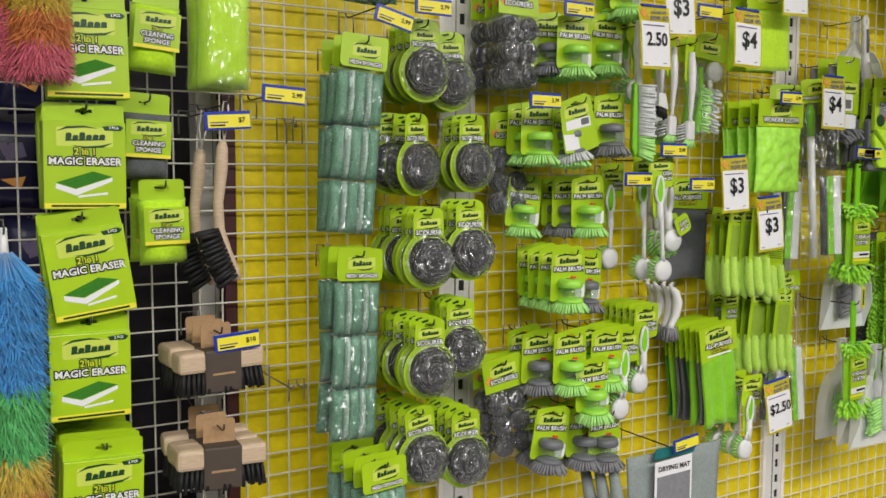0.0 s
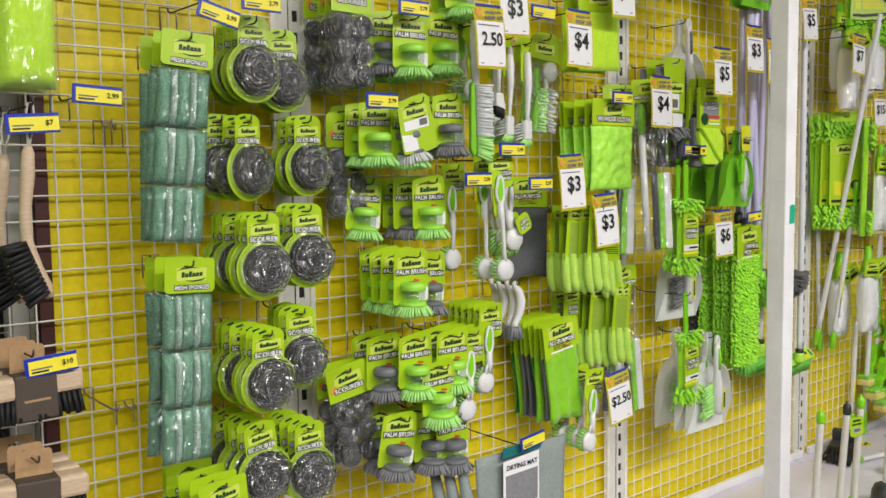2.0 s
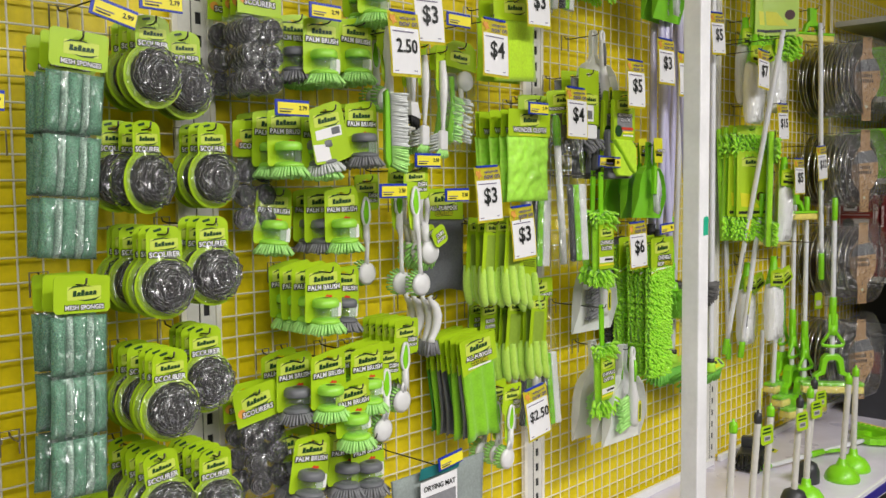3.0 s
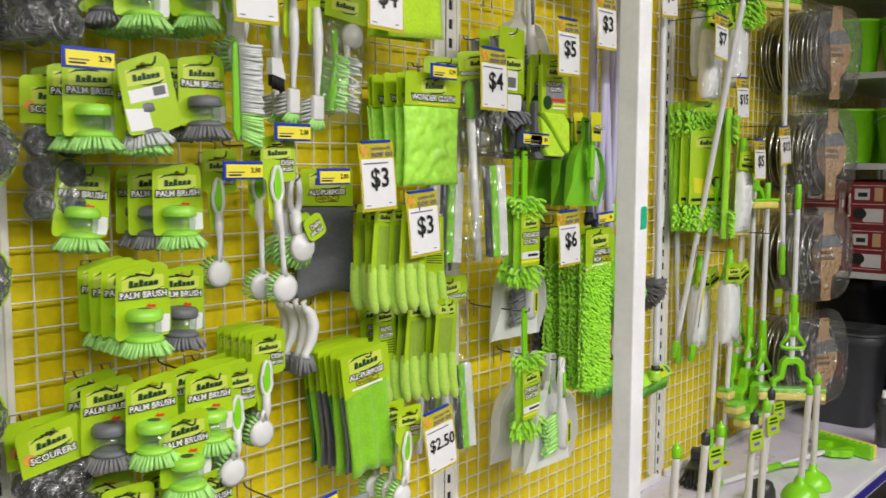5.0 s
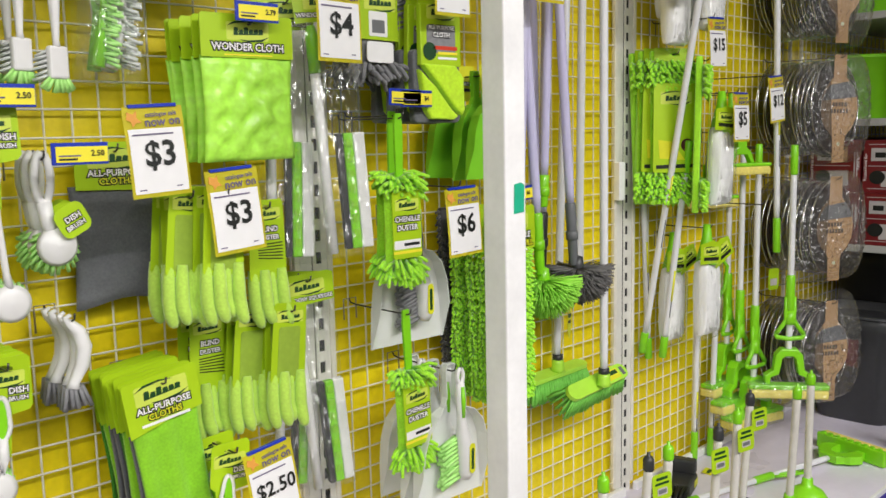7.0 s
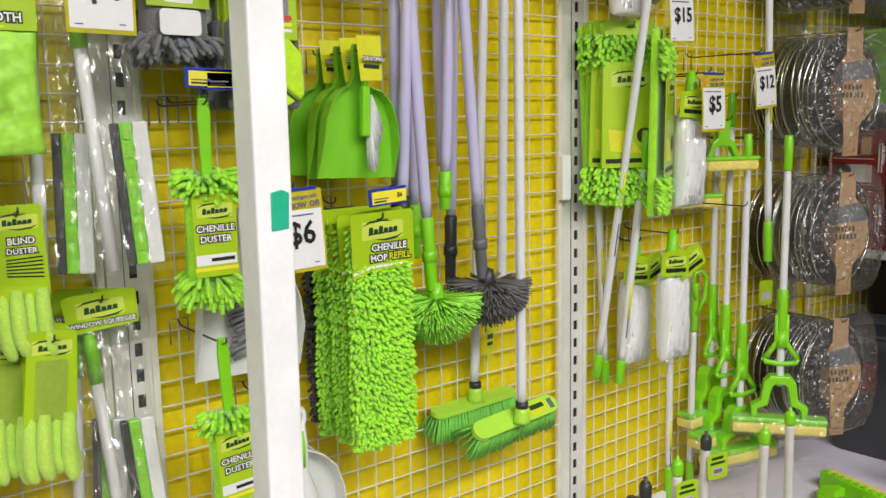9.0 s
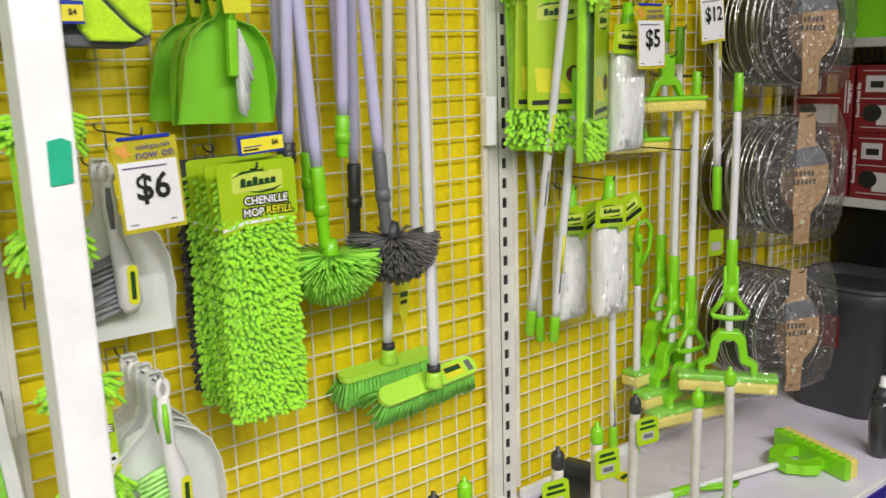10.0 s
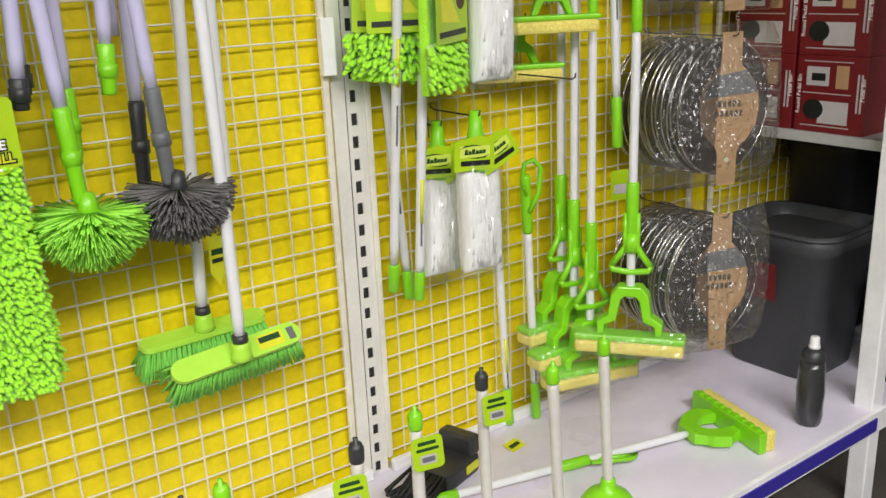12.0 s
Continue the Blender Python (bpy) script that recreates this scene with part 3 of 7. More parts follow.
# -- bag of steel wool balls --
def make_wool_bag(balls=(2, 3), header=True):
    def make():
        t = thing("steel_wool_bag", "clear bag of dark steel wool balls with a lime header", "scourers", "bags of steel wool balls")
        z0 = -0.055
        card(t, [(-0.05, 0.012), (-0.044, 0.018), (0.044, 0.018), (0.05, 0.012), (0.05, -0.055), (-0.05, -0.055)])
        emblem(t, 0, -0.012, 0.066)
        writing(t, "SCOURERS", 0, -0.0004, -0.037, 0.0145, PAPER, halo=INK)
        patch(t, "flash", circle(0.009, 12, -0.036, -0.028), -0.0003, ORANGE)
        rnd = random.Random(11)
        for j in range(balls[1]):
            for i in range(balls[0]):
                bm = bmesh.new()
                cx, cz = (i - 0.5) * 0.048, z0 - 0.028 - j * 0.048
                for ring in range(9):
                    rr = 0.003 + ring * 0.0025
                    h = 0.002 - 0.020 * math.sqrt(max(0, 1 - (rr / 0.0245) ** 2))
                    pts = [(cx + (rr + rnd.uniform(-0.0016, 0.0016)) * math.cos(a), h + rnd.uniform(-0.002, 0.002), cz + (rr + rnd.uniform(-0.0016, 0.0016)) * math.sin(a)) for a in [2 * math.pi * k / (10 + ring * 2) + ring for k in range(11 + ring * 2)]]
                    pts[-1] = pts[0]
                    tube(bm, pts, 0.0011, 4, False)
                ball = part("steel_wool_ball", bm, SCRUB, t, smooth=True)
                # Core coloured dark as the shade inside the ball.
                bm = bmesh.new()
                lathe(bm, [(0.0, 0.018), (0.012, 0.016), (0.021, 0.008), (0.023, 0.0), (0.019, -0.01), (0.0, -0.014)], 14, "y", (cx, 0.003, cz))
                part("inner_wool", bm, WOOLSHADE, ball, smooth=True)
        bm = bmesh.new()
        pillow(bm, 0.106, 0.155, 0.052, z0 - 0.153, 20, 26, seed=9, crease=0.008, y0=0.003, power=0.3, front=True, freq=90)
        part("bag", bm, FILM, t, "crinkled clear bag")
        return t
    return make


stock("wool_bag", lambda: shrink(make_wool_bag()(), 1.12))


# -- palm brush on a card --
def make_palm(body, bristle, colour, back=False):
    def make():
        t = thing("palm_brush", f"{colour} palm brush with clear cup on a lime card", "brush", "carded palm brushes")
        pts = [(-0.046, 0.006), (-0.038, 0.010), (0.0, 0.017), (0.030, 0.020), (0.042, 0.014), (0.046, 0.006), (0.050, -0.085), (0.045, -0.102), (0.02, -0.106), (-0.044, -0.104), (-0.048, -0.098)]
        card(t, pts, y0=0.018)
        y = 0.018
        if back:
            patch(t, "back_panel", [(-0.035, -0.035), (0.035, -0.03), (0.035, -0.052), (-0.035, -0.055)], y, PAPER)
            patch(t, "picture", [(-0.046, -0.062), (-0.006, -0.066), (-0.004, -0.100), (-0.044, -0.098)], y - 0.0002, PAPER)
            patch(t, "barcode", [(0.008, -0.034), (0.030, -0.033), (0.030, -0.047), (0.008, -0.048)], y - 0.0007, GREYP)
            emblem(t, 0.0, -0.016, 0.07, y)
            dy = 0.045
        else:
            emblem(t, 0.0, -0.014, 0.074, y)
            writing(t, "PALM BRUSH", 0.0, y - 0.0004, -0.035, 0.0135, PAPER, halo=INK)
            patch(t, "arrow", [(0.004, -0.052), (0.012, -0.047), (0.012, -0.050), (0.022, -0.050), (0.022, -0.055), (0.012, -0.055), (0.012, -0.058)], y - 0.0003, REDINK)
            patch(t, "picture", rounded(0.026, 0.030, 0.003, -0.098, 2, 0.034), y - 0.0002, PAPER)
            dy = 0.0
        ax = -0.006
        before = set(t.children)
        bm = bmesh.new()
        lathe(bm, [(0.010, -0.053), (0.013, -0.051), (0.026, -0.053), (0.031, -0.058), (0.032, -0.070), (0.030, -0.073), (0.0, -0.073)], 20, at=(ax, 0.004 + dy, 0))
        part("cap", bm, body, t)
        bm = bmesh.new()
        lathe(bm, [(0.0001, -0.0518), (0.0125, -0.0516)], 16, at=(ax, 0.004 + dy, 0))
        part("button", bm, DARKP if body is GREYP else LEAF, t, "dark pump button")
        bm = bmesh.new()
        lathe(bm, [(0.0285, -0.0732), (0.029, -0.09), (0.027, -0.100)], 20, at=(ax, 0.004 + dy, 0))
        part("cup", bm, CUP, t, "clear soap cup")
        bm = bmesh.new()
        lathe(bm, [(0.0, -0.096), (0.027, -0.0995), (0.034, -0.104), (0.034, -0.110), (0.0, -0.110)], 20, at=(ax, 0.004 + dy, 0))
        part("base", bm, body, t)
        bm = bmesh.new()
        roots = []
        for ring, num in ((0.030, 34), (0.022, 22), (0.012, 12)):
            for k in range(num):
                a = 2 * math.pi * k / num
                roots.append(((ax + ring * math.cos(a), 0.004 + dy + ring * math.sin(a), -0.108), (0.75 * math.cos(a) * ring / 0.03, 0.75 * math.sin(a) * ring / 0.03, -1)))
        tufts(bm, roots, 0.030, 0.0028, 0.0036, 5, 0.08)
        tagged(part("bristles", bm, bristle, t), kind="stuff")
        for o in set(t.children) - before:
            o.data.transform(Matrix.Translation((0, 0, -0.066)) @ Matrix.Diagonal((0.90, 0.90, 0.90, 1)) @ Matrix.Translation((0, 0, 0.066)))
        return t
    return make


PALMG = material("soft_lime_plastic", (0.34, 0.74, 0.06), 0.35, grain=0.04, coat=0.2)
stock("palm_lime", lambda: shrink(make_palm(PALMG, LIMEB, "lime green")(), 1.07))
stock("palm_grey", lambda: shrink(make_palm(GREYP, GREYB, "dark grey")(), 1.07))
stock("palm_back", lambda: shrink(make_palm(GREYP, PALEB, "back-to-front grey", True)(), 1.07))


# -- boxed eraser sponges --
def make_eraser():
    t = thing("eraser_sponge_pack", "lime green carton of two white and green eraser sponges", "sponge pack", "eraser sponge packs")
    bm = bmesh.new()
    box(bm, -0.067, 0.0, -0.170, 0.067, 0.030, -0.018, bevel=0.0015)
    part("carton", bm, LIME, t)
    card(t, [(-0.067, -0.0185), (-0.066, 0.010), (-0.06, 0.014), (0.06, 0.014), (0.066, 0.010), (0.067, -0.0185)], y0=0.014, name="hang_tab")
    emblem(t, 0, -0.045, 0.092)
    writing(t, "2 in 1", 0.0, -0.0004, -0.0705, 0.016, YPATCH, halo=LEAF)
    writing(t, "MAGIC ERASER", 0.0, -0.0004, -0.0875, 0.0175, PAPER, halo=INK)
    patch(t, "flash", [(0.028, -0.026), (0.056, -0.023), (0.064, -0.027), (0.058, -0.033), (0.032, -0.033)], -0.0001, LEAF)
    patch(t, "pictured_sponge_top", [(-0.048, -0.124), (0.012, -0.104), (0.044, -0.113), (-0.016, -0.134)], -0.0001, DKGREENCLOTH)
    writing(t, "2 PCS", 0.047, -0.0008, -0.028, 0.0065, PAPER)
    patch(t, "pictured_sponge_side", [(-0.048, -0.125), (-0.016, -0.1352), (0.044, -0.1142), (0.044, -0.121), (-0.015, -0.146), (-0.048, -0.134)], -0.0001, PAPER)
    patch(t, "caption_strip", [(-0.012, -0.146), (0.036, -0.140), (0.036, -0.144), (-0.012, -0.150)], -0.0002, PAPER)
    patch(t, "yellow_strip", [(-0.066, -0.159), (0.066, -0.159), (0.066, -0.168), (-0.066, -0.168)], -0.0001, TICKET)
    patch(t, "small_print", [(-0.055, -0.162), (0.055, -0.162), (0.055, -0.1655), (-0.055, -0.1655)], -0.0007, LEAF)
    return t


stock("eraser", make_eraser)


# -- wrapped cleaning sponge --
def make_cleaning_sponge(body):
    def make():
        t = thing("cleaning_sponge", "wrapped cleaning sponge with a lime and yellow printed band", "sponge", "wrapped cleaning sponges")
        bm = bmesh.new()
        pillow(bm, 0.090, 0.125, 0.062, -0.145, 10, 12, seed=2, crease=0.006, y0=0.02, power=0.22)
        part("sponge", bm, body, t)
        card(t, [(-0.042, -0.022), (-0.042, 0.012), (-0.036, 0.016), (0.036, 0.016), (0.042, 0.012), (0.042, -0.022)], y0=0.014, name="hang_tab")
        bm = bmesh.new()
        slab(bm, [(-0.041, -0.036), (0.041, -0.036), (0.041, -0.105), (-0.041, -0.105)], -0.0165, -0.0155)
        part("band", bm, LIME, t)
        emblem(t, 0, -0.052, 0.064, -0.0167)
        writing(t, "2 in 1", 0, -0.0171, -0.068, 0.0085, YPATCH, halo=LEAF)
        writing(t, "CLEANING", 0, -0.0171, -0.079, 0.0120, PAPER, halo=INK)
        writing(t, "SPONGE", 0, -0.0171, -0.091, 0.0120, PAPER, halo=INK)
        patch(t, "yellow_strip", [(-0.041, -0.0985), (0.041, -0.0985), (0.041, -0.105), (-0.041, -0.105)], -0.0167, TICKET)
        return t
    return make


stock("clean_lime", make_cleaning_sponge(NEON))
stock("clean_grey", make_cleaning_sponge(GREYCLOTH))


def make_neon_bag():
    t = thing("neon_sponge_bag", "shiny bag holding a large neon yellow-green sponge", "sponge bag", "neon sponge bags")
    card(t, [(-0.05, -0.02), (-0.05, 0.014), (0.05, 0.014), (0.05, -0.02)], y0=0.014, name="hang_tab")
    bm = bmesh.new()
    pillow(bm, 0.100, 0.185, 0.075, -0.20, 10, 14, seed=6, crease=0.004, y0=0.02, power=0.2)
    part("sponge", bm, NEON, t)
    bm = bmesh.new()
    pillow(bm, 0.108, 0.20, 0.083, -0.207, 18, 26, seed=3, crease=0.005, y0=0.02, power=0.22, front=True, freq=70)
    part("bag", bm, FILM, t, "glossy clear bag")
    return t


stock("neon_bag", make_neon_bag)


# -- wooden brushes --
def make_wood_brush():
    t = thing("wooden_brush", "long pale wooden hand brush with black bristles", "brush", "wooden brushes")
    bm = bmesh.new()
    path = [(-0.008, 0, -0.075), (-0.009, 0, -0.088), (-0.012, 0, -0.13), (-0.020, 0, -0.20), (-0.019, 0, -0.255), (-0.006, 0, -0.305), (0.010, 0, -0.345), (0.016, 0, -0.362)]
    tube(bm, path, [0.007, 0.012, 0.0135, 0.0110, 0.0115, 0.013, 0.013, 0.007], 10)
    part("handle", bm, WOOD, t, smooth=True)
    bm = bmesh.new()
    tube(bm, [(-0.004, 0, -0.084), (-0.010, 0, -0.03), (-0.004, 0, 0.006), (0.004, 0, 0.006), (0.006, 0, -0.03), (-0.008, 0, -0.084)], 0.0017, 6)
    part("cord", bm, STRINGCORD, t, "pale cord loop", smooth=True)
    bm = bmesh.new()
    roots = [((-0.022 + 0.0032 * j, -0.014 + 0.007 * k, -0.255 - 0.0085 * j), (-1, 0.12 * (k - 2), -0.30 - 0.03 * j)) for k in range(5) for j in range(12)]
    tufts(bm, roots, 0.046, 0.0046, 0.0058, 8, 0.09)
    slab(bm, [(-0.022, -0.250), (-0.008, -0.290), (0.008, -0.340), (-0.012, -0.356), (-0.030, -0.330), (-0.040, -0.280)], -0.012, 0.014)
    tagged(part("bristles", bm, BLACKB, t, "black bristles"), kind="stuff")
    return t


stock("wood_brush", lambda: shrink(make_wood_brush(), 0.92))


def make_scrub_pack():
    t = thing("scrub_brush", "pale wooden scrubbing brush with black bristles in a kraft sleeve", "brush", "wooden scrubbing brushes")
    card(t, [(-0.030, -0.035), (-0.030, 0.012), (-0.026, 0.017), (0.026, 0.017), (0.030, 0.012), (0.030, -0.035)], KRAFT, y0=0.018, name="hang_tab")
    bm = bmesh.new()
    box(bm, -0.084, -0.016, -0.070, 0.084, 0.034, -0.030, bevel=0.008)
    part("block", bm, WOOD, t)
    bm = bmesh.new()
    roots = [((-0.074 + 0.0093 * i, -0.009 + 0.0095 * j, -0.068), (0.10 * (i - 8) / 8, 0.15 * (j - 2) / 2, -1)) for i in range(17) for j in range(5)]
    tufts(bm, roots, 0.042, 0.0036, 0.0042, 4, 0.06)
    part("bristles", bm, BLACKB, t, "black bristles")
    bm = bmesh.new()
    box(bm, -0.036, -0.0185, -0.110, 0.036, 0.0365, -0.0285, bevel=0.004)
    part("sleeve", bm, TAUPE, t, "dark brown paper sleeve")
    patch(t, "caption", [(-0.022, -0.072), (0.022, -0.072), (0.022, -0.076), (-0.022, -0.076)], -0.0186, KRAFT)
    return t


stock("scrub_pack", make_scrub_pack)


# -- small ticket and large sale ticket on a hook's tip --
def small_ticket(place, price, turn=0.0, tilt=0.0):
    t = thing("price_ticket", f"small yellow price ticket in a blue holder on a hook", "price ticket", "small price tickets", at=pose(*place, 0, tilt, turn))
    bm = bmesh.new()
    box(bm, -0.044, 0.0, -0.017, 0.044, 0.0035, 0.017, bevel=0.001)
    part("holder", bm, BLUEP, t)
    bm = bmesh.new()
    slab(bm, [(-0.038, -0.013), (0.0425, -0.013), (0.0425, 0.011), (-0.038, 0.011)], -0.001, -0.0002)
    part("ticket", bm, TICKET, t, "yellow paper ticket")
    if price:
        writing(t, price, 0.026, -0.0012, 0.000, 0.0125, INK)
    patch(t, "small_print", [(-0.034, -0.002), (0.000, -0.002), (0.000, -0.0045), (-0.034, -0.0045)], -0.0011, PURPLE)
    patch(t, "small_print", [(-0.034, -0.007), (-0.006, -0.007), (-0.006, -0.010), (-0.034, -0.010)], -0.0011, INK)
    return t


def sale_ticket(place, price, turn=0.0, tilt=0.0, size=0.058):
    """place: the middle of its upper edge."""
    t = thing("sale_ticket", f"white sale ticket with yellow rim reading {price}", "price ticket", "sale tickets", at=pose(*place, -2, tilt, turn))
    bm = bmesh.new()
    rows = 6
    grid = [[bm.verts.new((x, -0.003 * math.sin(math.pi * j / rows * 0.8) + 0.0002, -0.148 * j / rows)) for x in (-0.0525, 0.0525)] for j in range(rows + 1)]
    for a, b in zip(grid, grid[1:]):
        bm.faces.new((a[0], b[0], b[1], a[1]))
    bmesh.ops.solidify(bm, geom=list(bm.faces), thickness=0.0008)
    part("sheet", bm, TICKET, t, "yellow bordered paper")
    bm = bmesh.new()
    grid = [[bm.verts.new((x, -0.003 * math.sin(math.pi * (0.036 + 0.105 * j / rows) / 0.148 * 0.8) - 0.0011, -0.036 - 0.105 * j / rows)) for x in (-0.0475, 0.0475)] for j in range(rows + 1)]
    for a, b in zip(grid, grid[1:]):
        bm.faces.new((a[0], b[0], b[1], a[1]))
    part("white_field", bm, PAPER, t, "white printed field")
    bm = bmesh.new()
    box(bm, -0.042, -0.003, -0.002, 0.042, 0.004, 0.004, bevel=0.001)
    part("clip_bar", bm, BLUEP, t, "blue plastic clip bar")
    writing(t, "catalogue sale", 0.012, -0.0028, -0.013, 0.0105, PURPLE, turn=-2, wide=0.95)
    writing(t, "now on", 0.014, -0.003, -0.0255, 0.0205, PURPLE, fat=0.02, turn=-2)
    patch(t, "burst", [(-0.046, -0.008), (-0.036, -0.012), (-0.030, -0.006), (-0.030, -0.018), (-0.022, -0.026), (-0.032, -0.026), (-0.038, -0.033), (-0.040, -0.024), (-0.048, -0.020)], -0.0026, ORANGE)
    patch(t, "small_print", [(-0.042, -0.044), (0.030, -0.044), (0.030, -0.0465), (-0.042, -0.0465)], -0.0042, PURPLE)
    writing(t, price, 0.003, -0.0050, -0.079, size, INK, fat=0.02, wide=0.95)
    patch(t, "small_print", [(-0.040, -0.134), (-0.028, -0.134), (-0.028, -0.136), (-0.040, -0.136)], -0.0032, PURPLE)
    patch(t, "small_print", [(0.026, -0.132), (0.036, -0.132), (0.036, -0.134), (0.026, -0.134)], -0.0032, PURPLE)
    return t


def shrink(t, k):
    """Scales the meshes of a thing about its hanging hole."""
    seen = set()
    for o in t.children_recursive:
        if o.data.name not in seen:
            seen.add(o.data.name)
            o.data.transform(Matrix.Diagonal((k, k, k, 1)))
    return t

# ---- first bay: erasers, scourers, sponges, palm brushes ----
group("eraser", (0.258, 1.630, 1.803), 2, 0.032)
group("eraser", (0.253, 1.640, 1.612), 4, 0.032)
group("eraser", (0.238, 1.620, 1.426), 2, 0.034, tilt=-7)
group("eraser", (0.250, 1.630, 1.244), 4, 0.032)
group("eraser", (0.264, 1.600, 1.026), 6, 0.032, tilt=2)
group("clean_lime", (0.394, 1.700, 1.836), 1, 0.07, tilt=4)
group("clean_grey", (0.377, 1.720, 1.639), 2, 0.065, tilt=2)
group("clean_lime", (0.397, 1.700, 1.478), 2, 0.07, tilt=-1)
group("neon_bag", (0.516, 1.680, 1.868), 2, 0.08)
group("wood_brush", (0.506, 1.660, 1.635), 1, turn=-8)
group("wood_brush", (0.484, 1.730, 1.622), 1, turn=-14, tilt=1)
group("scrub_pack", (0.480, 1.640, 1.205), 3, 0.052, turn=6)
group("scrub_pack", (0.475, 1.620, 1.025), 3, 0.052, turn=-4)
small_ticket((0.503, 1.640, 1.604), "$7", 0, -4)
small_ticket((0.614, 1.640, 1.657), "2.99", 0, 3)
hook((0.614, 1.640, 1.657)[0], (0.614, 1.640, 1.657)[2] + 0.004, 1.65)
small_ticket((0.508, 1.620, 1.190), "$10", 0, -4)
for px in ((0.695, 1.800, 1.614), (0.717, 1.840, 1.608), (0.635, 1.660, 1.073), (0.716, 1.800, 1.034)):
    hook(px[0], px[2], px[1], "bright")

group("mesh_sponges", (0.792, 1.650, 1.769), 3, 0.045, tilt=5)
group("mesh_sponges", (0.784, 1.660, 1.335), 3, 0.05, tilt=2)
group("mesh_sponges", (0.817, 1.620, 0.896), 5, 0.046, tilt=-4)
hook((0.843, 1.640, 1.854)[0], (0.843, 1.640, 1.854)[2], 1.64)
group("mesh_sponges", (0.826, 1.660, 2.245), 2, 0.045)
small_ticket((0.848, 1.630, 1.822), "2.99", 0, 14)
small_ticket((0.946, 1.640, 1.856), "2.79")

group("scourer", (0.964, 1.712, 1.826), 4, 0.034)
group("scourer", (1.056, 1.755, 1.812), 2, 0.034)
group("scourer", (0.903, 1.760, 1.624), 1)
group("scourer", (0.936, 1.695, 1.621), 2, 0.05, turn=20)
group("scourer", (1.100, 1.730, 1.627), 3, 0.036, turn=6)
group("scourer", (0.944, 1.656, 1.419), 6, 0.033)
group("scourer", (1.048, 1.655, 1.434), 3, 0.036)
group("scourer", (0.940, 1.642, 1.182), 6, 0.033)
group("scourer", (1.047, 1.690, 1.210), 4, 0.03)
group("scourer", (0.920, 1.655, 0.986), 5, 0.034, tilt=-6)
group("scourer", (1.040, 1.655, 0.964), 5, 0.034)

group("wool_bag", (1.213, 1.710, 1.936), 5, 0.034)
group("wool_bag", (1.250, 1.800, 1.637), 1)
group("wool_bag", (1.194, 1.738, 1.050), 2, 0.05, tilt=-9)

group("palm_lime", (1.361, 1.670, 1.870), 2, 0.07)
group("palm_grey", (1.327, 1.730, 1.879), 1)
group("palm_lime", (1.488, 1.700, 1.886), 2, 0.07)
group("palm_back", (1.345, 1.640, 1.673), 1, tilt=-10)
group("palm_lime", (1.364, 1.690, 1.660), 1, hang=False)
group("palm_lime", (1.280, 1.700, 1.665), 3, 0.055)
group("palm_grey", (1.483, 1.680, 1.689), 2, 0.07)
group("palm_lime", (1.298, 1.775, 1.488), 1, tilt=5)
group("palm_lime", (1.448, 1.718, 1.488), 1)
group("palm_grey", (1.428, 1.770, 1.487), 2, 0.05)
group("palm_lime", (1.335, 1.648, 1.316), 4, 0.05)
group("palm_grey", (1.462, 1.730, 1.296), 1, tilt=3)
group("palm_lime", (1.350, 1.655, 1.115), 1)
group("palm_grey", (1.296, 1.710, 1.111), 2, 0.06)
group("palm_lime", (1.468, 1.655, 1.110), 2, 0.06)
group("palm_grey", (1.298, 1.650, 0.932), 2, 0.07, tilt=9)
group("palm_grey", (1.429, 1.690, 0.909), 2, 0.06, tilt=6)
group("palm_grey", (1.475, 1.670, 0.905), 1)
small_ticket((1.336, 1.640, 1.889), "2.79")
small_ticket((1.234, 1.630, 1.674), "2.79")

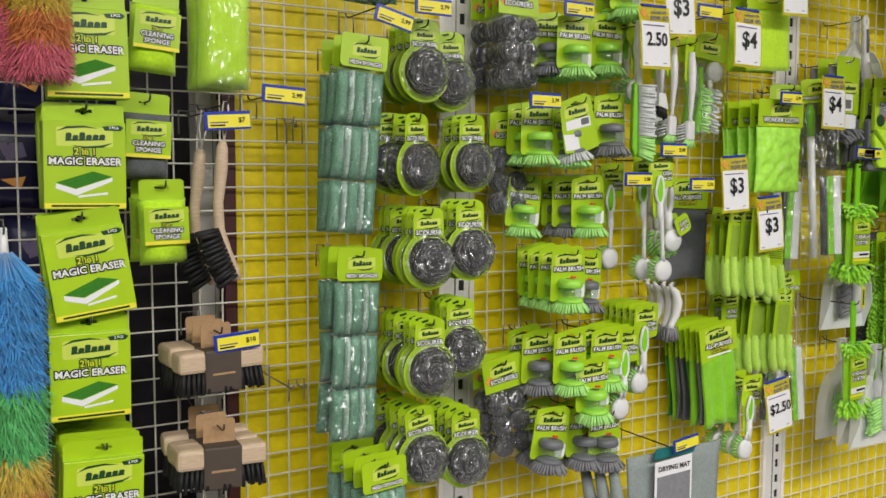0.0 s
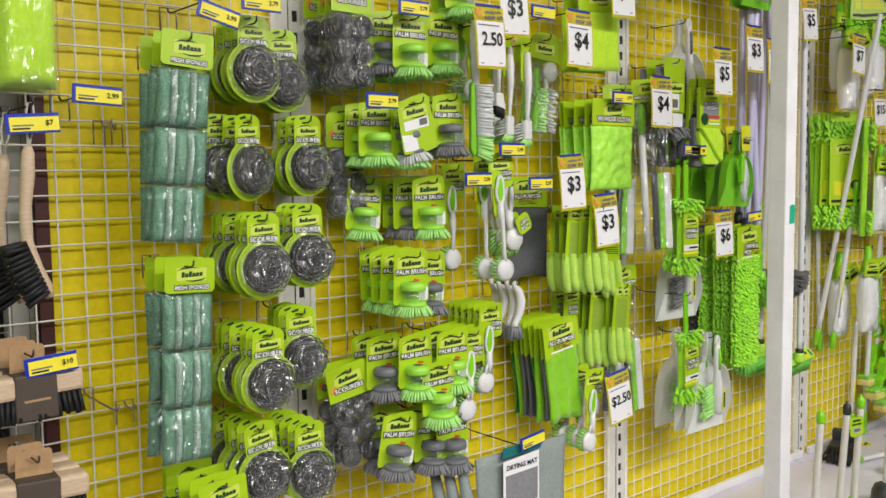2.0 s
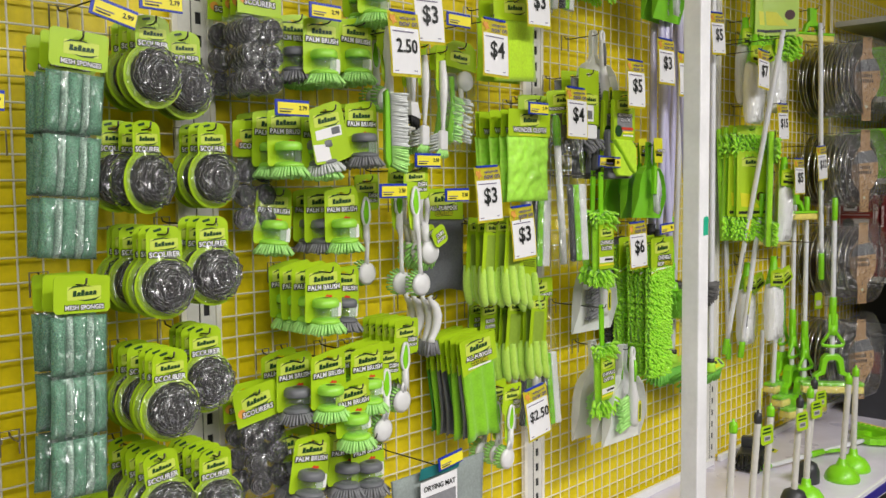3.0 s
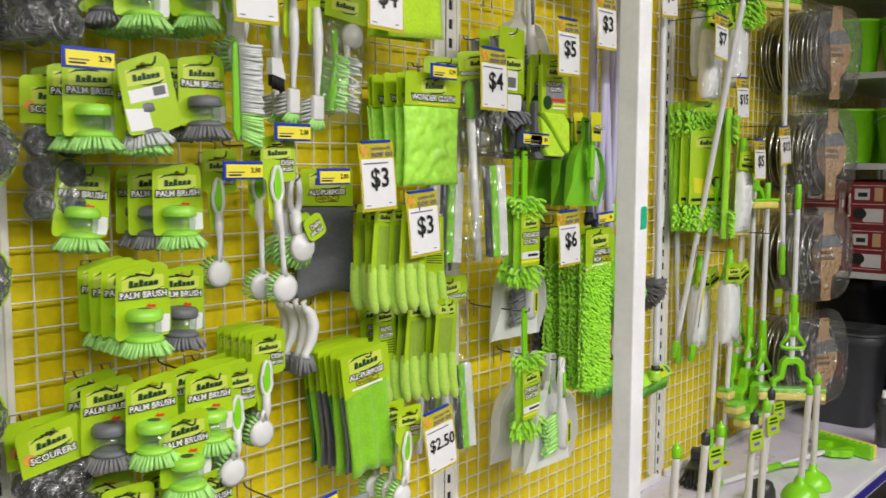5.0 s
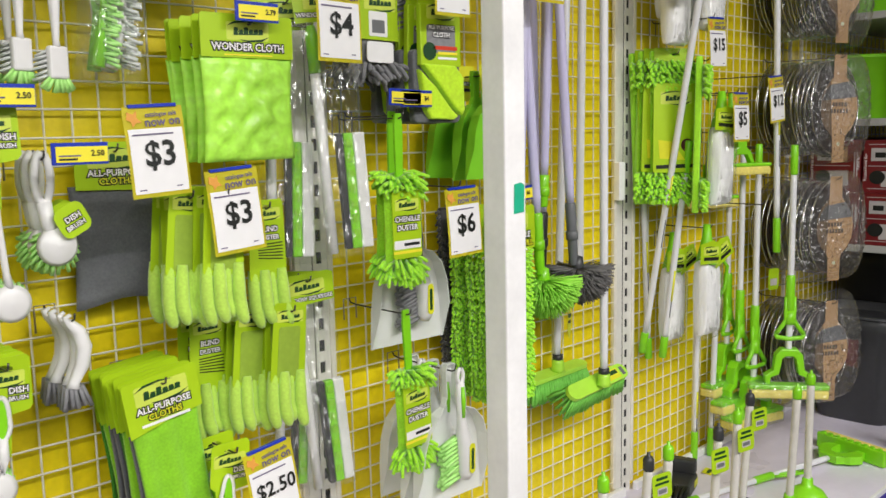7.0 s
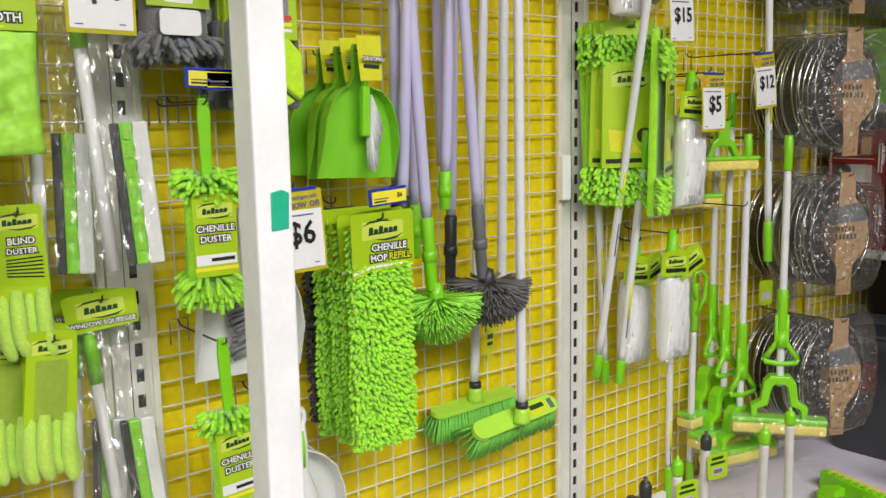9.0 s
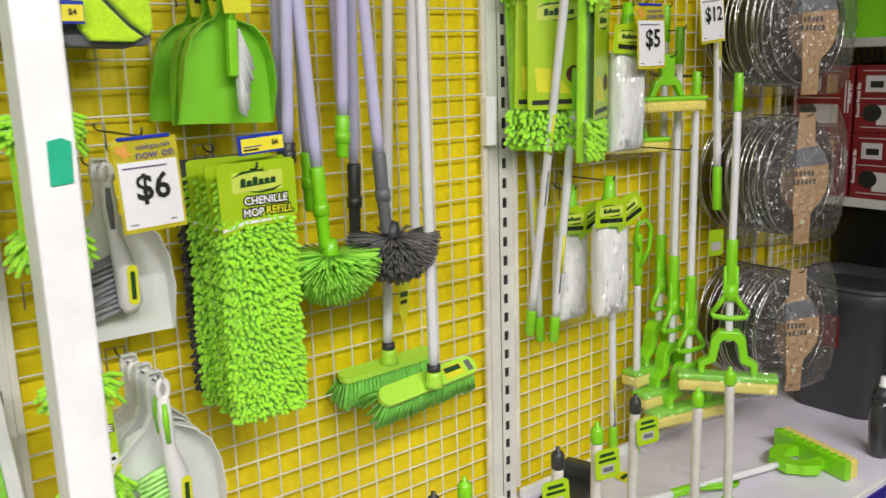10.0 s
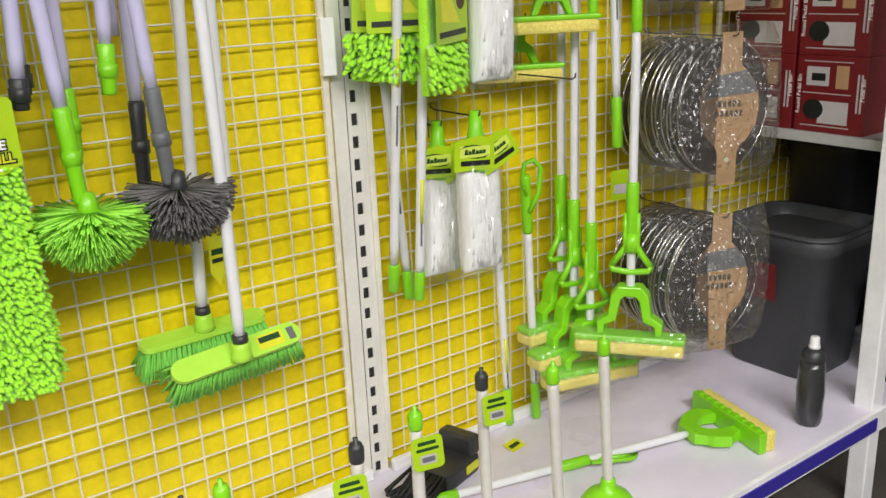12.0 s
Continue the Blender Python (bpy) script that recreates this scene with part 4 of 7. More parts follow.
# ---- second bay: dish brushes, cloths, dusters, squeegees ----


def dish_brush_body(t, z0, length, head, lean=0.0, loop=0.06, y=-0.006, x0=0.0, bristle=None):
    """A white dish brush: a green-lined loop grip, a thin stem and a round head."""
    bm = bmesh.new()
    ring = [(x0 + 0.011 * math.sin(2 * math.pi * k / 16) * (1.0 if math.cos(2 * math.pi * k / 16) > 0 else 1.25), y, z0 - loop / 2 + loop / 2 * math.cos(2 * math.pi * k / 16)) for k in range(17)]
    tube(bm, ring, 0.0042, 6, False)
    part("grip_loop", bm, WHITEP, t, smooth=True)
    bm = bmesh.new()
    slab(bm, [(x0 + px * 0.9, z0 - loop / 2 + pz) for px, pz in circle(0.0095, 14, 0, 0, loop / 2 / 0.0105)], y - 0.002, y + 0.002)
    part("grip_lining", bm, GREEN, t, "lime green grip lining")
    bm = bmesh.new()
    ze = z0 - length
    tube(bm, [(x0, y, z0 - loop + 0.004), (x0, y - 0.001, z0 - loop - 0.03), (x0 + lean * 0.3, y - 0.003, z0 - loop - 0.05), (x0 + lean * 0.7, y - 0.002, ze + head * 1.6), (x0 + lean, y, ze + head * 0.8)], [0.008, 0.0095, 0.006, 0.0052, 0.007], 8)
    part("stem", bm, WHITEP, t, smooth=True)
    bm = bmesh.new()
    lathe(bm, [(0.0, 0.010), (head * 0.7, 0.0085), (head, 0.003), (head * 0.95, -0.004), (0, -0.004)], 18, "y", (x0 + lean, y, ze))
    part("head", bm, WHITEP, t)
    bm = bmesh.new()
    roots = [((x0 + lean + q * head * math.cos(a), y + 0.004, ze + q * head * math.sin(a)), (0.30 * q * math.cos(a), 1, 0.30 * q * math.sin(a))) for q, n in ((0.9, 20), (0.55, 12)) for a in [2 * math.pi * k / n for k in range(n)]]
    tufts(bm, roots, 0.022, 0.0026, 0.0034, 3, 0.1)
    tagged(part("bristles", bm, bristle or LIMEB, t, "lime green bristles"), kind="stuff")


def make_dish_card(z_head=-0.225, lean=-0.012):
    def make():
        t = thing("dish_brush", "white and lime dish brush on a lime card", "brush", "carded dish brushes")
        pts = [(-0.042, -0.06), (-0.040, 0.012), (-0.034, 0.016), (0.034, 0.020), (0.040, 0.014), (0.042, -0.062), (0.036, -0.070), (0.010, -0.074), (0.006, -0.142), (-0.004, -0.148), (-0.018, -0.148), (-0.024, -0.140), (-0.030, -0.07)]
        card(t, pts, y0=0.006)
        emblem(t, -0.002, -0.016, 0.066, 0.006)
        writing(t, "DISH", 0.021, 0.0056, -0.036, 0.014, PAPER, halo=INK)
        writing(t, "BRUSH", 0.020, 0.0056, -0.049, 0.010, PAPER, halo=INK)
        dish_brush_body(t, -0.042, -z_head - 0.042, 0.029, lean, 0.07, 0.0, -0.008)
        return t
    return make


stock("dish_card", make_dish_card(-0.284, 0.012))
stock("dish_short", make_dish_card(-0.19, -0.01))
stock("dish_mid", make_dish_card(-0.235, 0.0))


def make_plain_brush():
    """A bare white dish brush with a square head, hung by its handle."""
    t = thing("dish_brush", "white dish brush with a square head and pale bristles", "brush", "bare white dish brushes")
    card(t, rounded(0.040, 0.115, 0.012, -0.098), y0=0.006, name="backing_card")
    bm = bmesh.new()
    tube(bm, [(0, 0, -0.022), (0, -0.003, -0.07), (0, -0.004, -0.11), (0.002, 0, -0.19), (0.003, 0, -0.20)], [0.008, 0.011, 0.010, 0.005, 0.006], 8)
    part("handle", bm, WHITEP, t, smooth=True)
    bm = bmesh.new()
    box(bm, -0.013, -0.006, -0.248, 0.019, 0.007, -0.198, bevel=0.004)
    part("head", bm, WHITEP, t)
    bm = bmesh.new()
    roots = [((-0.010 + 0.0053 * i, 0.004, -0.205 - 0.0075 * j), ((i - 2.5) * 0.22, 1.0, -0.35)) for i in range(6) for j in range(6)]
    tufts(bm, roots, 0.028, 0.0026, 0.0032, 2, 0.12)
    tagged(part("bristles", bm, PALEB, t, "pale bristles"), kind="stuff")
    bm = bmesh.new()
    tufts(bm, [((-0.010 + 0.0053 * i, 0.0, -0.245), ((i - 2.5) * 0.25, 0.15, -1)) for i in range(6)] * 2, 0.024, 0.003, 0.0036, 6, 0.15)
    tagged(part("tip_bristles", bm, LIMEB, t, "lime tip bristles"), kind="stuff")
    return t


stock("plain_brush", make_plain_brush)


def make_hand_scrub():
    """A long hand brush: white curved back, white and green bristles to its side."""
    t = thing("hand_brush", "white handled scrubbing brush with white and green bristles", "brush", "long scrubbing brushes")
    bm = bmesh.new()
    tube(bm, [(0, 0, 0.012), (0, 0, -0.02), (0, -0.003, -0.10), (0.002, 0, -0.15), (0.006, 0.002, -0.22), (0.006, 0.002, -0.30), (0.006, 0, -0.318)], [0.006, 0.011, 0.010, 0.009, 0.020, 0.020, 0.010], 10)
    part("handle", bm, WHITEP, t, smooth=True)
    bm = bmesh.new()
    slab(bm, [(-0.014, -0.14), (-0.006, -0.135), (-0.002, -0.16), (-0.002, -0.31), (-0.010, -0.322), (-0.018, -0.30)], -0.020, 0.012, bevel=0.003)
    part("back", bm, GREEN, t, "lime moulded back")
    for name, mat, za, zb, rows, lab in (("bristles", PALEB, -0.145, -0.268, 17, "white bristles"), ("toe_bristles", LIMEB, -0.270, -0.318, 7, "green toe bristles")):
        bm = bmesh.new()
        roots = [((-0.002, -0.020 + 0.0052 * i, za + (zb - za) * (j + 0.5) / (2 * rows)), (1, -0.16 + 0.05 * i, -0.10 - (0.35 if mat is LIMEB else 0.0) * j / (2 * rows))) for i in range(6) for j in range(2 * rows)]
        tufts(bm, roots, 0.040, 0.0028, 0.0036, 5, 0.07)
        tagged(part(name, bm, mat, t, lab), kind="stuff")
    return t


stock("hand_scrub", make_hand_scrub)


def make_crevice():
    t = thing("crevice_brush", "white handled brush with a small black bristled head", "brush", "crevice brushes")
    bm = bmesh.new()
    tube(bm, [(0, 0, 0.012), (0, 0, -0.02), (0, -0.002, -0.09), (0.002, 0, -0.15)], [0.005, 0.009, 0.008, 0.006], 8)
    part("handle", bm, WHITEP, t, smooth=True)
    bm = bmesh.new()
    slab(bm, [(-0.012, -0.148), (0.014, -0.148), (0.026, -0.188), (-0.012, -0.180)], -0.006, 0.008)
    part("head", bm, WHITEP, t)
    bm = bmesh.new()
    tufts(bm, [((-0.008 + 0.005 * i, -0.002 + 0.004 * j, -0.178 - 0.0018 * i), (0.08, 0, -1)) for i in range(7) for j in range(3)], 0.024, 0.0028, 0.003, 3, 0.08)
    tagged(part("bristles", bm, BLACKB, t, "black bristles"), kind="stuff")
    return t


stock("crevice", make_crevice)


def make_brush_bag():
    t = thing("brush_set_bag", "crinkled clear bag of green and white brushes under a lime header", "brush set", "bagged brush sets")
    card(t, [(-0.055, 0.0), (-0.03, 0.016), (0.03, 0.018), (0.052, 0.004), (0.058, -0.05), (-0.056, -0.05)])
    emblem(t, -0.004, -0.022, 0.07)
    for k, (dx, tl) in enumerate(((-0.02, 4), (0.012, -5))):
        bm = bmesh.new()
        tube(bm, [(dx, 0.012, -0.07), (dx + 0.01, 0.012, -0.14), (dx - 0.012 * k, 0.012, -0.23)], [0.007, 0.006, 0.012], 8)
        part("brush_back", bm, GREEN if k == 0 else WHITEP, t, smooth=True)
        bm = bmesh.new()
        tufts(bm, [((dx + 0.004 + 0.004 * (j % 3), 0.006, -0.12 - 0.006 * j), (0.8, -0.7, -0.3)) for j in range(18)], 0.024, 0.0032, 0.0036, k, 0.2)
        tagged(part("bristles", bm, LIMEB if k == 0 else PALEB, t, "lime bristles" if k == 0 else "pale bristles"), kind="stuff")
    bm = bmesh.new()
    lathe(bm, [(0.0, 0.012), (0.024, 0.010), (0.026, 0.0), (0.0, -0.004)], 14, "y", (0.026, 0.012, -0.075))
    part("round_brush_head", bm, WHITEP, t)
    bm = bmesh.new()
    pillow(bm, 0.112, 0.205, 0.055, -0.254, 20, 32, seed=12, crease=0.010, y0=0.01, power=0.3, front=True, freq=85)
    part("bag", bm, WRAP, t, "crinkled clear bag")
    return t


stock("brush_bag", lambda: shrink(make_brush_bag(), 1.10))


def cloth_sheet(w, h, z0, y, folds, depth, seed, lean=0.0, nx=18, nz=10):
    """A hanging cloth with soft upright folds."""
    bm = bmesh.new()
    off = Vector((seed * 2.3, 0, seed))
    sides = []
    for s in (0, 1):
        g = []
        for j in range(nz + 1):
            v = j / nz
            row = []
            for i in range(nx + 1):
                u = i / nx
                f = depth * (0.25 + 0.75 * v) * (math.sin(folds * math.pi * u + seed) * 0.6 + noise.noise(Vector((u * 3, v * 1.5, 0)) + off))
                row.append(bm.verts.new(((u - 0.5) * w * (1 - 0.06 * math.sin(math.pi * v)) + lean * v, y + f + s * 0.006, z0 - h * v - 0.008 * v * math.sin(u * 5 + seed))))
            g.append(row)
        for j in range(nz):
            for i in range(nx):
                q = (g[j + 1][i], g[j + 1][i + 1], g[j][i + 1], g[j][i])
                bm.faces.new(q if s == 0 else q[::-1]).smooth = True
        sides.append(g)
    a, b = sides
    ring = lambda g: g[0] + [g[j][nx] for j in range(1, nz + 1)] + g[nz][nx - 1::-1] + [g[j][0] for j in range(nz - 1, 0, -1)]
    ra, rb = ring(a), ring(b)
    for k in range(len(ra)):
        bm.faces.new((ra[k], ra[(k + 1) % len(ra)], rb[(k + 1) % len(ra)], rb[k]))
    return bm


WONDERC = material("crumpled_green_cloth", (0.42, 0.84, 0.07), 0.55, grain=0.16, size=60, stain=0.22, bump=1.0, coat=0.3)


def make_wonder():
    t = thing("wonder_cloth_pack", "lime green cloth pack with a printed header", "cloth pack", "wonder cloth packs")
    card(t, [(-0.096, 0.012), (-0.092, 0.017), (0.092, 0.017), (0.096, 0.012), (0.096, -0.058), (-0.096, -0.058)])
    emblem(t, 0, -0.012, 0.088)
    writing(t, "WONDER CLOTH", 0, -0.0004, -0.040, 0.0185, PAPER, halo=INK)
    patch(t, "gold_line", [(-0.05, -0.052), (0.05, -0.052), (0.05, -0.0545), (-0.05, -0.0545)], -0.0001, TICKET)
    bm = bmesh.new()
    pillow(bm, 0.192, 0.185, 0.020, -0.240, 22, 22, seed=5, crease=0.014, y0=0.006, power=0.35)
    part("cloth", bm, WONDERC, t, "crumpled neon green cloth")
    return t


stock("wonder", make_wonder)


def make_cloths(colour):
    mats = {"green": GREENCLOTH, "deep": DKGREENCLOTH, "grey": GREYCLOTH}

    def make():
        t = thing("cloth_pack", f"hanging {'bright green' if colour == 'green' else 'dark green' if colour == 'deep' else 'dark grey'} cloths under a lime printed header", "cloth pack", "all-purpose cloth packs")
        card(t, [(-0.070, 0.012), (-0.066, 0.017), (0.066, 0.019), (0.070, 0.014), (0.070, -0.062), (0.0, -0.069), (-0.068, -0.082)])
        emblem(t, 0, -0.012, 0.098)
        writing(t, "ALL-PURPOSE", 0, -0.0004, -0.038, 0.0165, PAPER, halo=INK)
        writing(t, "CLOTHS", 0, -0.0004, -0.053, 0.0165, YPATCH, halo=INK)
        patch(t, "caption_strip", [(-0.045, -0.063), (0.045, -0.062), (0.045, -0.067), (-0.045, -0.068)], -0.0001, PAPER)
        part("cloth", cloth_sheet(0.125, 0.215, -0.056, 0.006, 5, 0.010, 3 if colour == "green" else 5), mats[colour], t)
        return t
    return make


for c in ("green", "deep", "grey"):
    stock("cloths_" + c, make_cloths(c))


def make_flat_grey():
    t = thing("cloth_pack", "flat folded dark grey cloth under a green printed header", "cloth pack", "all-purpose cloth packs")
    card(t, [(-0.072, 0.012), (-0.068, 0.017), (0.068, 0.017), (0.072, 0.012), (0.074, -0.072), (-0.072, -0.066)])
    emblem(t, 0, -0.012, 0.098)
    writing(t, "ALL-PURPOSE", 0, -0.0004, -0.038, 0.0165, PAPER, halo=INK)
    writing(t, "CLOTHS", 0, -0.0004, -0.053, 0.0165, YPATCH, halo=INK)
    part("cloth", cloth_sheet(0.165, 0.215, -0.060, 0.006, 2, 0.004, 2), GREYCLOTH, t)
    return t


stock("flat_grey", make_flat_grey)


def make_blind_duster(text=True):
    def make():
        t = thing("blind_duster", "lime blind duster with soft fingers on a windowed card", "duster", "blind dusters")
        card(t, [(-0.038, 0.012), (-0.034, 0.017), (0.034, 0.017), (0.038, 0.012), (0.042, -0.132), (0.036, -0.140), (-0.036, -0.140), (-0.040, -0.132)])
        emblem(t, 0, -0.010, 0.062)
        if text:
            writing(t, "BLIND", 0.004, -0.0004, -0.040, 0.0145, PAPER, halo=INK)
            writing(t, "DUSTER", 0.004, -0.0004, -0.056, 0.0125, PAPER, halo=INK)
            for k in range(6):
                patch(t, "stripe", [(-0.02, -0.068 - 0.005 * k), (0.034, -0.066 - 0.0065 * k), (0.034, -0.0685 - 0.0065 * k), (-0.02, -0.070 - 0.005 * k)], -0.0001, INK)
        else:
            patch(t, "window", rounded(0.050, 0.10, 0.006, -0.130), -0.0002, LIMEDIM, 0.0006, "printed window")
        for k in range(4):
            bm = bmesh.new()
            x, yy, low = (k - 1.5) * 0.019, 0.010 - 0.012 * (k % 2), 0.006 * (k % 3)
            tube(bm, [(x, yy, -0.118), (x - 0.001, yy - 0.004, -0.150), (x - 0.001, yy - 0.008, -0.185), (x + 0.002, yy - 0.012, -0.208 + low), (x + 0.006, yy - 0.015, -0.222 + low), (x + 0.009, yy - 0.016, -0.228 + low)], [0.009, 0.0118, 0.0124, 0.0122, 0.0095, 0.004], 10)
            part("finger", bm, FLUFFSOFT, t, smooth=True)
        return t
    return make


FLUFFSOFT = material("soft_lime_fleece", (0.47, 0.72, 0.09), 0.9, grain=0.12, size=200, stain=0.1, sheen=0.4)
stock("blind_text", make_blind_duster())
stock("blind_window", make_blind_duster(False))


def make_squeegee(length=0.40, header=True):
    def make():
        t = thing("squeegee", "white and lime window squeegee in a clear bag", "squeegee", "window squeegees")
        card(t, [(-0.062, 0.012), (-0.05, 0.017), (0.05, 0.017), (0.062, 0.012), (0.060, -0.046), (-0.058, -0.052)])
        emblem(t, 0, -0.012, 0.08)
        writing(t, "WINDOW SQUEEGEE", 0, -0.0004, -0.037, 0.0115, PAPER, halo=INK)
        bm = bmesh.new()
        tube(bm, [(-0.026, 0.012, -0.055), (-0.026, 0.012, -0.075), (-0.026, 0.012, -0.145)], [0.008, 0.013, 0.012], 10)
        part("grip", bm, GREEN, t, "lime grip")
        bm = bmesh.new()
        tube(bm, [(-0.026, 0.012, -0.146), (-0.024, 0.012, -length)], 0.0105, 10)
        part("pole", bm, WHITEP, t, smooth=True)
        x = 0.020
        for name, xa, xb, mat, lab in (("blade", 0.000, 0.014, DARKP, "black rubber blade"), ("body", 0.0145, 0.034, GREEN, "lime plastic body"), ("foam", 0.0345, 0.058, WHITEP, "white foam pad")):
            bm = bmesh.new()
            box(bm, xa, -0.002, -length + 0.006, xb, 0.016, -length + 0.236, bevel=0.003)
            o = part(name, bm, mat, t, lab)
        bm = bmesh.new()
        for k in range(7):
            box(bm, 0.018, -0.0045, -length + 0.03 + 0.03 * k, 0.030, -0.0022, -length + 0.045 + 0.03 * k)
        part("ribbing", bm, GREENCLOTH, t, "green moulded ribs")
        bm = bmesh.new()
        pillow(bm, 0.128, length - 0.03, 0.05, -length - 0.01, 14, 40, seed=4, crease=0.005, y0=0.01, power=0.25, front=True, freq=70)
        part("bag", bm, FILM, t, "clear bag")
        return t
    return make


stock("squeegee", make_squeegee())
stock("squeegee_long", make_squeegee(0.46))
stock("squeegee_tall", make_squeegee(0.50))


def make_curved_brush():
    t = thing("curved_brush", "white curved handle brush with short grey bristles", "brush", "curved handle brushes")
    bm = bmesh.new()
    tube(bm, [(0.0, 0, 0.010), (-0.010, 0, 0.006), (-0.004, 0, -0.004), (0.010, -0.002, -0.02), (0.018, -0.004, -0.05), (0.012, -0.003, -0.085), (-0.004, 0, -0.115), (-0.006, 0, -0.125)], [0.004, 0.006, 0.009, 0.013, 0.015, 0.013, 0.010, 0.014], 10)
    part("handle", bm, WHITEP, t, smooth=True)
    bm = bmesh.new()
    tufts(bm, [((-0.020 + 0.007 * i, -0.006 + 0.006 * j, -0.122), ((i - 2) * 0.12 + 0.1, 0, -1)) for i in range(5) for j in range(3)], 0.042, 0.0042, 0.0052, 3, 0.08)
    tagged(part("bristles", bm, GREYB, t, "grey bristles"), kind="stuff")
    return t


stock("curved_brush", lambda: shrink(make_curved_brush(), 0.92))


def make_round_brush():
    t = thing("dish_brush", "grey-white dish brush with lime bristles and round tag", "brush", "tagged dish brushes")
    bm = bmesh.new()
    ring = [(0.013 * math.sin(a), 0, -0.030 + 0.04 * math.cos(a)) for a in [2 * math.pi * k / 14 for k in range(15)]]
    tube(bm, ring, 0.007, 8, False)
    tube(bm, [(0, 0, -0.068), (0.004, 0, -0.10), (0.012, 0, -0.125)], [0.013, 0.012, 0.012], 8)
    part("handle", bm, WHITEP, t, smooth=True)
    bm = bmesh.new()
    lathe(bm, [(0.0, 0.012), (0.028, 0.008), (0.034, 0.0), (0.0, -0.002)], 16, "y", (0.016, -0.004, -0.140))
    part("head", bm, WHITEP, t)
    bm = bmesh.new()
    tufts(bm, [((0.016 + 0.028 * q * math.cos(a), 0.0, -0.140 + 0.028 * q * math.sin(a)), (0.5 * math.cos(a), 0.5, 0.5 * math.sin(a) - 0.6)) for q in (0.95, 0.6) for a in [2 * math.pi * k / 18 for k in range(18)]], 0.026, 0.003, 0.004, 7, 0.12)
    tagged(part("bristles", bm, LIMEB, t, "lime bristles"), kind="stuff")
    bm = bmesh.new()
    slab(bm, rounded(0.052, 0.052, 0.014, -0.026), -0.0008, 0.0)
    tag = part("tag", bm, LIME, t, "lime paper tag")
    tag.matrix_basis = pose(0.036, -0.022, -0.098, 0, -28, 0)
    writing(t, "DISH", 0.036, -0.0232, -0.094, 0.013, PAPER, halo=INK, turn=-28)
    writing(t, "BRUSH", 0.041, -0.0232, -0.107, 0.011, PAPER, halo=INK, turn=-28)
    return t


stock("round_brush", make_round_brush)


def make_neon_sheet():
    t = thing("neon_cloth_pack", "flat neon yellow-green cloth pack with a lime header", "cloth pack", "neon cloth packs")
    card(t, [(-0.09, 0.012), (-0.085, 0.017), (0.085, 0.017), (0.09, 0.012), (0.09, -0.05), (-0.09, -0.05)])
    emblem(t, 0, -0.015, 0.09)
    bm = bmesh.new()
    pillow(bm, 0.185, 0.17, 0.014, -0.215, 10, 10, seed=8, crease=0.003, y0=0.006, power=0.25)
    part("cloth", bm, NEON, t)
    return t


stock("neon_sheet", make_neon_sheet)

# top row
group("palm_lime", (1.530, 1.680, 2.025), 2, 0.06)
group("hand_scrub", (1.536, 1.660, 1.872), 1, turn=-30)
group("crevice", (1.634, 1.680, 1.862), 1, turn=10)
group("plain_brush", (1.697, 1.700, 1.858), 2, 0.06, turn=10)
group("plain_brush", (1.742, 1.680, 1.846), 1, turn=12)
group("dish_short", (1.601, 1.720, 1.911), 2, 0.05)
group("brush_bag", (1.880, 1.740, 1.875), 2, 0.06, tilt=5)
group("neon_sheet", (2.031, 1.680, 2.011), 2, 0.05, tilt=-4)
group("squeegee", (2.196, 1.700, 2.407), 2, 0.06, tilt=3)
group("squeegee", (2.273, 1.680, 2.419), 1, tilt=3)
# cloths and dusters
group("wonder", (2.073, 1.660, 1.700), 6, 0.034)
group("flat_grey", (1.886, 1.822, 1.482), 1, turn=-4)
group("blind_window", (1.961, 1.700, 1.398), 3, 0.032, tilt=6)
group("blind_text", (2.128, 1.716, 1.366), 1)
group("blind_window", (2.007, 1.660, 1.399), 3, 0.034, tilt=4)
group("blind_text", (2.024, 1.775, 1.153), 2, 0.04, tilt=2)
group("blind_window", (2.100, 1.735, 1.160), 3, 0.034, tilt=5)
group("blind_window", (2.160, 1.695, 1.164), 3, 0.032, tilt=5)
for k, c in enumerate(("green", "grey", "green", "deep", "grey", "grey", "green", "deep")):
    p = (1.884, 1.692, 1.080)
    if k == 0:
        hook(p[0], p[2], p[1] - 0.018)
    put("cloths_" + c, pose(p[0] + 0.003 * (k % 3 - 1), p[1] + 0.020 * k, p[2], 0, -7 + 2 * (k % 3), 4 * (k % 2) - 2))
group("dish_short", (1.997, 1.660, 0.932), 3, 0.05, tilt=4)
# squeegees by the upright
group("squeegee_tall", (2.246, 1.668, 1.768), 1, tilt=-4, turn=-20)
group("squeegee_tall", (2.205, 1.740, 1.755), 1, tilt=2, turn=-25)
group("squeegee_long", (2.268, 1.790, 1.198), 1, tilt=-4, turn=-15)
group("squeegee_long", (2.262, 1.825, 1.200), 1, tilt=2, turn=-20)
# dish brushes
group("dish_card", (1.630, 1.662, 1.546), 2, 0.055, tilt=-2)
group("dish_mid", (1.590, 1.800, 1.520), 1)
group("dish_short", (1.636, 1.708, 1.152), 6, 0.024, tilt=2)
group("dish_short", (1.546, 1.682, 1.102), 4, 0.036, tilt=2)
group("round_brush", (1.726, 1.738, 1.474), 3, 0.036)
group("curved_brush", (1.756, 1.742, 1.206), 4, 0.028)
group("palm_lime", (1.392, 1.620, 1.047), 1, tilt=-2)

small_ticket((1.647, 1.640, 1.570), "2.50")
small_ticket((1.530, 1.640, 1.496), "2.50")
small_ticket((1.751, 1.640, 1.483), "2.50")
small_ticket((2.075, 1.630, 1.719), "2.79")
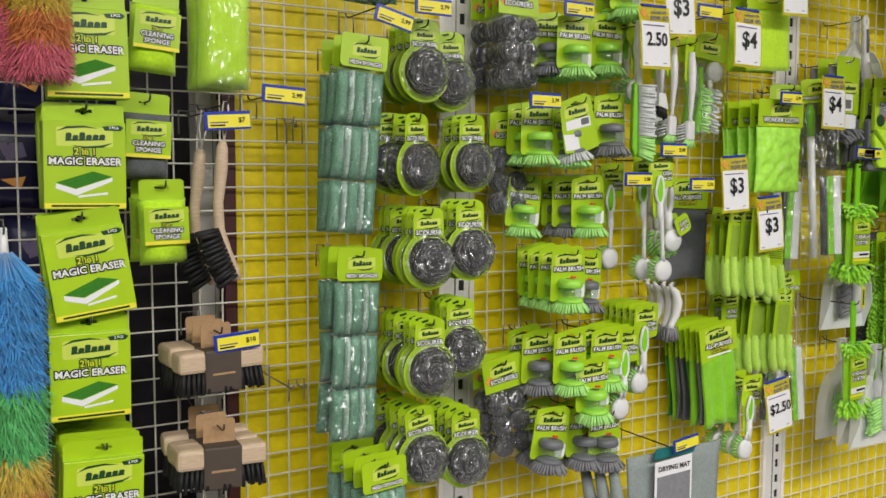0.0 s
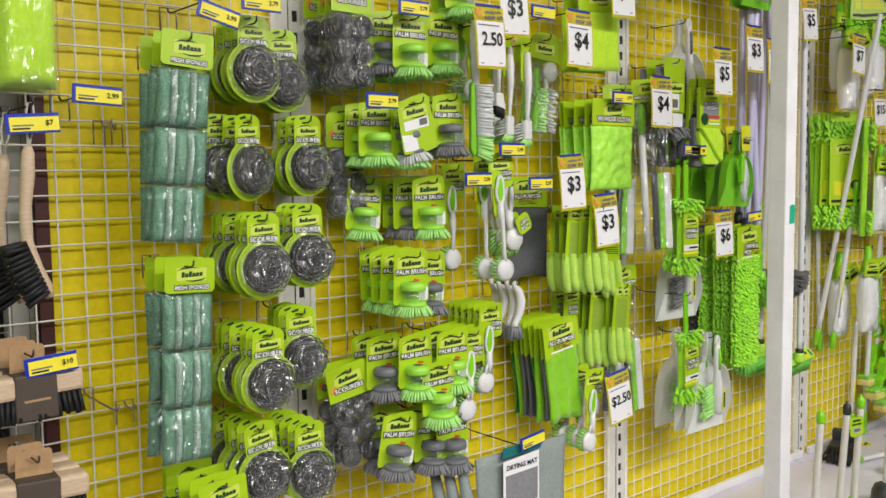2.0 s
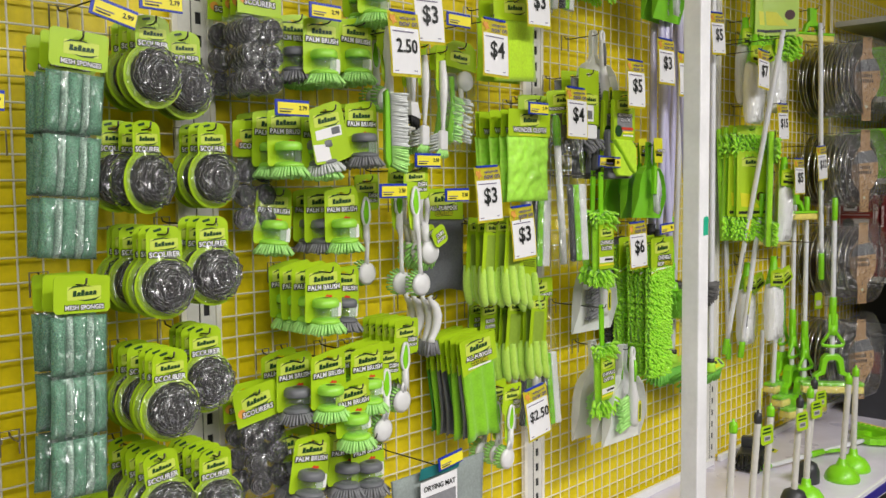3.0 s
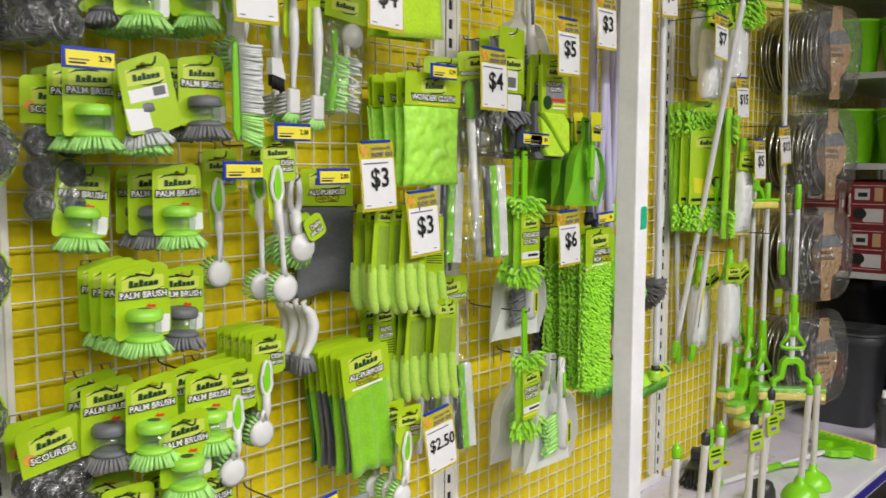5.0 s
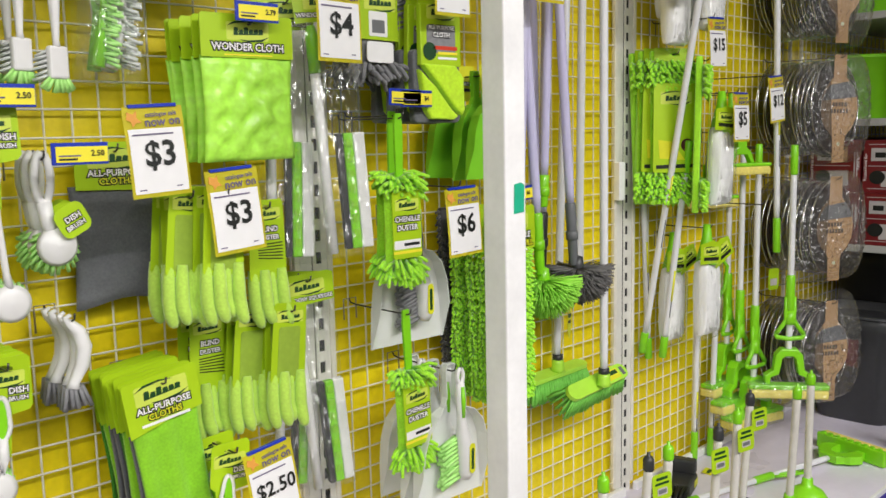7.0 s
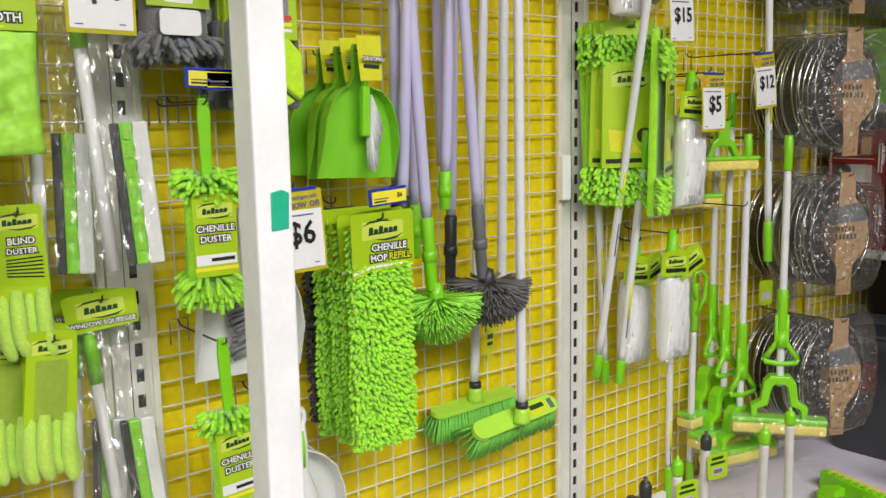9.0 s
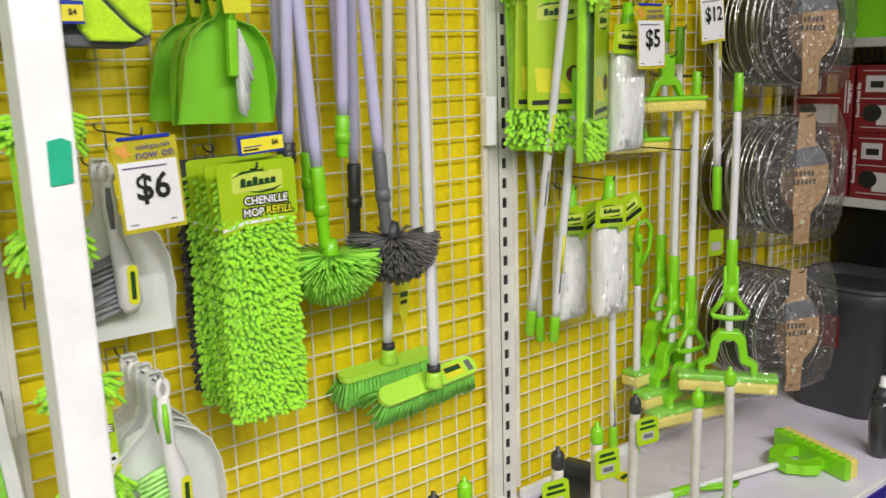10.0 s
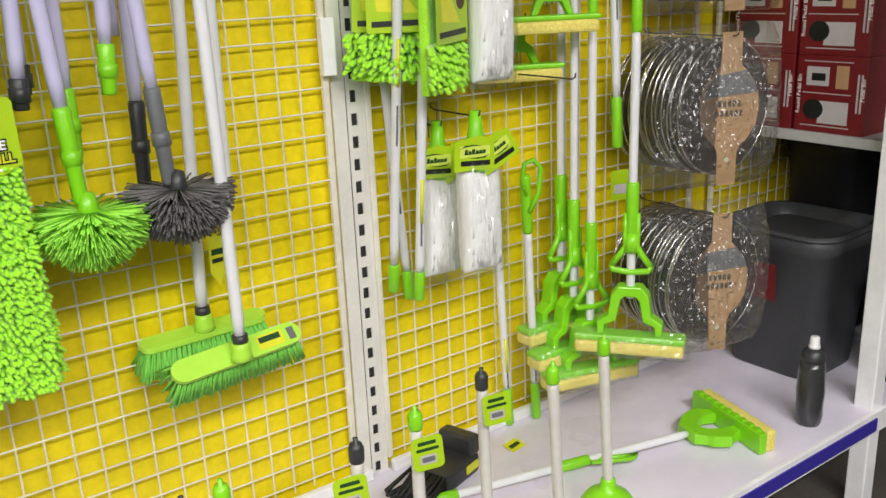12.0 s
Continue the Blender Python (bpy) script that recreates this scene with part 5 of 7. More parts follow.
small_ticket((1.763, 1.640, 1.924), "")
hook((1.763, 1.640, 1.924)[0], (1.763, 1.640, 1.924)[2] + 0.004, 1.642)
sale_ticket((1.524, 1.595, 1.906), "2.50", 4, -2, 0.044)
sale_ticket((1.636, 1.630, 1.996), "$3", 0, -3)
sale_ticket((1.877, 1.620, 1.935), "$4", 0, 1)
hook((1.877, 1.620, 1.935)[0], (1.877, 1.620, 1.935)[2] + 0.002, 1.622)
sale_ticket((2.052, 1.620, 2.084), "$3", 0, -2)
sale_ticket((1.878, 1.652, 1.556), "$3", 0, -3)
sale_ticket((2.016, 1.648, 1.447), "$3", 0, -4)
sale_ticket((2.050, 1.630, 0.935), "$2.50", 0, -7, 0.040)
sale_ticket((2.254, 1.632, 1.787), "$4", 0, 1)

# folded drying mats
mat_at = (1.668, 1.620, 0.798)
hook(mat_at[0], mat_at[2], 1.60)
t = thing("drying_mat", "folded pale grey drying mat with a printed white label", "drying mat", at=pose(*mat_at, 0, 0, 0))
part("mat", cloth_sheet(0.33, 0.36, 0.0, 0.010, 1, 0.006, 1), MATGREY, t)
for k in range(3):
    bm = bmesh.new()
    tube(bm, [(-0.18 - 0.022 * k, 0.05 + 0.03 * k, -0.02), (-0.175 - 0.02 * k, 0.03 + 0.03 * k, -0.12), (-0.185 - 0.02 * k, 0.03 + 0.03 * k, -0.36)], [0.012, 0.017, 0.014], 8)
    part("folded_edge", bm, MATGREY, t, smooth=True)
patch(t, "header", [(-0.09, -0.012), (0.05, -0.01), (0.06, 0.016), (-0.085, 0.016)], -0.004, TEAL, 0.001, "teal header card")
patch(t, "label", [(-0.088, -0.019), (0.042, -0.012), (0.042, -0.15), (-0.088, -0.15)], -0.0065, PAPER, 0.0008, "white printed label")
writing(t, "DRYING MAT", -0.022, -0.0078, -0.038, 0.0185, INK)
patch(t, "picture", [(-0.080, -0.058), (0.036, -0.055), (0.036, -0.14), (-0.080, -0.14)], -0.0074, GREYB)
small_ticket((1.675, 1.600, 0.820), "", 0, -6)

# ---- third bay: chenille dusters, dustpans, mop refills, brooms ----


def make_chenille_duster():
    t = thing("chenille_duster", "lime chenille duster with noodle fingers and a printed band", "duster", "chenille dusters")
    bm = bmesh.new()
    slab(bm, [(-0.008, 0.010), (0.008, 0.010), (0.011, -0.02), (0.009, -0.135), (-0.009, -0.135), (-0.011, -0.02)], -0.003, 0.003, bevel=0.001)
    part("handle", bm, GREEN, t, "lime plastic handle")
    rnd = random.Random(4)
    for name, za, zb, down in (("top_fringe", -0.118, -0.150, 0.25), ("lower_fringe", -0.292, -0.325, 0.9)):
        bm = bmesh.new()
        spots = [((-0.038 + 0.0042 * i, rnd.uniform(-0.014, 0.012), za + (zb - za) * rnd.random()), ((i - 9) * 0.13, -0.7, 0.25 - down)) for i in range(19) for _ in range(4)]
        noodles(bm, spots, 0.034, 0.0042, 6, 0.5)
        tagged(part(name, bm, FLUFF, t), kind="stuff")
    bm = bmesh.new()
    pillow(bm, 0.088, 0.165, 0.036, -0.305, 6, 8, seed=2, crease=0.002, y0=0.0, power=0.3)
    part("pad", bm, FLUFF, t)
    bm = bmesh.new()
    slab(bm, rounded(0.078, 0.142, 0.006, -0.290, 2), -0.022, -0.0205)
    part("band", bm, LIME, t, "printed lime band")
    emblem(t, 0, -0.178, 0.064, -0.0221)
    writing(t, "CHENILLE", 0, -0.0225, -0.208, 0.0155, PAPER, halo=INK)
    writing(t, "DUSTER", 0, -0.0225, -0.226, 0.0155, PAPER, halo=INK)
    patch(t, "caption_strip", [(-0.036, -0.252), (0.036, -0.252), (0.036, -0.270), (-0.036, -0.270)], -0.0221, PAPER)
    patch(t, "small_print", [(-0.010, -0.258), (0.032, -0.258), (0.032, -0.264), (-0.010, -0.264)], -0.0227, INK)
    patch(t, "yellow_strip", [(-0.039, -0.274), (0.039, -0.274), (0.039, -0.280), (-0.039, -0.280)], -0.0221, TICKET)
    return t


stock("chenille_duster", make_chenille_duster)


def make_refill(mat, colour):
    def make():
        t = thing("mop_refill", f"{colour} chenille mop refill with shaggy noodles", "mop refill", "chenille mop refills")
        bm = bmesh.new()
        box(bm, -0.066, 0.0, -0.455, 0.066, 0.016, -0.01, bevel=0.006)
        part("pad", bm, mat, t)
        bm = bmesh.new()
        rnd = random.Random(9)
        spots = []
        for j in range(54):
            for i in range(17):
                spots.append(((-0.066 + 0.00825 * i + rnd.uniform(-0.003, 0.003), 0.001, -0.085 - 0.0070 * j + rnd.uniform(-0.003, 0.003)), ((i - 8) * 0.08, -1, -0.1)))
        for j in range(44):
            for s in (-1, 1):
                spots.append(((s * 0.064, 0.006, -0.02 - 0.010 * j), (s, -0.25, -0.3)))
        for i in range(16):
            spots.append(((-0.064 + 0.0086 * i, 0.006, -0.452), (0, -0.2, -1)))
        noodles(bm, spots, 0.0155, 0.0037, 2, 0.45, 5)
        tagged(part("chenille_pad", bm, mat, t), kind="stuff")
        if colour.startswith("lime"):
            bm = bmesh.new()
            holed_card(bm, [(-0.076, 0.010), (-0.07, 0.015), (0.07, 0.017), (0.076, 0.010), (0.078, -0.085), (0.05, -0.098), (-0.03, -0.100), (-0.074, -0.112)], SLOTHOLE, -0.013, -0.0118)
            part("header", bm, LIME, t, "lime printed header")
            emblem(t, 0.0, -0.020, 0.10, -0.013)
            writing(t, "CHENILLE", 0.014, -0.0135, -0.054, 0.0195, PAPER, halo=INK)
            writing(t, "MOP", -0.012, -0.0135, -0.075, 0.0195, PAPER, halo=INK)
            writing(t, "REFILL", 0.040, -0.0135, -0.074, 0.0195, YPATCH, halo=INK)
            patch(t, "yellow_strip", [(-0.072, -0.098), (-0.03, -0.088), (0.05, -0.088), (0.05, -0.092), (-0.03, -0.094), (-0.072, -0.104)], -0.0131, PAPER)
        return t
    return make


FLUFFDARK = material("dark_microfibre", (0.05, 0.048, 0.048), 0.9, grain=0.2, size=300, sheen=0.3)
FLUFFGREY = material("grey_microfibre", (0.20, 0.20, 0.21), 0.9, grain=0.2, size=300, sheen=0.3)
stock("refill_lime", make_refill(FLUFF, "lime green"))
stock("refill_dark", make_refill(FLUFFDARK, "dark grey"))


def make_grey_duster():
    t = thing("microfibre_mitt", "grey noodle microfibre mitt under a lime printed card", "mitt", "microfibre mitts")
    card(t, [(-0.055, 0.012), (-0.05, 0.017), (0.05, 0.017), (0.055, 0.012), (0.055, -0.15), (-0.055, -0.15)])
    emblem(t, 0.006, -0.075, 0.086)
    patch(t, "barcode_panel", rounded(0.05, 0.05, 0.004, -0.143), -0.0001, PAPER)
    patch(t, "barcode", rounded(0.034, 0.026, 0.001, -0.136), -0.0007, GREYP)
    bm = bmesh.new()
    pillow(bm, 0.125, 0.215, 0.04, -0.225, 8, 10, seed=2, y0=0.024, power=0.3)
    part("pad", bm, FLUFFGREY, t)
    bm = bmesh.new()
    rnd = random.Random(3)
    spots = [((-0.056 + 0.008 * i, 0.02 + rnd.uniform(-0.02, 0.02), -0.19 - 0.03 * rnd.random()), ((i - 7) * 0.14, -0.5, -0.6)) for i in range(15) for _ in range(6)]
    noodles(bm, spots, 0.03, 0.0048, 4, 0.5)
    tagged(part("finger_fringe", bm, FLUFFGREY, t), kind="stuff")
    patch(t, "cuff", rounded(0.072, 0.042, 0.008, -0.196), -0.0035, PAPER, 0.002, "white cuff")
    return t


stock("grey_mitt", make_grey_duster)


def make_cloth_box():
    t = thing("folded_cloth", "folded lime and grey microfibre cloth under a lime printed card", "cloth pack", "folded microfibre cloths")
    bm = bmesh.new()
    box(bm, -0.058, 0.0, -0.142, 0.058, 0.014, -0.014, bevel=0.002)
    part("sleeve", bm, LIME, t)
    card(t, [(-0.058, -0.0145), (-0.056, 0.012), (-0.05, 0.016), (0.05, 0.016), (0.056, 0.012), (0.058, -0.0145)], y0=0.006, name="hang_tab")
    emblem(t, 0, -0.03, 0.08)
    patch(t, "grey_panel", rounded(0.082, 0.058, 0.004, -0.115), -0.0001, GREYB)
    writing(t, "ALL PURPOSE", 0, -0.0012, -0.062, 0.0125, PAPER, halo=INK)
    writing(t, "CLOTH", 0, -0.0012, -0.077, 0.0145, PAPER, halo=INK)
    patch(t, "picture", circle(0.019, 16, -0.034, -0.112), -0.0008, LEAF)
    patch(t, "red_bar", [(-0.022, -0.100), (0.046, -0.100), (0.046, -0.108), (-0.022, -0.108)], -0.0008, REDINK)
    patch(t, "yellow_bar", [(-0.010, -0.112), (0.046, -0.112), (0.046, -0.118), (-0.010, -0.118)], -0.0007, TICKET)
    patch(t, "white_bar", [(-0.010, -0.123), (0.046, -0.123), (0.046, -0.128), (-0.010, -0.128)], -0.0002, PAPER)
    bm = bmesh.new()
    slab(bm, rounded(0.135, 0.155, 0.012, -0.262, 3), 0.014, 0.032, bevel=0.004)
    part("grey_side", bm, GREYCLOTH, t, "dark grey cloth side")
    bm = bmesh.new()
    slab(bm, [(-0.055, -0.138), (0.040, -0.140), (0.064, -0.165), (0.066, -0.235), (0.058, -0.246), (0.035, -0.228), (-0.01, -0.18)], -0.004, 0.0135, bevel=0.005)
    part("upper_fold", bm, NEON, t, "lime cloth fold")
    bm = bmesh.new()
    slab(bm, [(-0.060, -0.150), (-0.016, -0.185), (0.030, -0.234), (0.050, -0.248), (0.036, -0.256), (-0.030, -0.254), (-0.046, -0.235)], -0.001, 0.0135, bevel=0.005)
    part("lower_fold", bm, NEON, t, "lime cloth fold")
    return t


stock("cloth_box", make_cloth_box)


def make_dustpan(pan, colour, brush_handle, bristle, lining):
    def make():
        t = thing("dustpan_set", f"{colour} dustpan with a matching hand brush", "dustpan", f"{colour} dustpan sets")
        pts = [(-0.016, 0.0), (-0.012, 0.016), (0.012, 0.016), (0.016, 0.0), (0.013, -0.06), (0.024, -0.082), (0.056, -0.094), (0.084, -0.122), (0.100, -0.165), (0.107, -0.22), (0.110, -0.305), (-0.110, -0.305), (-0.107, -0.22), (-0.100, -0.165), (-0.084, -0.122), (-0.056, -0.094), (-0.024, -0.082), (-0.013, -0.06)]
        bm = bmesh.new()
        f0 = [bm.verts.new((x, 0.012 - 0.0 * z, z)) for x, z in pts]
        bm.faces.new(f0)
        rim = [bm.verts.new((x * 1.02, -0.022 if -0.29 < z < -0.09 else -0.002 if z > -0.09 else 0.006, z)) for x, z in pts]
        for k in range(len(pts)):
            j = (k + 1) % len(pts)
            if not (pts[k][1] < -0.3 and pts[j][1] < -0.3):
                bm.faces.new((f0[k], f0[j], rim[j], rim[k]))
        bmesh.ops.recalc_face_normals(bm, faces=list(bm.faces))
        bmesh.ops.solidify(bm, geom=list(bm.faces), thickness=0.0022)
        part("pan", bm, pan, t)
        if colour.startswith("lime"):
            bm = bmesh.new()
            box(bm, -0.010, -0.036, -0.205, 0.012, -0.016, -0.085, bevel=0.005)
            tube(bm, [(0.001, -0.026, -0.09), (0, -0.028, -0.05), (0, -0.028, 0.0), (0, -0.026, 0.014)], [0.009, 0.010, 0.010, 0.006], 10)
            part("brush_handle", bm, brush_handle, t, "lime brush back")
            bm = bmesh.new()
            tufts(bm, [((0.013, -0.034 + 0.005 * i, -0.105 - 0.0085 * j), (0.42 - 0.025 * j, -0.05, -1)) for i in range(4) for j in range(13)], 0.078, 0.0032, 0.0044, 2, 0.05)
            tagged(part("bristles", bm, bristle, t, "pale grey bristles"), kind="stuff")
            bm = bmesh.new()
            slab(bm, [(-0.034, 0.030), (0.036, 0.034), (0.042, -0.070), (-0.020, -0.074)], -0.0405, -0.0395)
            tag = part("tag", bm, YPATCH, t, "printed yellow-green tag")
            writing(t, "DUSTPAN", 0.008, -0.0410, -0.018, 0.0135, PAPER, halo=INK)
            patch(t, "caption_bar", rounded(0.046, 0.010, 0.002, -0.044, 2, 0.010), -0.0406, INK)
            return t
        bm = bmesh.new()
        ring = [(0.009 * math.sin(a), -0.030, -0.008 + 0.017 * math.cos(a)) for a in [2 * math.pi * k / 12 for k in range(13)]]
        tube(bm, ring, 0.0055, 6, False)
        tube(bm, [(0, -0.030, -0.022), (0, -0.032, -0.06), (0.004, -0.030, -0.11), (0.016, -0.026, -0.16), (0.024, -0.024, -0.235), (0.024, -0.022, -0.252)], [0.010, 0.013, 0.011, 0.019, 0.021, 0.012], 10)
        part("brush_handle", bm, brush_handle, t, smooth=True)
        bm = bmesh.new()
        tube(bm, [(-0.003, -0.0405, -0.03), (-0.003, -0.0425, -0.06), (0.0, -0.041, -0.10)], [0.004, 0.006, 0.004], 8)
        part("grip_inlay", bm, lining, t)
        bm = bmesh.new()
        tufts(bm, [((0.008 - 0.002 * i, -0.022 + 0.005 * i, -0.15 - 0.0095 * j), (-1, 0.12, -0.35)) for i in range(3) for j in range(11)], 0.052, 0.0036, 0.0052, 2, 0.10)
        tagged(part("bristles", bm, bristle, t), kind="stuff")
        bm = bmesh.new()
        slab(bm, rounded(0.018, 0.07, 0.008, -0.235, 3, 0.024), -0.0462, -0.0452)
        part("label", bm, YPATCH if colour.startswith("frosted") else LIME, t, "printed yellow-green label")
        patch(t, "emblem_bar", rounded(0.008, 0.05, 0.003, -0.226, 2, 0.024), -0.0463, LEAF)
        return t
    return make


stock("pan_frost", make_dustpan(FROST, "frosted white", WHITEP, LIMEB, GREEN))
stock("pan_frost_grey", make_dustpan(FROST, "frosted grey", WHITEP, GREYB, GREYP))
PANGREEN = material("translucent_green_pan", (0.24, 0.66, 0.03), 0.3, grain=0.04, coat=0.25, alpha=0.88)
stock("pan_green", lambda: shrink(make_dustpan(PANGREEN, "lime green", GREEN, PALEB, GREEN)(), 0.80))

BROOMB = material("broom_bristle", (0.21, 0.62, 0.08), 0.6, grain=0.12, size=90)
ROUNDB = material("lime_round_bristle", (0.36, 0.82, 0.07), 0.55, grain=0.12, size=90)
CHARB = material("charcoal_round_bristle", (0.15, 0.145, 0.14), 0.6, grain=0.15, size=90)
SOFTLIME = material("pale_lime_plastic", (0.44, 0.80, 0.06), 0.35, grain=0.04, coat=0.2)
# -- poles, brooms and round brushes --
POLE = material("pale_lilac_pole", (0.57, 0.54, 0.76), 0.22, grain=0.03, size=30, coat=0.3)
POLEWHITE = material("white_pole", (0.76, 0.76, 0.78), 0.3, grain=0.03, size=30, coat=0.3)


def pole_part(t, name, a, b, r, mat, label="", taper=None):
    bm = bmesh.new()
    a, b = Vector(a), Vector(b)
    tube(bm, [a, a.lerp(b, 0.04), a.lerp(b, 0.5), a.lerp(b, 0.96), b], [r * 0.85, r, r if not taper else (r + taper) / 2, taper or r, (taper or r) * 0.85], 12)
    return part(name, bm, mat, t, label, smooth=True)


def radial_brush(t, centre, mat, r=0.075, seed=1):
    bm = bmesh.new()
    c = Vector(centre)
    rnd = random.Random(seed)
    roots = []
    for k in range(1500):
        a = rnd.uniform(0, 2 * math.pi)
        e = rnd.uniform(-1.0, 0.10)
        q = math.sqrt(1 - e * e)
        d = Vector((q * math.cos(a), q * math.sin(a), e - 0.04))
        roots.append((c + d * 0.012, d))
    tufts(bm, roots, r * 0.98, 0.0009, 0.0018, seed, 0.07, 3)
    tagged(part("bristles", bm, mat, t), kind="stuff")
    bm = bmesh.new()
    lathe(bm, [(0.0, -0.02), (0.014, -0.016), (0.018, 0.0), (0.014, 0.03), (0.0, 0.035)], 12, at=c)
    part("hub", bm, GREEN if mat is ROUNDB else DARKP, t)


def long_pole(label, x0, z_top, x1, z1, y, colour, grip=None, grip_len=0.11, category="pole", y1=None):
    """A pole from a high clip down to z1; returns it for its head."""
    t = thing("broom" if category == "broom" else "pole_brush" if category == "brush" else "extension_pole", label, category, "long handled cleaning tools")
    y1 = y if y1 is None else y1
    a, b = Vector((x0, y, z_top)), Vector((x1, y1, z1))
    if grip is not None:
        m = b + (a - b).normalized() * grip_len
        pole_part(t, "pole", a, m, 0.0125, colour)
        pole_part(t, "grip", m, b, 0.0150, grip, "lime sleeve" if grip is GREEN else "dark grey sleeve", 0.0125)
        d = (b - m).normalized()
        ring = m + d * grip_len * 0.52
        pole_part(t, "locking_ring", ring - d * 0.012, ring + d * 0.012, 0.0164, grip)
    else:
        pole_part(t, "pole", a, b, 0.0115, colour)
    hook(x0, min(z_top - 0.02, TOP - 0.15), y - 0.02)
    return t


HIGH = 2.30


def down(p, q, y, z):
    """Where a line through two places, carried up at one depth, reaches a height."""
    k = (z - p[2]) / (q[2] - p[2])
    return p[0] + k * (q[0] - p[0])


g1a, g1b = (2.912, 1.730, 1.679), (2.937, 1.704, 1.145)
t = long_pole("lilac pole with lime sleeve and round lime brush", down(g1a, g1b, 1.7, HIGH), HIGH, g1b[0], g1b[2] - 0.01, 1.735, POLE, GREEN, 0.16, "brush", 1.704)
radial_brush(t, (g1b[0] + 0.008, 1.700, g1b[2] - 0.024), ROUNDB, 0.088, 3)
g2a, g2b = (3.063, 1.735, 1.686), (3.091, 1.714, 1.140)
t = long_pole("lilac pole with dark sleeve and round charcoal brush", down(g2a, g2b, 1.7, HIGH), HIGH, g2b[0], g2b[2], 1.745, POLE, GREYP, 0.17, "brush", 1.714)
radial_brush(t, (g2b[0] + 0.012, 1.710, g2b[2] - 0.008), CHARB, 0.086, 5)
g3a, g3b = (3.046, 1.765, 1.688), (3.026, 1.766, 1.300)
long_pole("lilac pole ending in a lime hanging loop", down(g3a, g3b, 1.7, HIGH), HIGH, g3b[0], g3b[2], 1.766, POLE, GREEN, 0.085)
g4a, g4b = (2.896, 1.710, 1.677), (2.874, 1.710, 1.295)
long_pole("lilac pole with a charcoal end sleeve", down(g4a, g4b, 1.7, HIGH), HIGH, g4b[0], g4b[2], 1.72, POLE, DARKP, 0.05)
g5a, g5b = (2.895, 1.770, 1.682), (2.890, 1.770, 1.313)
long_pole("grey-lilac pole hung behind the mop refill", down(g5a, g5b, 1.7, HIGH), HIGH, g5b[0], g5b[2], 1.76, POLE, DARKP, 0.05)
g6a, g6b = (2.960, 1.800, 1.684), (2.962, 1.795, 1.195)
long_pole("grey-lilac pole with a lime sleeve", down(g6a, g6b, 1.7, HIGH), HIGH, g6b[0], g6b[2], 1.795, POLE, GREEN, 0.12)
g7a, g7b = (3.097, 1.815, 1.694), (3.077, 1.812, 1.120)
long_pole("lilac pole with a long charcoal sleeve", down(g7a, g7b, 1.7, HIGH), HIGH, g7b[0], g7b[2], 1.813, POLE, DARKP, 0.16)
g8a, g8b = (3.242, 1.800, 1.699), (3.227, 1.800, 1.050)
long_pole("plain white pole hung on the mesh", down(g8a, g8b, 1.7, HIGH), HIGH, g8b[0], g8b[2], 1.80, POLEWHITE)
g9a, g9b = (3.058, 1.820, 1.675), (3.062, 1.820, 1.395)
long_pole("plain lilac pole hung on the mesh", down(g9a, g9b, 1.7, HIGH), HIGH, g9b[0], g9b[2], 1.82, POLE)


def broom_head(t, x, y, z, tilt, front):
    """A broom head: pill-shaped block with a socket and a flaring skirt of bristles, tipped as it hangs."""
    m = pose(x, y, z, 44 if front else 10, tilt, 0)
    bm = bmesh.new()
    slab(bm, rounded(0.262, 0.046, 0.0225, -0.023, 6), -0.008, 0.008, bevel=0.005)
    bmesh.ops.rotate(bm, verts=bm.verts, cent=(0, 0, 0), matrix=Matrix.Rotation(math.radians(90), 3, "X"))
    bmesh.ops.translate(bm, verts=bm.verts, vec=(0, 0, -0.034))
    o = part("head", bm, SOFTLIME, t, "pale lime plastic head")
    o.matrix_basis = m
    bm = bmesh.new()
    lathe(bm, [(0.0165, 0.006), (0.0175, -0.004), (0.0185, -0.018), (0.022, -0.028), (0.0, -0.030)], 14)
    o = part("socket", bm, SOFTLIME, t)
    o.matrix_basis = pose(x, y, z)
    bm = bmesh.new()
    lathe(bm, [(0.0, 0.022), (0.0150, 0.021), (0.0152, 0.004), (0.0, 0.004)], 14)
    o = part("collar", bm, DARKP, t, "black collar")
    o.matrix_basis = pose(x, y, z)
    bm = bmesh.new()
    roots = [((-0.120 + 0.0100 * i, -0.017 + 0.0085 * j, -0.041), ((i - 12) * 0.026, (j - 2) * 0.20, -1)) for i in range(25) for j in range(5)]
    for k in range(4):
        tufts(bm, [((a[0] + 0.0016 * (k - 1.5), a[1] + 0.001 * (k % 2), a[2]), (b[0] + 0.03 * (k - 1.5), b[1], b[2])) for a, b in roots], 0.056, 0.0018, 0.0027, 3 + k, 0.06)
    o = tagged(part("bristles", bm, BROOMB, t, "green bristles"), kind="stuff")
    o.matrix_basis = m
    if front:
        for name, xa, xb, ya, yb, zz, mat in (("label", 0.040, 0.094, -0.016, 0.014, -0.0251, YPATCH), ("emblem_bar", 0.044, 0.088, -0.002, 0.010, -0.0243, LEAF), ("barcode", 0.104, 0.118, -0.014, 0.012, -0.0251, GREYP)):
            bm = bmesh.new()
            box(bm, xa, ya, zz - 0.0006, xb, yb, zz)
            o = part(name, bm, mat, t, "printed label" if name == "label" else "")
            o.matrix_basis = m


b1a, b1b = (3.165, 1.665, 1.684), (3.169, 1.662, 0.830)
t = long_pole("white handled broom with a lime head", down(b1a, b1b, 1.7, HIGH), HIGH, b1b[0], b1b[2], 1.67, POLEWHITE, category="broom")
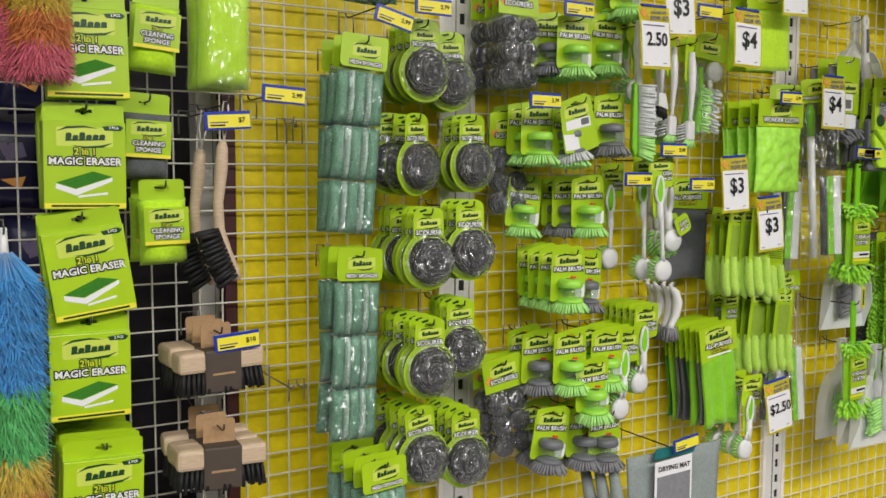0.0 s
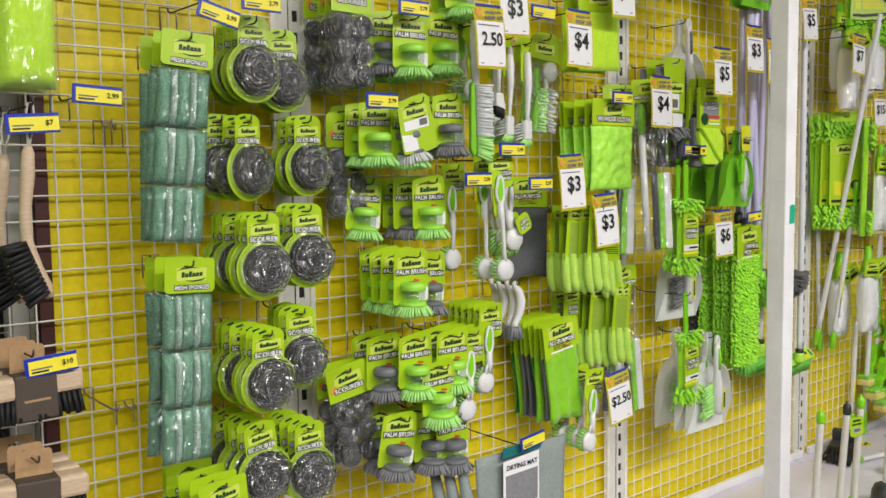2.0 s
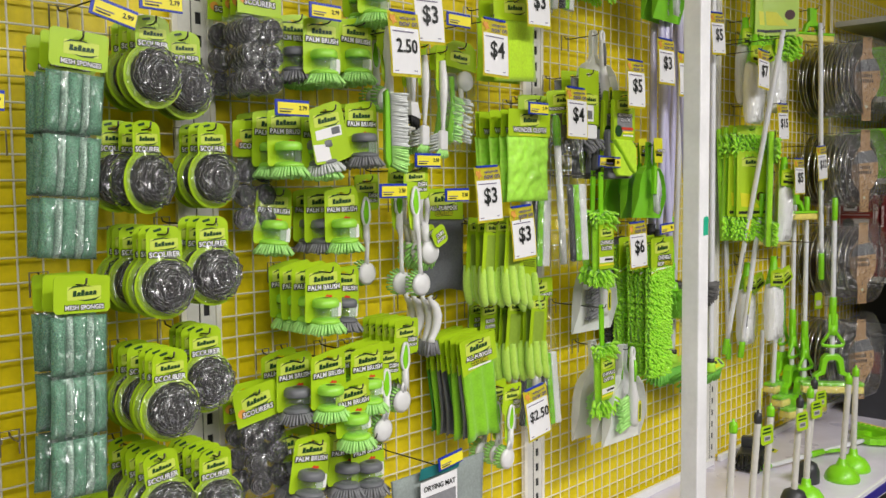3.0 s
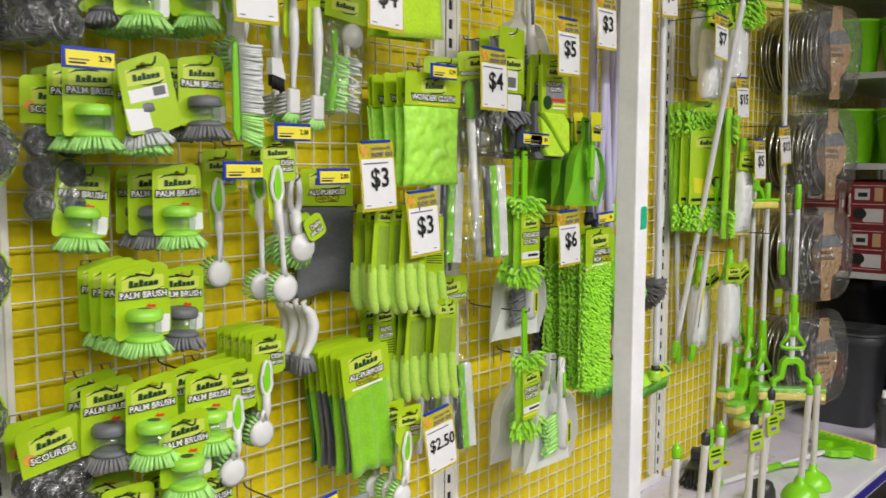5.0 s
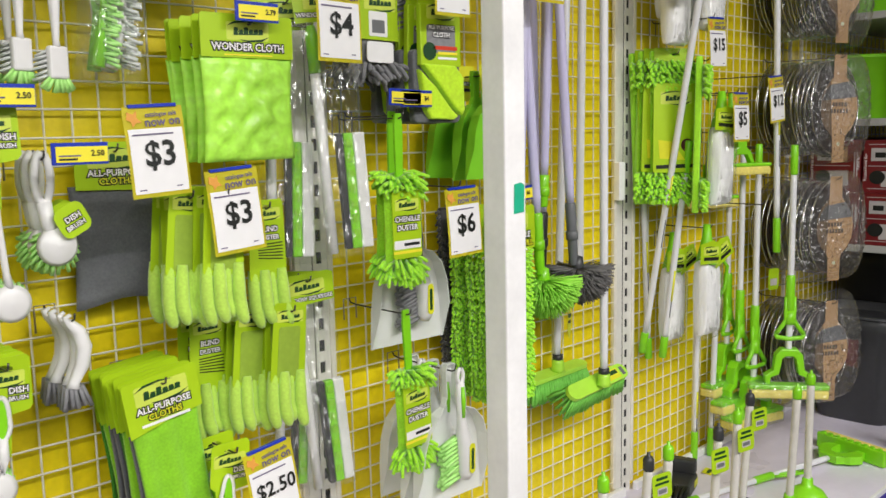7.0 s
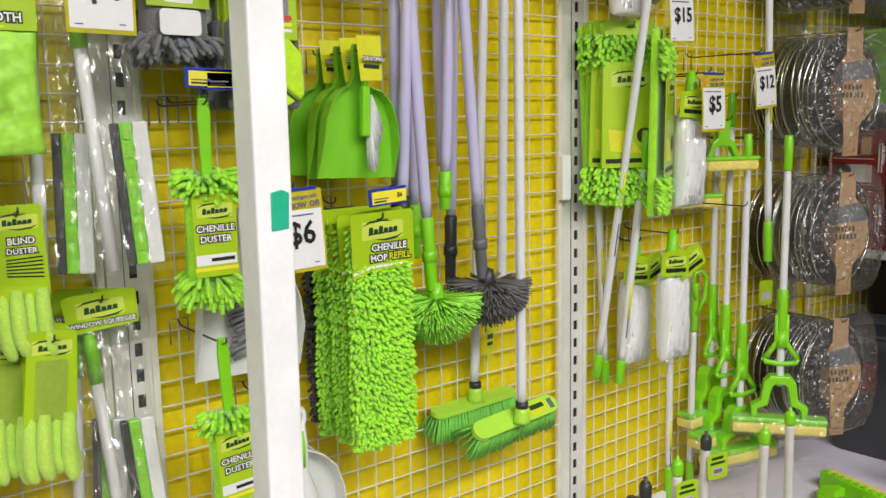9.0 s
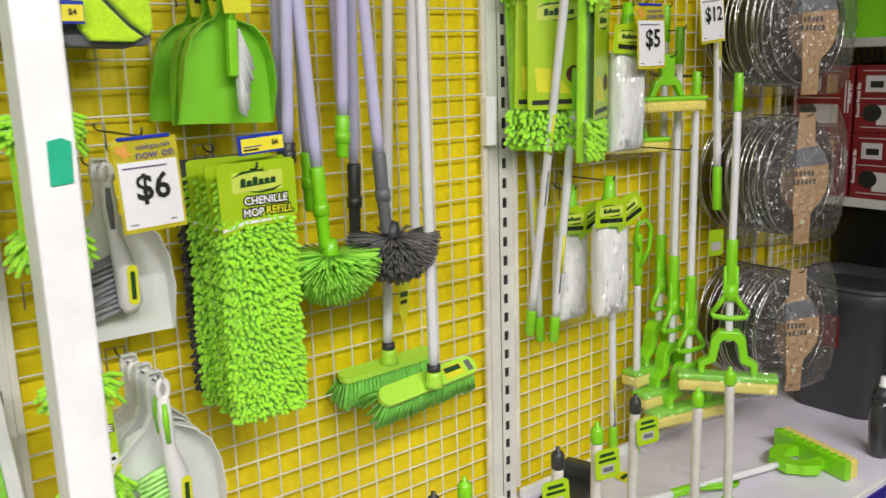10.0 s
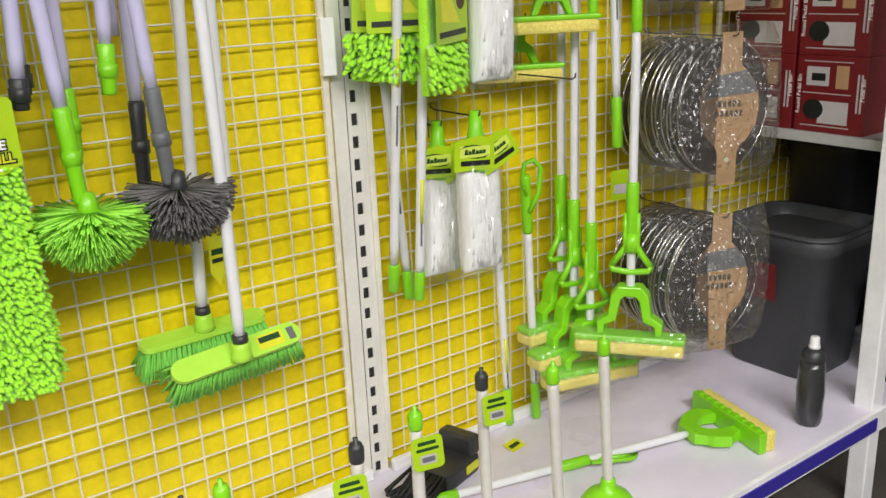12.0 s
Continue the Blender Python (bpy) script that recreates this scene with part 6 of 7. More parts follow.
broom_head(t, b1b[0], 1.67, b1b[2] - 0.004, -4, True)
b2a, b2b = (3.199, 1.825, 1.699), (3.158, 1.828, 0.846)
t = long_pole("white handled broom with a lime head", down(b2a, b2b, 1.7, HIGH), HIGH, b2b[0], b2b[2], 1.826, POLEWHITE, category="broom")
broom_head(t, b2b[0], 1.822, b2b[2] - 0.004, -1, False)

t = thing("hang_tag", "yellow-green printed tag twisted on a pole behind the brooms", "tag", "hang tags", at=pose(3.199, 1.812, 0.975, 0, 6, 24))
bm = bmesh.new()
slab(bm, [(-0.024, 0.028), (0.006, 0.034), (0.026, 0.012), (0.022, -0.050), (0.004, -0.072), (-0.020, -0.044)], -0.0009, 0.0)
part("sheet", bm, YPATCH, t)
patch(t, "emblem_bar", rounded(0.034, 0.012, 0.002, -0.010, 2), -0.0009, LEAF)
patch(t, "caption_bar", rounded(0.030, 0.009, 0.002, -0.026, 2), -0.0009, INK)
hook(3.205, 1.005, 1.795)
group("chenille_duster", (2.420, 1.658, 1.534), 1)
group("chenille_duster", (2.440, 1.700, 1.540), 1, tilt=2)
group("chenille_duster", (2.434, 1.664, 1.118), 1, tilt=-2)
group("chenille_duster", (2.423, 1.660, 2.415), 2, 0.06)
group("grey_mitt", (2.403, 1.690, 1.844), 2, 0.06)
group("cloth_box", (2.546, 1.652, 1.786), 4, 0.036)
group("cloth_box", (2.657, 1.680, 2.408), 3, 0.04)
group("pan_green", (2.757, 1.690, 1.634), 3, 0.062, tilt=3)
group("pan_green", (2.856, 1.680, 2.306), 2, 0.045)
group("pan_frost_grey", (2.540, 1.765, 1.326), 1)
group("pan_frost", (2.561, 1.660, 0.968), 3, 0.06, tilt=2)
group("refill_lime", (2.772, 1.660, 1.309), 4, 0.038)
group("refill_dark", (2.768, 1.825, 1.330), 1)
group("pan_frost_grey", (2.504, 1.740, 1.981), 1)
small_ticket((2.776, 1.630, 1.356), "$6", 0, -3)
small_ticket((2.428, 1.640, 1.576), "", 0, 2)
small_ticket((2.460, 1.640, 1.574), "$4")
sale_ticket((2.567, 1.620, 1.382), "$6", 0, -2)
hook(2.567, 1.384, 1.622)
sale_ticket((2.530, 1.605, 1.889), "$5")
sale_ticket((2.738, 1.620, 1.979), "$3")
sale_ticket((2.870, 1.620, 1.947), "$9")
sale_ticket((3.088, 1.620, 2.111), "$5", 0, -4)

# ---- fourth bay: mops, splatter screens and the base shelf ----
SPONGEY = material("yellow_foam", (0.80, 0.68, 0.16), 0.85, grain=0.15, size=200, stain=0.1, bump=0.6)
STRING = material("white_cotton_string", (0.84, 0.83, 0.82), 0.9, grain=0.12, size=120, stain=0.1, bump=0.5)
STRANDS = material("packed_cotton_strands", (0.86, 0.85, 0.85), 0.9, grain=0.08, size=170, stain=0.05, bump=0.5, stretch=(1, 1, 0.14))
STICK = material("bare_white_stick", (0.70, 0.67, 0.62), 0.4, grain=0.06, size=40, stain=0.1)
CHROME = material("chromed_wire", (0.75, 0.74, 0.72), 0.18, metal=1.0, grain=0.1)
SCREEN = material("fine_wire_screen", (0.045, 0.034, 0.026), 0.6, metal=0.0, grain=0.4, size=700, bump=0.6, alpha=0.30)
REDBOX = material("red_printed_carton", (0.17, 0.010, 0.013), 0.4, grain=0.05, size=30, stain=0.08, coat=0.1)
BINGREY = material("grey_bin_plastic", (0.048, 0.050, 0.054), 0.45, grain=0.08, size=40, stain=0.1, bump=0.1)
BLACKP = material("black_bin_plastic", (0.012, 0.012, 0.013), 0.5, grain=0.1)
GREYPRINT = material("pale_grey_print", (0.50, 0.47, 0.46), 0.45, grain=0.08, size=40)
SMOKE = material("smoky_bottle_plastic", (0.035, 0.035, 0.038), 0.15, grain=0.05, coat=0.4)


def sponge_mop(x, y, z_head, z_top, turn=0.0, head=True):
    """A squeeze mop hung head down: pole with lime sleeves, pull handle, yoke and yellow sponge."""
    t = thing("sponge_mop", "white squeeze mop with lime fittings and a yellow sponge head", "mop", "sponge mops", at=pose(x, y, z_head, 0, 0, turn))
    h = z_top - z_head
    pole_part(t, "pole", (0, 0, 0.13), (0, 0, h - 0.10), 0.0105, POLEWHITE)
    pole_part(t, "end_grip", (0, 0, h - 0.10), (0, 0, h), 0.0125, GREEN, "lime end grip")
    pole_part(t, "sleeve", (0, 0, 0.29), (0, 0, 0.42), 0.0155, GREEN, "lime sleeve")
    bm = bmesh.new()
    for s in (-1, 1):
        tube(bm, [(s * 0.015, -0.004, 0.345), (s * 0.015, -0.006, 0.30), (s * 0.012, -0.006, 0.265), (s * 0.024, -0.008, 0.245), (s * 0.046, -0.008, 0.215)], [0.005, 0.006, 0.008, 0.008, 0.008], 8)
    tube(bm, [(-0.046, -0.008, 0.215), (-0.042, -0.008, 0.203), (0, -0.008, 0.198), (0.042, -0.008, 0.203), (0.046, -0.008, 0.215)], 0.0078, 8)
    tube(bm, [(0, -0.002, 0.295), (0, -0.002, 0.25)], [0.015, 0.022], 10)
    part("pull_handle", bm, GREEN, t, "lime pull handle", smooth=True)
    bm = bmesh.new()
    pts = [(-0.062, 0.035), (-0.064, 0.062), (-0.042, 0.078), (-0.036, 0.125), (-0.022, 0.142), (0.022, 0.142), (0.036, 0.125), (0.042, 0.078), (0.064, 0.062), (0.062, 0.035), (0.050, 0.035), (0.048, 0.056), (0.026, 0.066), (0.018, 0.112), (0.010, 0.120), (-0.010, 0.120), (-0.018, 0.112), (-0.026, 0.066), (-0.048, 0.056), (-0.050, 0.035)]
    slab(bm, [(px * 1.25, 0.030 + (pz - 0.030) * 1.18) for px, pz in pts], -0.018, 0.018, bevel=0.004)
    part("yoke", bm, GREEN, t, "lime yoke")
    bm = bmesh.new()
    box(bm, -0.135, -0.026, 0.020, 0.135, 0.026, 0.036, bevel=0.005)
    for k in range(9):
        box(bm, -0.118 + 0.028 * k, -0.0285, 0.022, -0.106 + 0.028 * k, -0.024, 0.033)
    part("clamp", bm, GREEN, t, "lime sponge clamp")
    bm = bmesh.new()
    box(bm, -0.132, -0.031, -0.012, 0.132, 0.031, 0.0195, bevel=0.008)
    part("sponge", bm, SPONGEY, t, "yellow foam sponge")
    bm = bmesh.new()
    pillow(bm, 0.30, 0.075, 0.085, -0.026, 30, 10, seed=3, crease=0.008, power=0.2, front=True, freq=80)
    part("wrap", bm, FILM, t, "clear wrap")
    return t


m1 = sponge_mop(4.138, 1.582, 0.572, 1.435, -53)
hook(4.138, 1.425, 1.562)
m2 = sponge_mop(4.118, 1.698, 0.455, 1.44, -15)
hook(4.118, 1.43, 1.672)
m3 = sponge_mop(4.112, 1.752, 0.505, 1.56, -5)
hook(4.112, 1.55, 1.732)
m4 = sponge_mop(4.115, 1.802, 0.560, 1.62, 0)
hook(4.115, 1.61, 1.782)
bm = bmesh.new()
slab(bm, rounded(0.052, 0.076, 0.008, 0.47, 3, 0.072), -0.016, -0.015)
lab = part("label", bm, LIME, m2, "lime printed tag")
bm = bmesh.new()
slab(bm, rounded(0.034, 0.024, 0.002, 0.486, 2, 0.072), -0.0168, -0.0162)
part("barcode_panel", bm, GREYPRINT, lab)
for px, zb in (((3.990, 1.700, 1.357), 0), ((3.985, 1.812, 1.243), 0), ((4.092, 1.680, 2.140), 1)):
    t = thing("mop_head_refill", "yellow sponge mop refill with a lime clamp", "mop refill", "sponge mop refills", at=pose(px[0], px[1], px[2], 0, 0, -25))
    bm = bmesh.new()
    box(bm, -0.105, -0.028, -0.018, 0.105, 0.028, 0.010, bevel=0.008)
    part("sponge", bm, SPONGEY, t, "yellow foam sponge")
    bm = bmesh.new()
    box(bm, -0.11, -0.024, 0.0105, 0.11, 0.024, 0.022, bevel=0.004)
    part("clamp", bm, GREEN, t)
    bm = bmesh.new()
    slab(bm, [(-0.05, 0.022), (-0.036, 0.06), (-0.018, 0.075), (-0.02, 0.13), (0.02, 0.13), (0.018, 0.075), (0.036, 0.06), (0.05, 0.022), (0.036, 0.022), (0.02, 0.05), (-0.02, 0.05), (-0.036, 0.022)], -0.01, 0.01, bevel=0.003)
    part("yoke", bm, GREEN, t)
    hook(px[0], px[2] + 0.125, px[1] - 0.03)


def make_string_mop():
    t = thing("string_mop", "white cotton string mop in clear wrap with lime tags", "mop", "string mops")
    bm = bmesh.new()
    pillow(bm, 0.100, 0.245, 0.066, -0.345, 24, 40, seed=1, crease=0.003, power=0.22, freq=40)
    part("mop_head", bm, STRANDS, t, smooth=True)
    bm = bmesh.new()
    rnd = random.Random(5)
    for k in range(46):
        u = rnd.uniform(-0.9, 0.9)
        x, y = 0.047 * u, -0.031 * (1 - u * u) ** 0.3
        za = rnd.uniform(-0.125, -0.24)
        tube(bm, [(x + rnd.uniform(-0.004, 0.004), y + rnd.uniform(-0.0016, 0.001), za - 0.024 * i) for i in range(5)], 0.0021, 4)
    tagged(part("loose_strand", bm, STRING, t), kind="stuff")
    bm = bmesh.new()
    tube(bm, [(0, 0, 0.012), (0, 0, -0.03), (0, 0, -0.085), (0, 0, -0.115)], [0.012, 0.016, 0.030, 0.036], 12)
    part("socket", bm, GREEN, t, "lime socket")
    for k, (dx, tl, dy) in enumerate(((-0.030, 4, -0.030), (0.024, -26, -0.038))):
        bm = bmesh.new()
        slab(bm, [(-0.046, 0.028), (0.010, 0.040), (0.048, 0.030), (0.050, -0.032), (-0.046, -0.036)], -0.001, 0.0)
        lab = part("tag", bm, LIME, t, "printed lime tag")
        lab.matrix_basis = pose(dx, dy, -0.075, 0, tl, -10)
        emblem(lab, 0.002, 0.006, 0.072, -0.0011)
        patch(lab, "caption_bar", rounded(0.07, 0.011, 0.002, -0.024, 2, 0.004), -0.0011, INK)
    bm = bmesh.new()
    pillow(bm, 0.116, 0.30, 0.086, -0.362, 20, 36, seed=7, crease=0.006, power=0.25, front=True, freq=80)
    part("wrap", bm, FILM, t, "clear wrap")
    return t


stock("string_mop", make_string_mop)


def make_flat_mop():
    """A flat chenille mop pack: printed card with noodle fringes above and below."""
    t = thing("chenille_mop", "lime chenille flat mop with a printed card wrap", "mop", "chenille flat mops")
    bm = bmesh.new()
    box(bm, -0.062, 0.004, -0.40, 0.062, 0.022, 0.01, bevel=0.005)
    part("pad", bm, FLUFF, t)
    rnd = random.Random(8)
    for name, za, zb in (("top_fringe", -0.015, -0.085), ("lower_fringe", -0.31, -0.385)):
        bm = bmesh.new()
        spots = [((-0.064 + 0.0092 * i, 0.002, za + (zb - za) * (j + rnd.random()) / 8), ((i - 7) * 0.13, -1, -0.35)) for i in range(15) for j in range(8)]
        noodles(bm, spots, 0.022, 0.0044, 3, 0.55)
        tagged(part(name, bm, FLUFF, t), kind="stuff")
    bm = bmesh.new()
    holed_card(bm, [(-0.058, 0.016), (0.058, 0.016), (0.058, -0.018), (-0.058, -0.018)], SLOTHOLE, -0.004, -0.0028)
    part("hang_tab", bm, LIME, t)
    bm = bmesh.new()
    slab(bm, rounded(0.128, 0.235, 0.004, -0.312, 2), -0.0160, -0.0145)
    part("card", bm, LIME, t)
    emblem(t, 0, -0.115, 0.09, -0.0161)
    writing(t, "microfibre", 0, -0.0165, -0.150, 0.016, LEAF)
    writing(t, "CHENILLE", 0, -0.0165, -0.172, 0.0225, PAPER, halo=INK)
    writing(t, "MOP", 0, -0.0165, -0.197, 0.0225, PAPER, halo=INK)
    patch(t, "picture", [(-0.05, -0.225), (-0.01, -0.23), (0.03, -0.28), (-0.045, -0.275)], -0.0161, YPATCH)
    patch(t, "picture", circle(0.018, 12, 0.034, -0.24), -0.0161, BROWN)
    patch(t, "caption_strip", [(-0.055, -0.292), (0.055, -0.290), (0.055, -0.300), (-0.055, -0.302)], -0.0161, INK)
    return t


stock("flat_mop", lambda: shrink(make_flat_mop(), 1.14))
group("flat_mop", (3.612, 1.730, 1.722), 3, 0.040, turn=-32)
group("flat_mop", (3.662, 1.655, 1.700), 1, turn=30)
group("flat_mop", (3.713, 1.660, 2.460), 2, 0.05, turn=-55)
group("string_mop", (3.790, 1.665, 1.600), 1)
group("string_mop", (3.757, 1.690, 1.182), 1)
group("string_mop", (3.732, 1.796, 1.152), 1)
group("string_mop", (3.741, 1.680, 2.138), 2, 0.09)
group("string_mop", (3.654, 1.780, 2.176), 1)
group("string_mop", (3.569, 1.700, 2.088), 1)


def leaning_pole(top, foot, r=0.0105, green_top=0.0, green_foot=0.07, hangs=True):
    t = thing("mop_pole", "white steel mop pole with a lime end", "pole", "mop poles")
    a, b = Vector(top), Vector(foot)
    d = (b - a).normalized()
    if green_top:
        pole_part(t, "top_grip", a, a + d * green_top, r * 1.25, GREEN, "lime grip")
        a = a + d * green_top
    pole_part(t, "end_sleeve", b - d * green_foot, b, r * 1.2, GREEN, "lime end sleeve")
    pole_part(t, "pole", a, b - d * green_foot, r, POLEWHITE)
    for name, mat, at, long, wide in (("sticker", YPATCH, 0.60, 0.05, 0.0042), ("print_bar", GREYP, 0.70, 0.045, 0.0026)):
        bm = bmesh.new()
        p = a.lerp(b, at) + Vector((-0.25 * r, -0.80 * r, 0))
        tube(bm, [p - d * long, p + d * long], wide, 8)
        part(name, bm, mat, t, "narrow printed sticker", smooth=True)
    if hangs:
        hook(top[0], top[2] - 0.03, top[1] - 0.02)
    return t


leaning_pole((3.552, 1.575, 2.10), (3.619, 1.838, 0.778))
leaning_pole((3.639, 1.690, 1.462), (3.651, 1.782, 0.765), green_top=0.10)
leaning_pole((3.605, 1.842, 1.6), (3.664, 1.842, 0.748))
leaning_pole((4.085, 1.640, 2.2), (4.143, 1.637, 1.066), green_foot=0.12)
leaning_pole((3.901, 1.800, 0.849), (3.958, 1.836, DECK + 0.004), green_foot=0.11, hangs=False)
pull = leaning_pole((3.955, 1.757, 1.010), (4.038, 1.817, DECK + 0.004), green_top=0.15, green_foot=0.11, hangs=False)
bm = bmesh.new()
tube(bm, [(3.962, 1.750, 0.920), (3.985, 1.742, 0.965), (3.990, 1.740, 1.025), (3.972, 1.745, 1.046), (3.950, 1.752, 1.040), (3.945, 1.755, 1.005), (3.957, 1.755, 0.960)], 0.0065, 8)
part("pull_handle", bm, GREEN, pull, "lime pull handle", smooth=True)

sale_ticket((3.488, 1.626, 2.018), "$7", 0, 4)
hook(3.488, 2.022, 1.63)
sale_ticket((3.690, 1.635, 1.824), "$15", 0, -2, 0.05)
hook(3.690, 1.828, 1.64)
sale_ticket((3.802, 1.609, 1.602), "$5", 0, 0)
hook(3.802, 1.606, 1.614)
sale_ticket((4.034, 1.608, 1.660), "$12", 0, -5, 0.05)
hook(4.034, 1.664, 1.613)
hook(3.968, 1.245, 1.60)


# -- round splatter screens --
def screen_stack(x, y, z, n=14, r=0.170):
    t = thing("splatter_screen_pack", "round wire splatter screens with a kraft card in clear wrap", "pan screens", "splatter screen packs", at=pose(x, y, z))
    rnd = random.Random(int(z * 100))
    for k in range(n):
        m = pose(rnd.uniform(-0.006, 0.006), 0.012 + k * 0.0165, rnd.uniform(-0.004, 0.004), rnd.uniform(-3, 3), 0, -4 + rnd.uniform(-4, 4))
        bm = bmesh.new()
        tube(bm, [(r * math.cos(a), 0, r * math.sin(a)) for a in [2 * math.pi * j / 40 for j in range(41)]], 0.0021, 6, False)
        rim = part("rim", bm, CHROME, t, "shiny wire rim", smooth=True)
        rim.matrix_basis = m
        if k % 2 or k == 0:
            bm = bmesh.new()
            slab(bm, circle(r - 0.003, 32), -0.0004, 0.0004)
            part("screen", bm, SCREEN, rim, "fine brown wire screen")
    half = ((0.188, 0.025), (0.108, 0.027), (0.094, 0.040), (0.070, 0.060), (0.038, 0.073), (0.0, 0.077), (-0.040, 0.072), (-0.072, 0.055), (-0.096, 0.032), (-0.112, 0.026), (-0.196, 0.025))
    bm = bmesh.new()
    slab(bm, [(w, h) for h, w in half] + [(-w, h) for h, w in reversed(half)], 0.0, 0.002)
    kraft = part("card", bm, KRAFT, t, "brown kraft card")
    kraft.matrix_basis = pose(0, -0.002, 0, 0, 0, -30)
    band = half[2:5]
    patch(kraft, "dark_band", [(w - 0.001, h) for h, w in band] + [(-w + 0.001, h - 0.012) for h, w in reversed(band)], -0.0002, GREYP)
    for row, (zz, n_bars) in enumerate(((0.004, 5), (-0.020, 6))):
        for i in range(n_bars):
            patch(kraft, "print_bar", rounded(0.0085, 0.016, 0.002, zz, 2, (i - n_bars / 2 + 0.5) * 0.0125), -0.0002, TAUPE)
    patch(kraft, "hang_hole_print", circle(0.007, 12, 0, -0.130), -0.0002, LIMEBACK)
    bm = bmesh.new()
    pillow(bm, 0.40, 0.41, n * 0.0165 + 0.10, -0.205, 56, 56, seed=int(z * 7), crease=0.022, y0=0.075, power=0.3, front=True, freq=85)
    o = part("wrap", bm, CRACKLE, t, "crinkled clear wrap")
    o.matrix_basis = pose(-0.02, 0.02, 0, 0, 0, -16)
    hook(x, z + 0.178, y - 0.02)
    return t


for sz in (1.985, 1.560, 1.125, 0.665):
    screen_stack(4.475, 1.575, sz)

# -- on the base shelf --
# (foot x, y), (cap x, y, z), cap colour, plunger or brush, printed tag
STICKS = (((3.862, 1.386), (3.825, 1.370, 0.748), GREEN, True, None), ((3.702, 1.372), (3.651, 1.336, 0.751), GREEN, True, None),
          ((3.585, 1.465), (3.551, 1.430, 0.736), DARKP, False, 0.022), ((3.362, 1.380), (3.351, 1.366, 0.746), GREEN, True, 0.012),
          ((3.232, 1.372), (3.222, 1.352, 0.737), DARKP, False, -0.024), ((2.992, 1.375), (2.988, 1.356, 0.750), GREEN, True, None),
          ((2.930, 1.395), (2.932, 1.375, 0.734), DARKP, False, 0.030), ((2.740, 1.385), (2.743, 1.370, 0.742), GREEN, True, None))
for (fx, fy), (cx, cy, cz), cap, cup, tag_x in STICKS:
    t = thing("plunger" if cup else "toilet_brush", "lime rubber plunger with a bare white stick" if cup else "white stick brush with a dark grey cap", "plunger" if cup else "brush", "plungers on the base shelf" if cup else "stick brushes on the base shelf", at=pose(fx, fy, DECK))
    h = cz - DECK
    dx, dy = cx - fx, cy - fy
    pole_part(t, "stick", (0, 0, 0.07), (dx, dy, h - 0.03), 0.0115, STICK)
    bm = bmesh.new()
    lathe(bm, [(0.0125, -0.034), (0.0135, -0.03), (0.0135, -0.008), (0.010, 0.0), (0.004, 0.002), (0.0045, 0.010), (0.0, 0.012)], 14, at=(dx, dy, h))
    part("cap", bm, cap, t)
    bm = bmesh.new()
    if cup:
        lathe(bm, [(0.066, 0.0), (0.068, 0.008), (0.062, 0.026), (0.048, 0.046), (0.028, 0.058), (0.018, 0.064), (0.016, 0.085), (0.013, 0.090), (0.0, 0.090)], 28)
        part("cup", bm, GREEN, t, "lime rubber cup")
    else:
        lathe(bm, [(0.045, 0.0), (0.048, 0.006), (0.046, 0.05), (0.036, 0.075), (0.016, 0.085), (0.0, 0.086)], 20)
        part("holder", bm, DARKP, t, "charcoal holder")
    if tag_x is not None:
        m = pose(dx + tag_x, dy, h - 0.012, 0, -4, -18)
        bm = bmesh.new()
        slab(bm, rounded(0.058, 0.066, 0.010, -0.098, 3), -0.020, -0.019)
        lab = part("label", bm, LIME, t, "lime paper label")
        lab.matrix_basis = m
        for name, w, hh, zz, mat in (("barcode_panel", 0.030, 0.018, -0.086, GREYPRINT), ("barcode", 0.024, 0.010, -0.082, GREYP), ("caption_bar", 0.042, 0.006, -0.060, LEAF), ("emblem_bar", 0.034, 0.007, -0.048, LEAF)):
            bm = bmesh.new()
            slab(bm, rounded(w, hh, 0.002, zz, 2), -0.0208 - 0.0004 * (name == "barcode"), -0.0203)
            part(name, bm, mat, lab)

# lying squeeze mop
a, b = Vector((3.55, 1.66, DECK + 0.016)), Vector((4.245, 1.475, DECK + 0.022))
t = thing("squeeze_mop", "white squeeze mop with lime fittings lying on the base shelf", "mop")
pole_part(t, "pole", a, b, 0.0105, POLEWHITE)
pole_part(t, "end_grip", a, a.lerp(b, 0.12), 0.013, GREEN, "lime end grip")
pole_part(t, "sleeve", a.lerp(b, 0.48), a.lerp(b, 0.60), 0.0135, GREEN, "lime sleeve")
d = (b - a).normalized()
side = Vector((-d.y, d.x, 0))
bm = bmesh.new()
p = a.lerp(b, 0.60)
tube(bm, [p - side * 0.014, p + d * 0.05 - side * 0.03, p + d * 0.10 - side * 0.042, p + d * 0.12 - side * 0.03, p + d * 0.07 - side * 0.018, p], 0.0055, 8)
part("pull_handle", bm, GREEN, t, "lime pull handle", smooth=True)
yaw = math.degrees(math.atan2(d.y, d.x))
frame_m = Matrix.Translation(b) @ pose(0, 0, 0, 0, 0, yaw - 90)
bm = bmesh.new()
pts = [(-0.062, 0.113), (-0.072, 0.085), (-0.085, 0.070), (-0.066, 0.030), (-0.052, 0.022), (-0.034, -0.004), (0.034, -0.004), (0.052, 0.022), (0.066, 0.030), (0.085, 0.070), (0.072, 0.085), (0.062, 0.113), (0.034, 0.113), (0.040, 0.075), (0.030, 0.045), (0.014, 0.030), (-0.014, 0.030), (-0.030, 0.045), (-0.040, 0.075), (-0.034, 0.113)]
vs = [[bm.verts.new((x, y, zz)) for x, y in pts] for zz in (-0.012, 0.016)]
